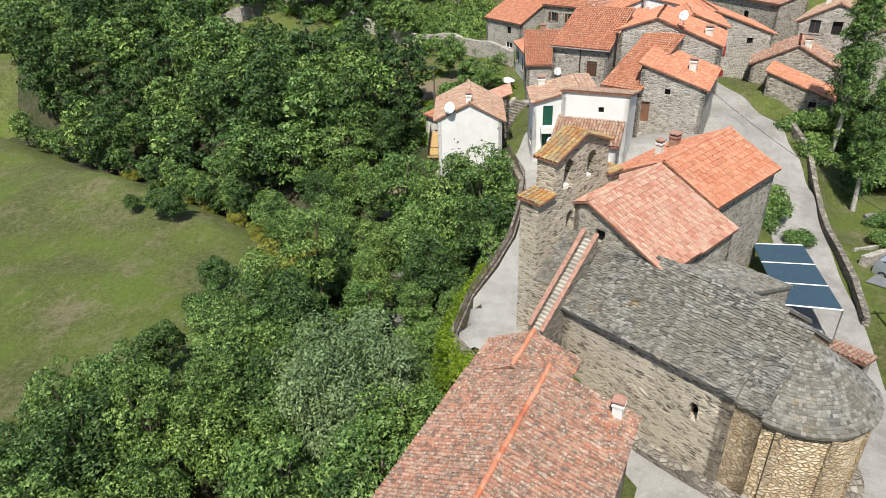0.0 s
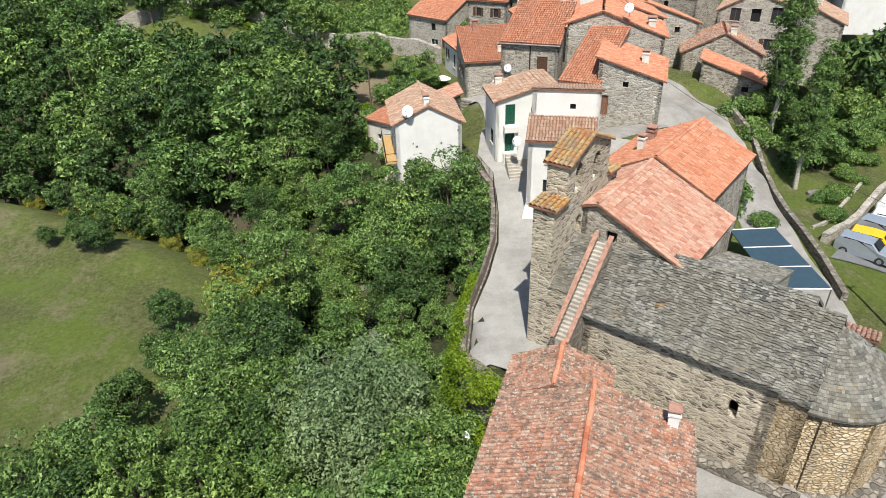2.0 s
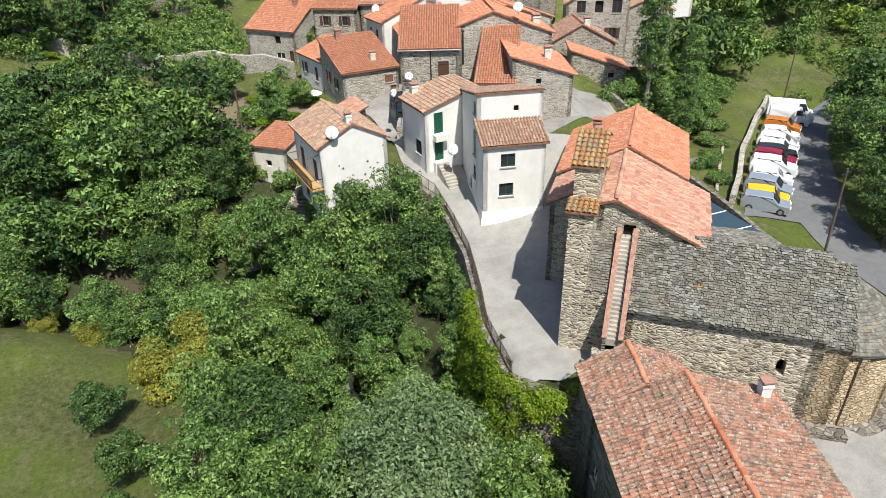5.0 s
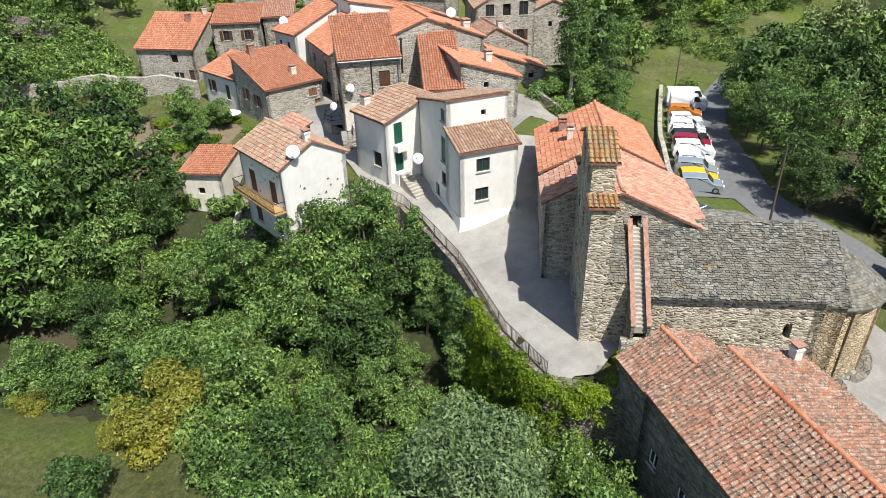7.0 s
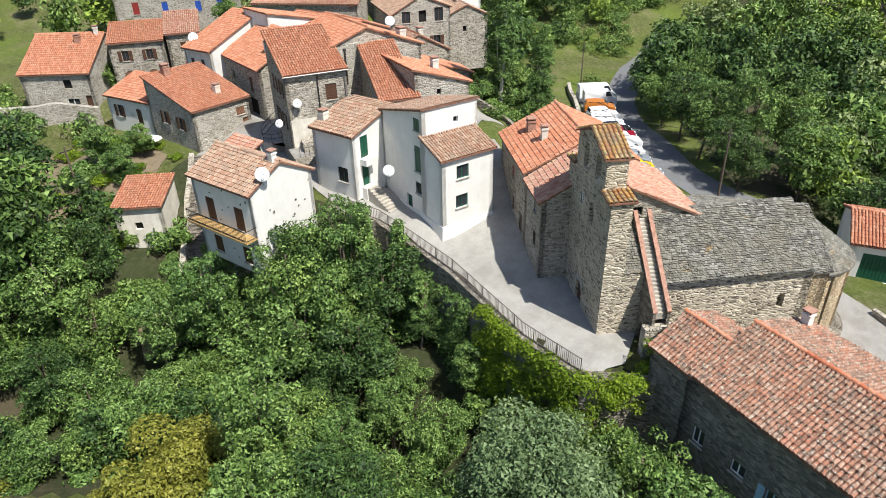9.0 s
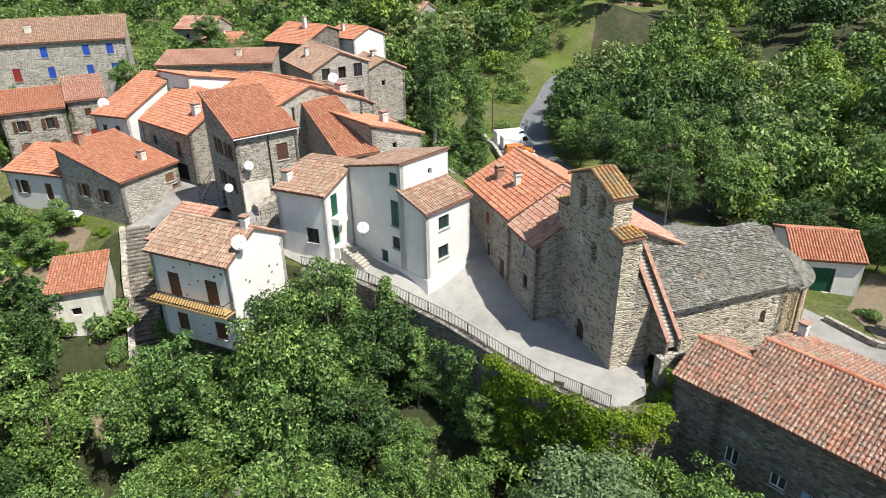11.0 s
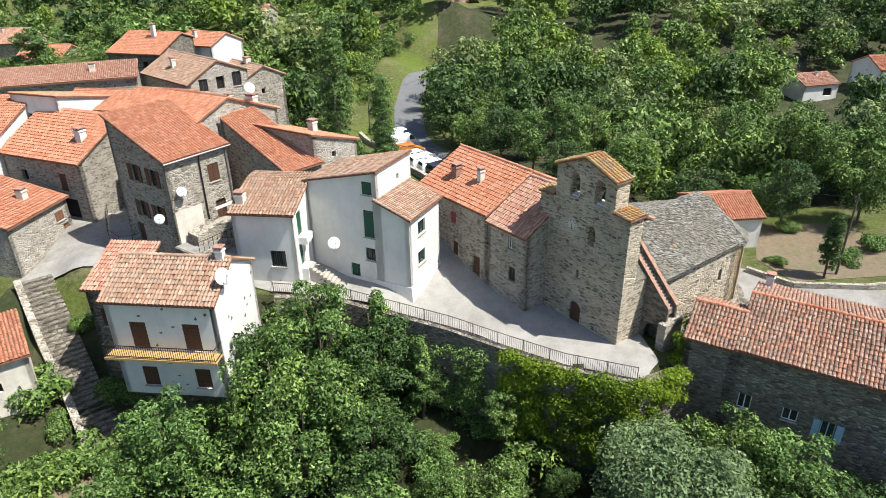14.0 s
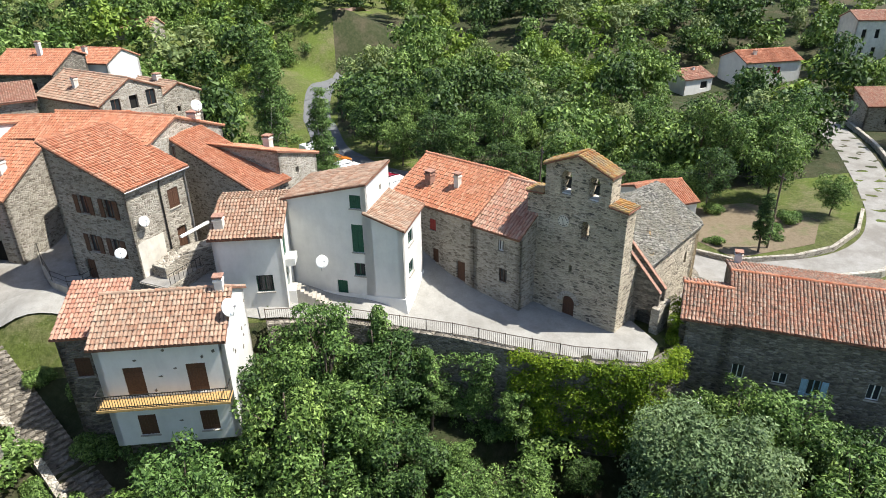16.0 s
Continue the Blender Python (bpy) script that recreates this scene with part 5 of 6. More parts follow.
for k in range(36):
    t = k / 36 * 3
    i = min(2, int(t))
    a = sp[i] + (sp[i + 1] - sp[i]) * (t - i)
    d = (sp[i + 1] - sp[i]).normalized()
    dd = Vector((d.x, d.y, 0)).normalized()
    s = Vector((-dd.y, dd.x, 0)) * 1.35
    g = Geo()
    lo = [a - s, a + dd * 0.55 - s, a + dd * 0.55 + s, a + s]
    g.hexa([Vector((p.x, p.y, a.z - 2.0)) for p in lo], [Vector((p.x, p.y, a.z)) for p in lo])
    # Dark rubble, so the steps' colour also carries the shade of the walls.
    g.obj("step", STONE_DARK, lane)


# ---- cars ----
def car(label, paint, L=4.9, W=2.0, H=1.7, van=False):
    """A parked car with body, windows, wheels and lamps; nose along +x, at the origin."""
    t = thing("car", 0, 0, 0, label, "car", "parked cars")
    half = W / 2
    if van:
        prof = [(-0.5, 0.35), (-0.5, 0.95), (-0.49, 1.0), (0.26, 1.0), (0.36, 0.62), (0.47, 0.52), (0.5, 0.35)]
    else:
        prof = [(-0.5, 0.3), (-0.5, 0.62), (-0.44, 0.95), (-0.1, 1.0), (0.12, 0.96), (0.25, 0.64), (0.46, 0.56), (0.5, 0.3)]
    g = Geo()
    rows = []
    for y, sx, sz in ((-half, 0.97, 0.95), (-half * 0.86, 1, 1), (half * 0.86, 1, 1), (half, 0.97, 0.95)):
        narrow = [(x * L * sx, y * (0.86 if z > 0.65 else 1), 0.18 + (z - 0.1) * H / 0.9 * sz) for x, z in prof]
        rows.append([Vector(p) for p in narrow] + [Vector((0.48 * L * sx, y, 0.22)), Vector((-0.48 * L * sx, y, 0.22))])
    n = len(rows[0])
    for r0, r1 in zip(rows[:-1], rows[1:]):
        for k in range(n):
            g.poly(r0[k], r0[(k + 1) % n], r1[(k + 1) % n], r1[k])
    g.poly(*rows[0][::-1])
    g.poly(*rows[-1])
    body = g.obj("body", paint, t)
    z0, z1 = 0.18 + 0.55 * H / 0.9, 0.18 + 0.84 * H / 0.9
    g = Geo()
    if van:
        g.poly((0.27 * L, -half * 0.8, z1 + 0.1), (0.27 * L, half * 0.8, z1 + 0.1), (0.365 * L, half * 0.84, z0 + 0.05), (0.365 * L, -half * 0.84, z0 + 0.05))
    else:
        g.poly((0.13 * L, -half * 0.72, z1 + 0.14), (0.13 * L, half * 0.72, z1 + 0.14), (0.25 * L, half * 0.8, z0 + 0.06), (0.25 * L, -half * 0.8, z0 + 0.06))
    g.v = [(x + 0.04, y, z + 0.03) for x, y, z in g.v]
    g.obj("windscreen", GLASS, body)
    for sgn in (-1, 1):
        g = Geo()
        y = sgn * half * 0.90
        if van:
            q = [(0.14 * L, y * 1.12, z0 + 0.12), (0.33 * L, y * 1.12, z0 + 0.12), (0.26 * L, y * 0.98, z1 + 0.1), (0.14 * L, y * 0.98, z1 + 0.1)]
        else:
            q = [(-0.42 * L, y * 1.0, z0 + 0.1), (0.2 * L, y * 1.0, z0 + 0.1), (0.1 * L, y * 0.97, z1), (-0.36 * L, y * 0.97, z1)]
        g.poly(*q)
        g.obj("side_window", GLASS, body)
        for x in (-0.31, 0.31):
            g = Geo()
            m = Matrix.Translation((x * L, sgn * (half - 0.06), 0.36)) @ Matrix.Rotation(radians(90), 4, "X")
            g.lathe(m, [(0.02, -0.1), (0.36, -0.1), (0.38, -0.06), (0.38, 0.08), (0.34, 0.11), (0.02, 0.11)], 14)
            wl = g.obj("wheel", RUBBER, t)
            g = Geo()
            g.lathe(m, [(0.01, -sgn * 0.125), (0.2, -sgn * 0.12), (0.22, -sgn * 0.105)], 10)
            g.obj("rim", ZINC, wl)
        g = Geo()
        g.box(Matrix(), 0.475 * L, 0.497 * L, sgn * half * 0.6 - 0.2, sgn * half * 0.6 + 0.2, 0.75, 0.95)
        g.obj("headlight", WHITE_PAINT, body)
    if not van:
        g = Geo()
        g.poly((-0.475 * L, -half * 0.7, z0 + 0.12), (-0.475 * L, half * 0.7, z0 + 0.12), (-0.44 * L, half * 0.66, z1), (-0.44 * L, -half * 0.66, z1))
        g.v = [(x - 0.04, y, z + 0.02) for x, y, z in g.v]
        g.obj("rear_window", GLASS, body)
    return t


def paint(name, c, metal=0.0):
    n = Nodes(name)
    return n.done(n.ramp(n.noise(3, 3), [(0.3, tuple(x * 0.92 for x in c)), (0.7, c)]), 0.22, metal=metal, spec=0.5)


P_WHITE, P_SILVER, P_BLACK, P_RED, P_YELLOW, P_ORANGE, P_BLUE = paint("car_white", (0.8, 0.8, 0.8)), paint("car_silver", (0.42, 0.46, 0.5), 0.5), paint("car_black", (0.02, 0.02, 0.025)), paint("car_red", (0.25, 0.01, 0.03)), paint("car_yellow", (0.75, 0.45, 0.01)), paint("car_orange", (0.5, 0.17, 0.03)), paint("car_blue", (0.05, 0.09, 0.2))
CARS = [("silver estate car parked beside the stone wall", P_SILVER, 4.8, 1.9, 1.6, 0), ("yellow hatchback parked beside the stone wall", P_YELLOW, 4.6, 1.95, 1.75, 0), ("silver jeep parked beside the stone wall", P_SILVER, 5.0, 2.0, 1.9, 0), ("white car parked beside the stone wall", P_WHITE, 4.6, 1.95, 1.6, 0), ("white off-road car parked beside the stone wall", P_WHITE, 5.2, 2.05, 1.9, 0),
        ("dark red car parked beside the stone wall", P_RED, 4.9, 1.9, 1.6, 0), ("black car parked beside the stone wall", P_BLACK, 4.9, 1.9, 1.6, 0), ("pale silver car parked beside the stone wall", P_WHITE, 4.8, 1.9, 1.65, 0), ("white estate car parked beside the stone wall", P_WHITE, 5.2, 1.95, 1.7, 0), ("white hatchback parked beside the stone wall", P_WHITE, 4.8, 1.95, 1.75, 0),
        ("parked orange van with dark roof", P_ORANGE, 4.9, 1.95, 1.8, 0), ("white delivery van parked beside the stone wall", P_WHITE, 5.4, 2.1, 2.2, 1), ("large parked white van", P_WHITE, 6.4, 2.3, 2.9, 1), ("dark blue car parked beside the stone wall", P_BLUE, 4.8, 1.9, 1.6, 0)]
for k, (lb, pm, L, W, H, vn) in enumerate(CARS):
    s = k / 13
    x, y = 39.6 + 32.2 * s + (1.2 if vn else 0), 46.2 + 19.4 * s
    c = car(lb, pm, L, W, H, bool(vn))
    c.matrix_basis = Matrix.Translation(Vector((x, y, ground_z(x, y) + 0.1)) * K) @ Matrix.Rotation(radians(-57 + 6 * math.sin(k * 2.3)), 4, "Z")
patch("parking", [(36, 46), (41, 42), (58, 53), (74, 63.5), (72, 68.5), (55, 58.5)], ASPHALT, "grey asphalt parking strip", 0.1, category="parking")

# blue cover beside the chapel
cov = thing("carport", 29.5, 41.5, -2, "flat dark blue panelled cover on thin posts", "carport")
cq = [Vector((26.4, 47.6, 1.3)), Vector((30.5, 47.2, 1.2)), Vector((28.7, 37.8, 1.2)), Vector((24.6, 38.6, 1.3))]
for k in range(3):
    a, b = k / 3 + 0.008, (k + 1) / 3 - 0.008
    g = Geo()
    lo = [cq[0].lerp(cq[3], a), cq[0].lerp(cq[3], b), cq[1].lerp(cq[2], b), cq[1].lerp(cq[2], a)]
    g.hexa(lo, [p + Vector((0, 0, 0.08)) for p in lo])
    g.obj("panel", PANEL, cov)
for k in (0, 1 / 3, 2 / 3, 1):
    g = Geo()
    a, b = cq[0].lerp(cq[3], k), cq[1].lerp(cq[2], k)
    g.tube([a + Vector((0, 0, 0.06)), b + Vector((0, 0, 0.06))], 0.06, 5)
    g.obj("bar", WHITE_PAINT, cov)
for p in cq:
    g = Geo()
    g.tube([(p.x, p.y, -4), tuple(p)], 0.06, 5)
    g.obj("post", ZINC, cov)


def pole(x, y, h, label, lean=0.0):
    z = ground_z(x, y)
    t = thing("utility_pole", x, y, z, label, "utility pole", "utility poles")
    g = Geo()
    g.tube([(x, y, z - 0.5), (x + lean, y, z + h)], 0.14, 8, 0.09)
    g.obj("post", BARK, t)
    g = Geo()
    g.box(Matrix.Translation((x + lean, y, z + h - 0.5)), -0.7, 0.7, -0.05, 0.05, 0, 0.1)
    g.obj("crossarm", IRON, t)
    return Vector((x + lean, y, z + h - 0.4))


tops = [pole(34.2, 36.5, 10, "leaning brown wooden utility pole", -0.8), pole(78, 70, 8, "wooden utility pole beside the road"), pole(-0.5, 96, 8, "slim wooden utility pole in the meadow"), pole(24, 12, 9, "wooden utility pole by the garden"), pole(92, 60, 8, "wooden utility pole on the valley road")]
wire = thing("cable", tops[0].x, tops[0].y, tops[0].z, "thin black overhead cable between poles", "cable")
for a, b in ((tops[0], Vector((27, 62.5, 10.2))), (tops[0], tops[3]), (tops[1], tops[4])):
    g = Geo()
    g.tube([a.lerp(b, k / 12) - Vector((0, 0, 4 * 0.7 * (k / 12) * (1 - k / 12))) for k in range(13)], 0.02, 4)
    g.obj("span", IRON, wire)

# clock, bells and niche of the church front
g = Geo()
g.lathe(CHF.m(-0.02, 5.4, 8.75) @ Matrix.Rotation(radians(-90), 4, "Y"), [(0.01, 0.05), (0.5, 0.05), (0.52, 0.0)], 20)
g.v = [tuple(v) for v in g.v]
clk = g.obj("clock_face", CREAM, church, "pale round clock face")
for k in range(12):
    a = k * math.pi / 6
    g = Geo()
    c0 = CHF.at(-0.08, 5.4 + 0.4 * math.sin(a), 8.75 + 0.4 * math.cos(a))
    g.box(Matrix.Translation(c0) @ Matrix.Rotation(radians(-49), 4, "Z"), -0.02, 0.02, -0.04, 0.04, -0.04, 0.04)
    g.obj("hour_mark", IRON, clk)
for a, ln in ((0.4, 0.3), (3.3, 0.4)):
    g = Geo()
    g.tube([CHF.at(-0.09, 5.4, 8.75), CHF.at(-0.09, 5.4 + ln * math.sin(a), 8.75 + ln * math.cos(a))], 0.025, 4)
    g.obj("pointer", IRON, clk)
for v0 in (5.4, 2.95):
    g = Geo()
    g.lathe(Matrix.Translation(CHF.at(0.75, v0, 11.5)), [(0.36, 0), (0.3, 0.1), (0.22, 0.35), (0.17, 0.55), (0.02, 0.6)], 14)
    g.obj("bell", IRON, church, "dark bronze bell", True)
    g = Geo()
    g.box(CHF.m(0.75, v0, 12.12), -0.08, 0.08, -0.47, 0.47, 0, 0.14)
    g.obj("bell_yoke", BARK, church)
    g = Geo()
    g.box(CHF.m(0.75, v0, 10.98), -0.5, 0.5, -0.44, 0.44, 0, 0.12)
    g.obj("bell_sill", WHITE, church)
# arch stones round the church door
for k in range(11):
    a0, a1 = math.pi * k / 11 + 0.02, math.pi * (k + 1) / 11 - 0.02
    g = Geo()
    lo = [CHF.at(-0.07, 4.4 + r * math.cos(a), 1.5 + r * math.sin(a)) for r, a in ((0.62, a0), (1.05, a0), (1.05, a1), (0.62, a1))]
    g.hexa(lo, [p + CHF.u * 0.1 for p in lo])
    g.obj("arch_stone", STONE_PALE, church)
# lesenes of the apse
for k in range(5):
    a = math.pi * (0.08 + 0.84 * k / 4)
    g = Geo()
    m = AP @ Matrix.Rotation(a, 4, "Z")
    g.box(m, 3.95, 4.16, -0.22, 0.22, -5.5, 3.25)
    g.obj("pilaster", STONE_APSE, church)


# rocky cliff above the road
rng = np.random.default_rng(91)
g = Geo()
n, mrow = 26, 9
fr2 = Frame(163, 68, -78)
pts = []
for j in range(mrow):
    for i in range(n):
        t, q = i / (n - 1), j / (mrow - 1)
        dpt = 12.0 * q + 4.2 * noise.noise((t * 9, q * 4, 1)) + 2.0 * noise.noise((t * 25, q * 11, 5))
        p = fr2.at(t * 30, dpt, -4 + 13 * q * (0.6 + 0.5 * math.sin(math.pi * t)) + noise.noise((t * 14, q * 6, 9)))
        pts.append(tuple(p))
fc = [(j * n + i, j * n + i + 1, (j + 1) * n + i + 1, (j + 1) * n + i) for j in range(mrow - 1) for i in range(n - 1)]
structure(mesh_ob("cliff", pts, fc, CLIFF), "reddish broken rock face above the road", "cliff")


patch("garden", [(-8.7, 76.2), (-4.7, 73.7), (-0.7, 78.7), (-5.2, 81.2)], SOIL, "bare brown earth at the foot of the steps", 0.08)
# rough stones showing through the white render of the balcony house
for side, span in (("f", 8.0), ("r", 6.6)):
    f = side_fun(BHF, side, 8.3, [(0, 6.5), (7.0, 6.3)])
    for k in range(16):
        a, z = rng.uniform(0.3, span), rng.uniform(-1.4, 5.9)
        if side == "f" and (abs(a - 2.25) < 0.9 or abs(a - 6.3) < 0.9) and z < 5.0:
            continue
        w, h = rng.uniform(0.07, 0.16), rng.uniform(0.06, 0.15)
        g = Geo()
        c = [(a - w, z), (a - w * 0.3, z - h), (a + w, z - h * 0.5), (a + w * 0.6, z + h)]
        lo, hi = [f(x, 0.02, q) for x, q in c], [f(x, -0.035, q) for x, q in c]
        g.hexa(lo, hi)
        g.obj("stone", STONE_DARK, bh)

# boulders in the river
def boulder(seed):
    rng = np.random.default_rng(seed)
    bm = bmesh.new()
    bmesh.ops.create_icosphere(bm, subdivisions=2, radius=1.0)
    for v in bm.verts:
        v.co *= 0.8 + 0.45 * noise.noise(v.co * 1.3 + Vector((seed, 0, 0)))
        v.co.z *= 0.65
    v, f = [tuple(q.co) for q in bm.verts], None
    bm.verts.index_update()
    f = [tuple(q.index for q in fc.verts) for fc in bm.faces]
    bm.free()
    return v, f


bl = [boulder(k) for k in range(4)]
for k in range(46):
    v, f = bl[k % 4]
    if k < 34:
        t = rng.uniform(0, 1)
        x, y = -7.5 + 3.5 * t + rng.normal(0, 1.3), 66 - 18 * t + rng.normal(0, 0.8)
    else:
        x, y = rng.uniform(-5, 1), rng.uniform(68, 80)
    s0 = rng.uniform(0.25, 0.8)
    z = ground_z(x, y)
    ob = mesh_ob("boulder", np.array(v) * s0 + np.array([x, y, z + 0.2]), f, ROCK)
    tagged(ob, "grey weathered river boulder lying in the stream", "boulder", "river boulders")

# things on the terrace behind the balcony house
um = thing("parasol", 10.6, 97.8, 0, "white garden parasol over a terrace", "parasol")
g = Geo()
g.tube([(10.6, 97.8, 0.0), (10.6, 97.8, 3.0)], 0.05, 6)
g.obj("pole", ZINC, um)
g = Geo()
g.lathe(Matrix.Translation((10.6, 97.8, 2.3)), [(1.25, 0), (0.7, 0.3), (0.02, 0.55), (0.02, 0.5), (1.2, -0.04)], 8)
g.obj("canopy", WHITE_PAINT, um, "white octagonal canopy")
rk = thing("stone_bench", 45.5, 60, ground_z(45.5, 60), "flat grey boulder on the lawn", "rock")
v, f = bl[1]
mesh_ob("slab", np.array(v) * np.array([1.3, 0.9, 0.8]) + np.array([45.5, 60, ground_z(45.5, 60) + 0.3]), f, ROCK, rk)

# pipes, patch of render and awning on the tall stone house
OHF = Frame(13.5, 76.3, -31.4)
oh = next(o for o in scene.objects if o.name == "stone_house")
for s0, mt in ((3.4, IRON), (6.35, ZINC)):
    g = Geo()
    g.tube([OHF.at(s0, -0.3, 12.0), OHF.at(s0, -0.1, 11.4), OHF.at(s0, -0.1, 4.0)], 0.07, 6)
    g.obj("downpipe", mt, oh)
g = Geo()
g.box(OHF.m(), 0.15, 2.9, -0.03, 0.02, 4.2, 7.4)
g.obj("render_patch", CREAM, oh, "pale render patch on the wall")
g = Geo()
g.box(OHF.m(), 3.2, 6.6, -1.7, -1.5, 7.0, 7.2)
g.obj("awning", WHITE_PAINT, oh, "rolled white awning")
yard = thing("stone_terrace", *OHF.at(3, -1.6, 2)[:2], 2, "rough stone terrace in front of the old house", "terrace")
g = Geo()
g.box(OHF.m(), -0.6, 6.4, -3.0, -0.05, 0, 4.3)
g.obj("wall", STONE, yard)
g = Geo()
g.box(OHF.m(), -0.5, 6.3, -2.9, -0.05, 4.3, 4.36)
g.obj("paving", PATH, yard)
for k in range(12):
    g = Geo()
    g.tube([OHF.at(0 + k * 0.5, -2.9, 4.3), OHF.at(0 + k * 0.5, -2.9, 5.3)], 0.025, 4)
    g.obj("bar", IRON, yard)
g = Geo()
g.tube([OHF.at(-0.1, -2.9, 5.3), OHF.at(5.6, -2.9, 5.3)], 0.035, 5)
g.obj("handrail", IRON, yard)
arc = [Vector((x, y, 0)) for x, y in ((24.1, 89.0), (20.1, 87.0), (16.8, 85.0), (15.4, 83.2), (15.5, 81.9), (16.9, 81.2))]
curved = thing("curved_terrace", arc[2].x, arc[2].y, 1, "curved rendered terrace with a thin iron rail", "terrace")
g = Geo()
for a, b in zip(arc[:-1], arc[1:]):
    d = (b - a).normalized() * 0.14
    w = Vector((-d.y, d.x, 0))
    lo = [a - w, b - w, b + w, a + w]
    g.hexa([p + Vector((0, 0, -1)) for p in lo], [p + Vector((0, 0, 3.2)) for p in lo])
g.obj("wall", GREY_RENDER, curved)
g = Geo()
mid = OHF.at(0.2, 4.0, 0)
for a, b in zip(arc[:-1], arc[1:]):
    g.poly(a + Vector((0, 0, 3.1)), b + Vector((0, 0, 3.1)), mid + Vector((0, 0, 3.1)))
g.obj("paving", PATH, curved)
for z in (4.2, 3.7):
    g = Geo()
    g.tube([p + Vector((0, 0, z)) for p in arc], 0.035, 5)
    g.obj("rail", IRON, curved)
for p in arc:
    g = Geo()
    g.tube([p + Vector((0, 0, 3.1)), p + Vector((0, 0, 4.2))], 0.03, 5)
    g.obj("post", IRON, curved)
g = Geo()
g.tube([OHF.at(7.0, 1.2, 10), OHF.at(7.0, 1.2, 13.6)], 0.12, 8)
fp = thing("stove_pipe", *OHF.at(7.0, 1.2, 10)[:2], 10, "thin black metal stove pipe", "chimney")
g.obj("pipe", IRON, fp)
g = Geo()
g.lathe(Matrix.Translation(OHF.at(7.0, 1.2, 13.6)), [(0.22, 0), (0.2, 0.12), (0.02, 0.22)], 10)
g.obj("cowl", IRON, fp)
# children's slide on the lawn
z0 = ground_z(75, 80.5)
sd = thing("garden_slide", 75, 80.5, z0, "pale yellow plastic children's slide on the lawn", "slide")
SLF = Frame(75, 80.5, 160)
g = Geo()
g.hexa([SLF.at(0, -0.3, z0 + 0.15), SLF.at(3, -0.3, z0 + 1.7), SLF.at(3, 0.3, z0 + 1.7), SLF.at(0, 0.3, z0 + 0.15)], [SLF.at(0, -0.3, z0 + 0.22), SLF.at(3, -0.3, z0 + 1.77), SLF.at(3, 0.3, z0 + 1.77), SLF.at(0, 0.3, z0 + 0.22)])
SLIDE = plain("pale_yellow_plastic", (0.66, 0.62, 0.28), 0.4)
g.obj("chute", SLIDE, sd)
for d in (-0.32, 0.32):
    g = Geo()
    g.tube([SLF.at(0, d, z0 + 0.35), SLF.at(3, d, z0 + 1.9)], 0.06, 6)
    g.obj("side_rail", SLIDE, sd)
    g = Geo()
    g.tube([SLF.at(3.6, d, z0 - 0.2), SLF.at(3, d, z0 + 2.3)], 0.05, 6)
    g.obj("ladder_rail", SLIDE, sd)
for k in range(4):
    g = Geo()
    q = 0.2 + 0.2 * k
    g.tube([SLF.at(3.6 - 0.6 * q, -0.3, z0 + 2.3 * q), SLF.at(3.6 - 0.6 * q, 0.3, z0 + 2.3 * q)], 0.03, 5)
    g.obj("rung", SLIDE, sd)
# ---- trees ----
def leaves(rng, centres, radii, count, size, flat=0.75):
    """Small pointed leaf sprays scattered through the outer shell of many clumps."""
    k = rng.choice(len(centres), count, p=radii ** 2 / (radii ** 2).sum())
    d = rng.normal(size=(count, 3))
    d /= np.linalg.norm(d, axis=1, keepdims=True)
    d[:, 2] = np.where(d[:, 2] < -0.4, -d[:, 2], d[:, 2])
    rr = radii[k] * rng.uniform(0.55, 1.0, count) ** 0.5 * np.where(rng.random(count) < 0.14, rng.uniform(1.0, 1.45, count), 1.0)
    p = centres[k] + d * rr[:, None] * np.array([1, 1, flat])
    nrm = d + rng.normal(0, 0.6, (count, 3)) + np.array([0, 0, 0.45])
    nrm /= np.linalg.norm(nrm, axis=1, keepdims=True)
    t = np.cross(nrm, rng.normal(size=(count, 3)))
    t /= np.linalg.norm(t, axis=1, keepdims=True)
    b = np.cross(nrm, t)
    s = size * rng.uniform(0.55, 1.4, (count, 1))
    v = np.stack([p - t * s - b * s * 0.55, p - t * s * 0.8 + b * s * 0.6, p + t * s * 1.1], 1).reshape(-1, 3)
    return v, np.arange(count * 3).reshape(-1, 3)


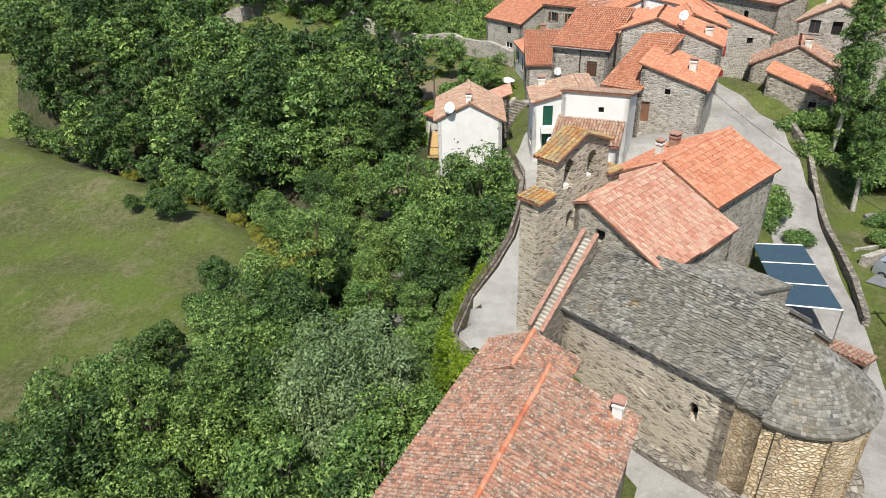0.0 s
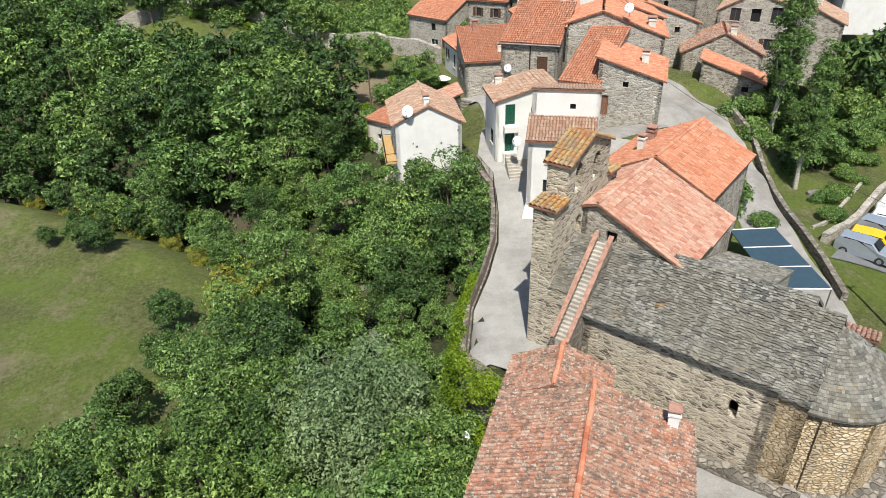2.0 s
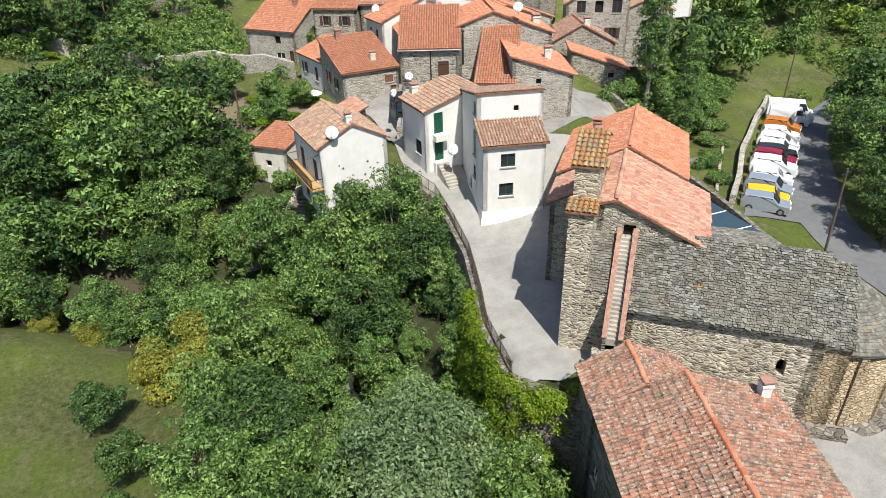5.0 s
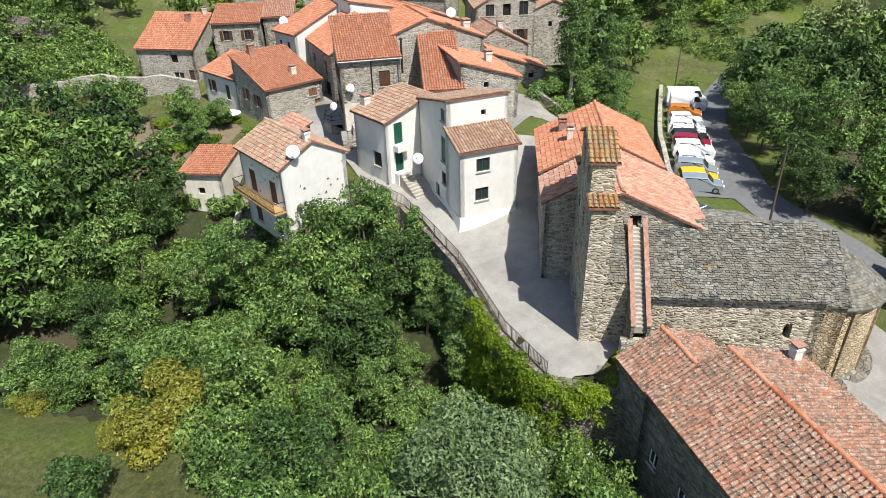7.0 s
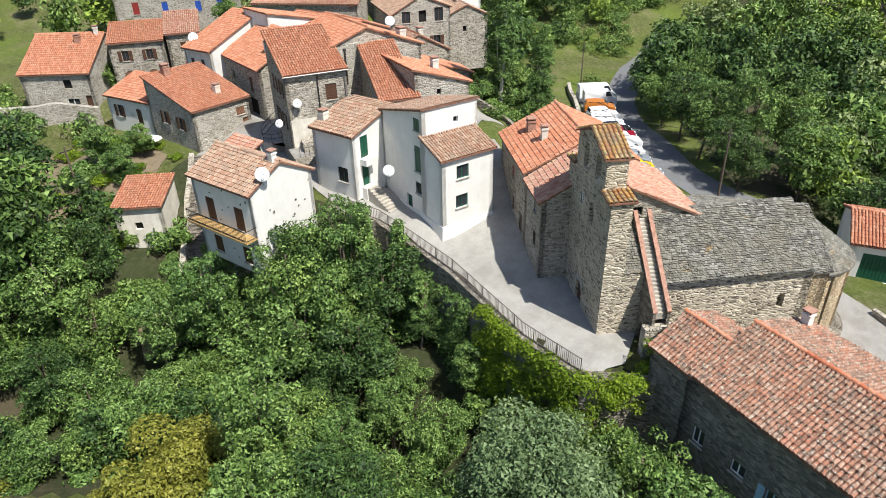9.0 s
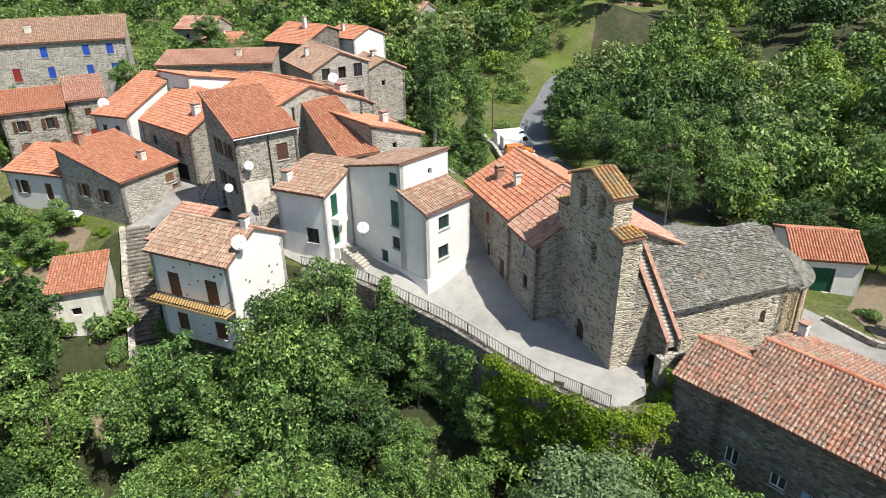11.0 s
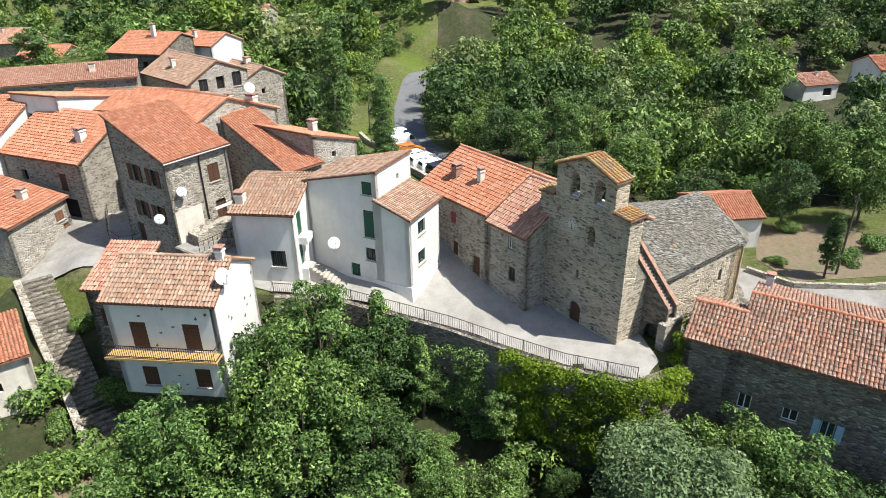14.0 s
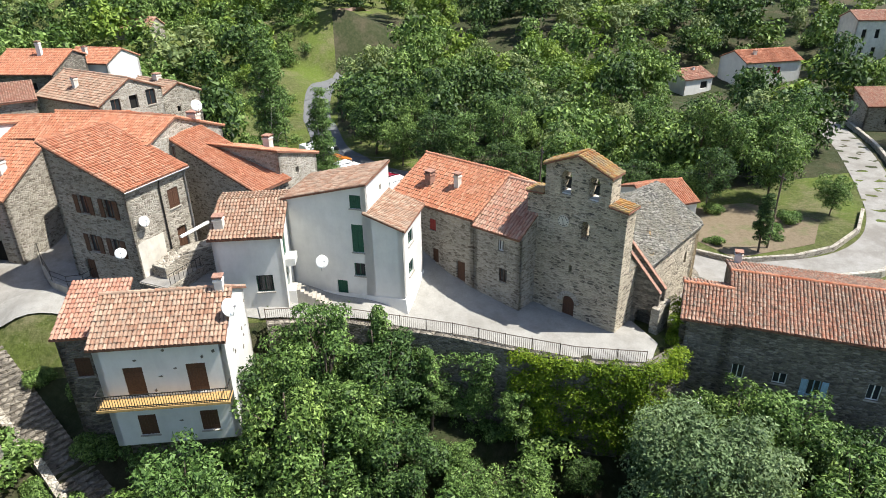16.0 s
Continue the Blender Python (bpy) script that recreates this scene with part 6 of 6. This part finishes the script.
def tree(name, label, seed, h, r, trunk_h, count, size, leaf, bark=None, tall=1.0, clumps=40, group="valley trees", tip=0.0):
    """One tree with its trunk, limbs and leafy crown, standing at the origin."""
    rng = np.random.default_rng(seed)
    t = thing(name, 0, 0, 0, label, "tree", group)
    ch = (h - trunk_h) / 2
    cz = trunk_h + ch
    d = rng.normal(size=(clumps, 3))
    d /= np.linalg.norm(d, axis=1, keepdims=True)
    q = rng.uniform(0.25, 1.0, (clumps, 1)) ** 0.6
    c = d * q * np.array([r * 0.8, r * 0.8, ch * 0.85])
    if tip:
        c[:, :2] *= (1 - tip * np.clip((c[:, 2:3] / ch + 1) / 2, 0, 1))
    c[:, 2] += cz
    rad = r * rng.uniform(0.13, 0.33, clumps)
    g = Geo()
    lean = rng.normal(0, 0.04 * h, 2)
    g.tube([(0, 0, -1.5), (0, 0, 0), (lean[0] * 0.5, lean[1] * 0.5, cz * 0.6), (lean[0], lean[1], cz + ch * 0.5)], 0.035 * h * 0.6, 7, 0.05)
    for k in range(min(clumps, 14)):
        a = Vector((lean[0] * 0.5, lean[1] * 0.5, cz * 0.6)) * rng.uniform(0.6, 1.3)
        e = Vector(c[k])
        g.tube([a, (a + e) / 2 + Vector(rng.normal(0, 0.2, 3)), e], 0.012 * h * 0.6, 5, 0.02)
    g.obj("trunk", bark or BARK, t, "", True)
    v, f = leaves(rng, c, rad, count, size)
    mesh_ob("crown", v, f, leaf, t)
    return t


def place(t, spots, rng, lift=0.0):
    """Copies of a tree at spots (x, y, scale); the first stands for the original."""
    for k, (x, y, s) in enumerate(spots):
        m = Matrix.Translation(Vector((x, y, ground_z(x, y) + lift)) * K) @ Matrix.Rotation(rng.uniform(0, 6.28), 4, "Z")
        if k == 0:
            t.matrix_basis = m
            t.scale = (s, s, s)
        else:
            c = copy_thing(t, m)
            c.scale = (s * rng.uniform(0.9, 1.1), s * rng.uniform(0.9, 1.1), s * rng.uniform(0.92, 1.1))


trng = np.random.default_rng(11)
def near(line, x, y):
    return float(line_dist(line, np.array([x]), np.array([y]))[0][0])


STEPS = [(12, 90), (7.8, 86), (3.5, 82), (-1.5, 77)]
ROAD_E = [(36, 24), (40, 36), (43, 42), (55.4, 51.6), (63, 56.8), (70, 60.5), (78, 62.5), (97, 65.3), (108, 65.5), (117, 63.5), (130, 56), (142, 46)]
ROAD_S = [(26, 28), (21, 20.5), (17.8, 13), (18.6, 5), (22.3, -2), (29, -8), (38, -13.5), (54, -21.5), (72, -29)]
close, back = [], []
for i in range(6000):
    x, y = trng.uniform(-110, 12), trng.uniform(14, 150)
    d = near(RIVER, x, y)
    e, sd = line_dist(EDGE, np.array([x]), np.array([y]))
    sd = float(e[0] * sd[0])
    if any(inside(FIELD, x - 3.4 * q, y - 2.0 * w) for q, w in ((1, 0), (0, 1), (0.7, -0.7), (0, 0))) or inside(MEADOW, x, y) or sd < 1.6 or near(STEPS, x, y) < 3.4 or (x > -4 and y > 66):
        continue
    if d < 1.9 or (math.hypot(x + 5.5, y - 61) < 3.6) or math.hypot(x + 7.6, y - 36.5) < 5.0 or math.hypot(x + 16, y - 61.5) < 6.5 or math.hypot(x - (-5.2), y - (77.2)) < 4.5:
        continue
    far = y > 84 or x < -32
    gap = 3.9 if far else 3.3
    lst = back if far else close
    if all(math.hypot(x - a, y - b) > gap for a, b, _ in lst):
        s = trng.uniform(0.7, 1.12)
        if sd < 6:
            s *= 0.62
        elif y < 70 and x > -10:
            s *= 0.8
        lst.append((x, y, s))
close = close[:88]
back = back[:150]
near_kinds = [tree("ash_tree", "leafy green ash tree on the river bank", 21, 10.5, 4.0, 1.2, 8000, 0.135, LEAF, clumps=58), tree("ash_tree", "tall leafy green tree above the river", 22, 11.5, 3.5, 2, 8000, 0.13, LEAF, clumps=58), tree("alder_tree", "dark green alder by the river", 23, 10, 3.8, 1.2, 8000, 0.13, LEAF_DARK, clumps=58), tree("elder_tree", "bushy bright green tree on the bank", 24, 8, 3.8, 0.8, 7500, 0.13, LEAF, clumps=54)]
for (ax, ay), (bx, by) in zip(RIVER[1:4], RIVER[2:5]):
    ln = math.hypot(bx - ax, by - ay)
    for k in range(int(ln / 3.4)):
        t = (k + trng.uniform(0.1, 0.9)) * 3.4 / ln
        q = 3.2 + trng.uniform(-0.6, 0.8)
        x, y = ax + (bx - ax) * t + (by - ay) / ln * q, ay + (by - ay) * t - (bx - ax) / ln * q
        if math.hypot(x + 6, y - 61) > 5:
            back.append((x, y, trng.uniform(0.42, 0.6)))
close += [(4.6, 57.0, 1.0), (1.6, 60.2, 1.1), (-1.5, 62.6, 1.1), (4.6, 62.0, 1.05), (-0.6, 57.0, 1.0), (-3.2, 67.0, 1.05), (0.6, 64.6, 1.15), (5.6, 64.8, 0.85), (2.8, 65.6, 1.0)]
close += [(38, 3, 1.35), (45, -3, 1.2), (46, 9, 1.25), (36, 13, 0.9), (31, -1, 0.7), (53, -10, 1.1)]
close += [(50, 42.2, 1.0), (56, 46.4, 1.1), (62, 50.6, 1.1), (69, 54.5, 1.1), (77, 56.8, 1.0), (46, 38.5, 0.85)]
close += [(2.4, 63.6, 0.62), (5.2, 61.5, 0.55), (-1.8, 65.2, 0.62), (-3.5, 69, 0.5)]
close += [(*NH.at(q, -w, 0)[:2], z) for q, w, z in ((2, 4.0, 0.85), (5.5, 4.4, 1.0), (9, 4.2, 1.0), (12.5, 4.6, 1.0), (7, 8, 1.1), (3.5, 8, 1.05), (12, 9, 1.1), (16, 5, 1.0), (-1, 5, 0.7))]
close += [(45, 30, 1.0), (50, 37, 1.1), (41, 22, 0.95), (47, 15, 1.05), (53, 26, 1.1), (44, 6, 1.0), (51, -3, 1.1), (40, 14, 0.8), (57, 33, 1.1), (58, 12, 1.1), (43, 36, 0.8), (60, 42, 1.0), (66, 48, 1.0)]
for k, t in enumerate(near_kinds):
    place(t, close[k::4], trng)
far_kinds = [tree("bank_tree", "dense green tree in the river wood", 25, 12, 4.4, 1, 2800, 0.27, LEAF, clumps=44), tree("bank_tree", "dark dense tree in the river wood", 26, 12.5, 4.2, 1, 2800, 0.27, LEAF_DARK, clumps=44)]
for k, t in enumerate(far_kinds):
    place(t, back[k::2], trng)
place(tree("willow_tree", "pale silver-green willow below the terrace", 31, 13, 4.8, 2, 30000, 0.105, LEAF_WILLOW, clumps=100), [(-7.4, 36.6, 1.24)], trng)
place(tree("field_tree", "small round tree standing in the meadow", 32, 5.0, 2.6, 0.8, 7000, 0.105, LEAF_DARK, clumps=46, group="meadow trees"), [(-37, 77.4, 1.0), (-24.2, 59, 1.0), (-23, 51, 0.95), (-25, 44.6, 1.15), (-34.5, 75.5, 0.9), (-42, 80, 0.6)], trng)
place(tree("big_tree", "big leafy tree at the meadow's edge", 34, 8.5, 4.6, 1, 11000, 0.125, LEAF_DARK, clumps=66, group="meadow trees"), [(-24, 36, 1.0), (-28.5, 32, 0.95), (-14.5, 47, 1.0), (-16.5, 38, 0.95), (-12.5, 31, 1.0)], trng)
place(tree("young_tree", "slender young tree at the terrace edge", 35, 9.5, 1.6, 2, 5000, 0.10, LEAF, clumps=40, tip=0.6), [(6.6, 57.4, 1.2), (4.3, 53.6, 0.95), (2.0, 64, 1.1)], trng)
place(tree("poplar_tree", "tall narrow poplar with pale trunk", 33, 21, 3.0, 2.5, 24000, 0.11, LEAF, BARK_PALE, clumps=200, group="poplars", tip=0.7), [(44.2, 68.1, 1.1), (44.4, 62.0, 0.84)], trng)
place(tree("cypress_tree", "dark slim cypress in the garden", 36, 8, 1.5, 0.3, 12000, 0.09, LEAF_DARK, clumps=90, tip=0.65, group="cypresses"), [(23.2, 13.6, 1.0)], trng)
place(tree("garden_tree", "leafy garden tree behind the houses", 37, 6.5, 3.0, 1, 6000, 0.14, LEAF, clumps=44, group="garden trees"),
      [(5, 100, 0.8), (8.5, 97, 0.7), (2, 111, 1.1), (4.5, 95, 0.7), (49, 71, 1.0), (53, 73, 1.0), (56, 69, 0.8), (60, 74, 1.1), (51, 66, 0.8), (45, 70, 1.0), (32, 132, 1.0), (40, 128, 1.0), (27, 119, 0.9), (64, 80, 1.1), (70, 84, 1.2), (58, 112, 1.0), (52, 118, 1.0), (82, 116, 1.2), (44, 121, 1), (88, 125, 1.2), (66, 122, 1), (20, 118, 0.8)], trng)


def shrub(name, label, spots, leaf, r, h, count, size, seed, category="shrub", group="shrubs"):
    """Low bushes built as leafy clumps."""
    rng = np.random.default_rng(seed)
    t = thing(name, 0, 0, 0, label, category, group)
    n = 14
    c = np.stack([rng.uniform(-r, r, n) * 0.7, rng.uniform(-r, r, n) * 0.7, rng.uniform(0.1, 0.7, n) * h], 1)
    v, f = leaves(rng, c, rng.uniform(0.3, 0.5, n) * r, count, size)
    mesh_ob("foliage", v, f, leaf, t)
    g = Geo()
    for k in range(7):
        g.tube([(0, 0, -0.3), tuple(c[k] * 0.5), tuple(c[k])], 0.04, 4, 0.015)
    g.obj("stem", BARK, t)
    place(t, spots, trng)


shrub("slope_bush", "leafy bush on the slope below the white house", [(1.5, 65.3, 1.0), (4.2, 64.2, 1.0), (-1.2, 66.8, 1.1), (6.3, 63.2, 0.9), (-2.4, 70, 1.0), (-2.8, 73, 1.0), (-2.5, 75.6, 0.9), (8.0, 80.5, 0.8), (3.3, 78.4, 0.9), (-0.5, 81.5, 0.7), (5.5, 90, 0.9), (9, 84.2, 0.7), (-4, 80, 1.1), (-1.5, 68, 1.4), (-1.9, 71.5, 1.4), (-1.6, 74.5, 1.4), (0.5, 66, 1.4), (3, 65.8, 1.4), (6, 65.2, 1.4), (4.6, 66.2, 1.3)], LEAF, 2.0, 2.0, 3600, 0.11, 45)
shrub("reed_clump", "yellow-green clump of tall reeds", [(-17.4, 61.8, 1.45), (-13.4, 60.6, 1.15), (-19.5, 64, 0.7), (-24, 75, 0.7), (-28, 79, 0.6), (-33, 84, 0.7), (-38, 88, 0.7), (-44, 93, 0.6), (-50, 97, 0.6)], LEAF_REED, 2.6, 3.8, 9000, 0.10, 41, "reeds", "reed clumps")
shrub("hedge_bush", "rounded green bush beside the lane", [(56, 69, 1.3), (59, 70.5, 1.4), (62, 72.5, 1.3), (65.5, 74.5, 1.5), (53.5, 67, 1.2), (50, 72, 1.5), (47.5, 74, 1.4), (69, 77, 1.5), (73, 78.5, 1.3), (57, 76, 1.5), (61, 79, 1.6), (66, 82, 1.5), (42, 66, 1.4), (47.5, 66, 1.5), (41, 70, 1.3), (50.5, 69, 1.3), (31.5, 54.5, 1.2), (33, 57, 1.0), (33, 52, 0.8), (10.8, 66.2, 0.5), (43.5, 55, 0.9), (48, 60, 0.9), (52, 62.5, 0.9), (57, 66, 0.9), (45, 58, 0.8), (27, 9, 0.8), (31, 5, 1.0), (36, 12, 0.8), (26, 17.5, 0.6)], LEAF, 1.9, 1.7, 3400, 0.11, 42)
shrub("garden_bush", "mixed flowering garden bush", [(9.5, 99, 0.7), (7, 103, 0.8), (11, 98, 0.6), (4, 92, 0.8), (1.5, 90, 0.8), (6.5, 92.5, 0.7), (10.5, 93.5, 0.5), (-1.5, 88, 0.7), (3, 97, 0.9), (-1, 100, 0.8), (-8, 110, 0.8), (0, 114, 0.7), (-20, 140, 0.9), (-30, 143, 0.9), (8, 109, 0.7), (-3, 94, 0.9), (0, 96.5, 1.0), (6, 95.5, 0.8), (2, 101, 0.8), (-4, 104, 1.0), (5, 107, 0.9), (10, 101, 0.9), (-9, 101, 1.1), (-11, 107, 1.0), (9.5, 104, 0.8), (3, 88.5, 0.9), (1, 93.5, 0.7)], LEAF_IVY, 1.7, 1.5, 2800, 0.11, 43)
bank = []
for i in range(900):
    x, y = trng.uniform(-32, 9), trng.uniform(20, 100)
    e, sd = line_dist(EDGE, np.array([x]), np.array([y]))
    if float(e[0] * sd[0]) > 0.9 and not inside(FIELD, x - 1.5, y) and near(RIVER, x, y) > 1.9 and near(STEPS, x, y) > 2.2 and not (x > -1.5 and 66 < y < 78) and len(bank) < 130:
        bank.append((x, y, trng.uniform(0.6, 1.3)))
shrub("undergrowth_bush", "low green undergrowth on the river bank", bank, LEAF, 2.0, 1.8, 2000, 0.15, 44, "shrub", "undergrowth")

# ivy on the terrace wall and the farmhouse corner
rng = np.random.default_rng(77)
iv = thing("ivy", 2, 41, -4, "bright yellow-green ivy hanging over the terrace wall", "ivy")
c, rad = [], []
for k in range(260):
    t = rng.uniform(0, 1) ** 1.3
    i = rng.uniform(2.3, 4.9)
    j = int(i)
    p = np.array(EDGE[j]) * (1 - i + j) + np.array(EDGE[j + 1]) * (i - j)
    d = np.array(EDGE[j + 1]) - np.array(EDGE[j])
    d = d / np.linalg.norm(d)
    off = 0.6 + 1.0 * t
    c.append((p[0] - d[1] * off, p[1] + d[0] * off, 0.25 - t * 7.5))
    rad.append(rng.uniform(0.45, 0.9))
for k in range(70):
    q = NH.at(rng.uniform(-0.4, 0.15), rng.uniform(0.0, 4.0), rng.uniform(-6, 2.2))
    c.append(tuple(q))
    rad.append(rng.uniform(0.4, 0.7))
v, f = leaves(rng, np.array(c), np.array(rad), 50000, 0.085)
mesh_ob("foliage", v, f, LEAF_IVY, iv)
iv2 = thing("ivy", 6, 52, -4, "dark green creeper on the stone retaining wall", "ivy")
c, rad = [], []
for k in range(170):
    t = rng.uniform(0, 1)
    i = rng.uniform(5.3, 8.6)
    j = int(i)
    p = np.array(EDGE[j]) * (1 - i + j) + np.array(EDGE[j + 1]) * (i - j)
    c.append((p[0] - 0.7 - t, p[1] + 0.25, -0.3 - t * 7))
    rad.append(rng.uniform(0.4, 0.9))
for k in range(90):
    q = BHF.at(rng.uniform(0, 8), rng.uniform(0.2, 0.6), rng.uniform(-7, -2.6))
    c.append(tuple(q))
    rad.append(rng.uniform(0.35, 0.7))
v, f = leaves(rng, np.array(c), np.array(rad), 34000, 0.09)
mesh_ob("foliage", v, f, LEAF, iv2)

# woods on the far slopes
wv, wf, base = [], [], 0
proto = []
for s in range(6):
    r2 = np.random.default_rng(60 + s)
    n = 26
    d = r2.normal(size=(n, 3))
    d /= np.linalg.norm(d, axis=1, keepdims=True)
    c = d * r2.uniform(0.3, 1, (n, 1)) * np.array([3.0, 3.0, 3.4]) + np.array([0, 0, 4.6])
    rad = r2.uniform(0.9, 1.8, n)
    proto.append((leaves(r2, c, rad, 1700, 0.26), leaves(r2, c, rad, 900, 0.36)))
N = 30000
xs = np.where(np.arange(N) % 3 > 0, trng.uniform(36, 190, N), trng.uniform(-130, 240, N))
ys = np.where(np.arange(N) % 3 > 0, trng.uniform(-90, 112, N), trng.uniform(-110, 250, N))
rd = np.minimum(line_dist(ROAD_E, xs, ys)[0], line_dist(ROAD_S, xs, ys)[0])
keep = (rd > 5.6) & ~((xs < 42) & (ys < 120) & (xs > -20)) & ~((xs < 80) & (ys > 42 + (xs - 44) * 0.55) & (ys < 75)) & ~((xs < 66) & (ys > 30) & (ys < 118)) & ~((xs > 64) & (xs < 88) & (ys > 92) & (ys < 148)) & ~((xs > 30) & (xs < 60) & (ys > 110) & (ys < 142)) & ~((xs > 98) & (xs < 118) & (ys > -72) & (ys < -12)) & ~((xs > 56) & (xs < 74) & (ys > -45) & (ys < -27))
for vx, vy in ((104, -22), (106, -40)):
    keep &= ~((line_dist([(76, vy + (vx - 76) * 0.56), (vx, vy)], xs, ys)[0] < 7))
keep &= ~((xs > 150) & (xs < 178) & (ys > 44) & (ys < 68)) & ~((np.abs(ys - 68) < 9) & (xs < 138) & (xs > 78))
keep &= ((xs > 42) & (ys < 62)) | ((xs > 78) & (ys < 100) & (rd > 9)) | (ys > 152) | ((xs > 66) & (ys > 74)) | ((ys > 128) & (xs > 14)) | ((xs > 95) & (ys > 60)) | ((xs < -96) & (ys > 100))
spots, cell = [], {}
for x, y in zip(xs[keep].tolist(), ys[keep].tolist()):
    if inside(MEADOW, x, y) or inside(FIELD, x, y):
        continue
    gap = 4.4 if x < 110 and -40 < y < 70 else 5.8
    kx, ky = int(x // 6), int(y // 6)
    if any(math.hypot(x - a, y - b) < gap for q in (-1, 0, 1) for w in (-1, 0, 1) for a, b in cell.get((kx + q, ky + w), ())):
        continue
    cell.setdefault((kx, ky), []).append((x, y))
    spots.append((x, y))
    if len(spots) >= 760:
        break
KINDS = [(LEAF, "dense green broadleaf woods on the far slopes"), (LEAF_DARK, "dark evergreen oak woods on the far slopes"), (LEAF_WILLOW, "grey-green willows among the far woods"), (LEAF_FRESH, "fresh yellow-green crowns among the far woods")]
kinds = []
for x, y in spots:
    q = math.sin(x * 0.09 + 1.3) + math.sin(y * 0.11 + x * 0.05) + trng.normal(0, 0.6)
    u = trng.random()
    kinds.append(1 if q > 0.75 or x > 165 else 2 if u < 0.16 else 3 if u < 0.42 else 0)
for kind, (leaf, lab) in enumerate(KINDS):
    wv, wf, base = [], [], 0
    for i, (x, y) in enumerate(spots):
        if kinds[i] != kind:
            continue
        v, f = proto[i % 6][0 if x < 112 and -45 < y < 72 else 1]
        s, a = trng.uniform(0.6, 1.5), trng.uniform(0, 6.28)
        rot = np.array([[math.cos(a), -math.sin(a), 0], [math.sin(a), math.cos(a), 0], [0, 0, 1]]).T
        wv.append(v @ rot * np.array([s, s, s * trng.uniform(0.85, 1.3)]) + np.array([x, y, ground_z(x, y) - 0.5]))
        wf.append(f + base)
        base += len(v)
    tagged(mesh_ob("woods", np.concatenate(wv), np.concatenate(wf), leaf), lab, "woods", kind="stuff")

# low scrub on the open slopes
sv, sf, base = [], [], 0
bush = []
for k in range(5):
    r2 = np.random.default_rng(80 + k)
    c = np.stack([r2.normal(0, 0.8, 9), r2.normal(0, 0.8, 9), r2.uniform(0.3, 1.5, 9)], 1)
    bush.append(leaves(r2, c, r2.uniform(0.5, 0.95, 9), 420, 0.15))
HOUSES = [o.location / K for o in scene.objects if o.get("category") == "house"]
for i in range(2600):
    x, y = (trng.uniform(44, 150), trng.uniform(64, 165)) if i % 3 else (trng.uniform(-40, 12), trng.uniform(104, 170))
    if near(ROAD_E, x, y) < 5 or any(math.hypot(x - h.x, y - h.y) < 9 for h in HOUSES) or inside(MEADOW, x, y):
        continue
    if math.sin(x * 0.19 + 1) + math.sin(y * 0.23 + x * 0.07) < -0.5 or (x < 80 and y < 84):
        continue
    v, f = bush[i % 5]
    q = trng.uniform(0.5, 1.7)
    sv.append(v * q + np.array([x, y, ground_z(x, y) - 0.2]))
    sf.append(np.array(f) + base)
    base += len(v)
ob = mesh_ob("scrub", np.concatenate(sv), np.concatenate(sf), LEAF)
tagged(ob, "low green scrub and bushes on the open slopes", "scrub", kind="stuff")
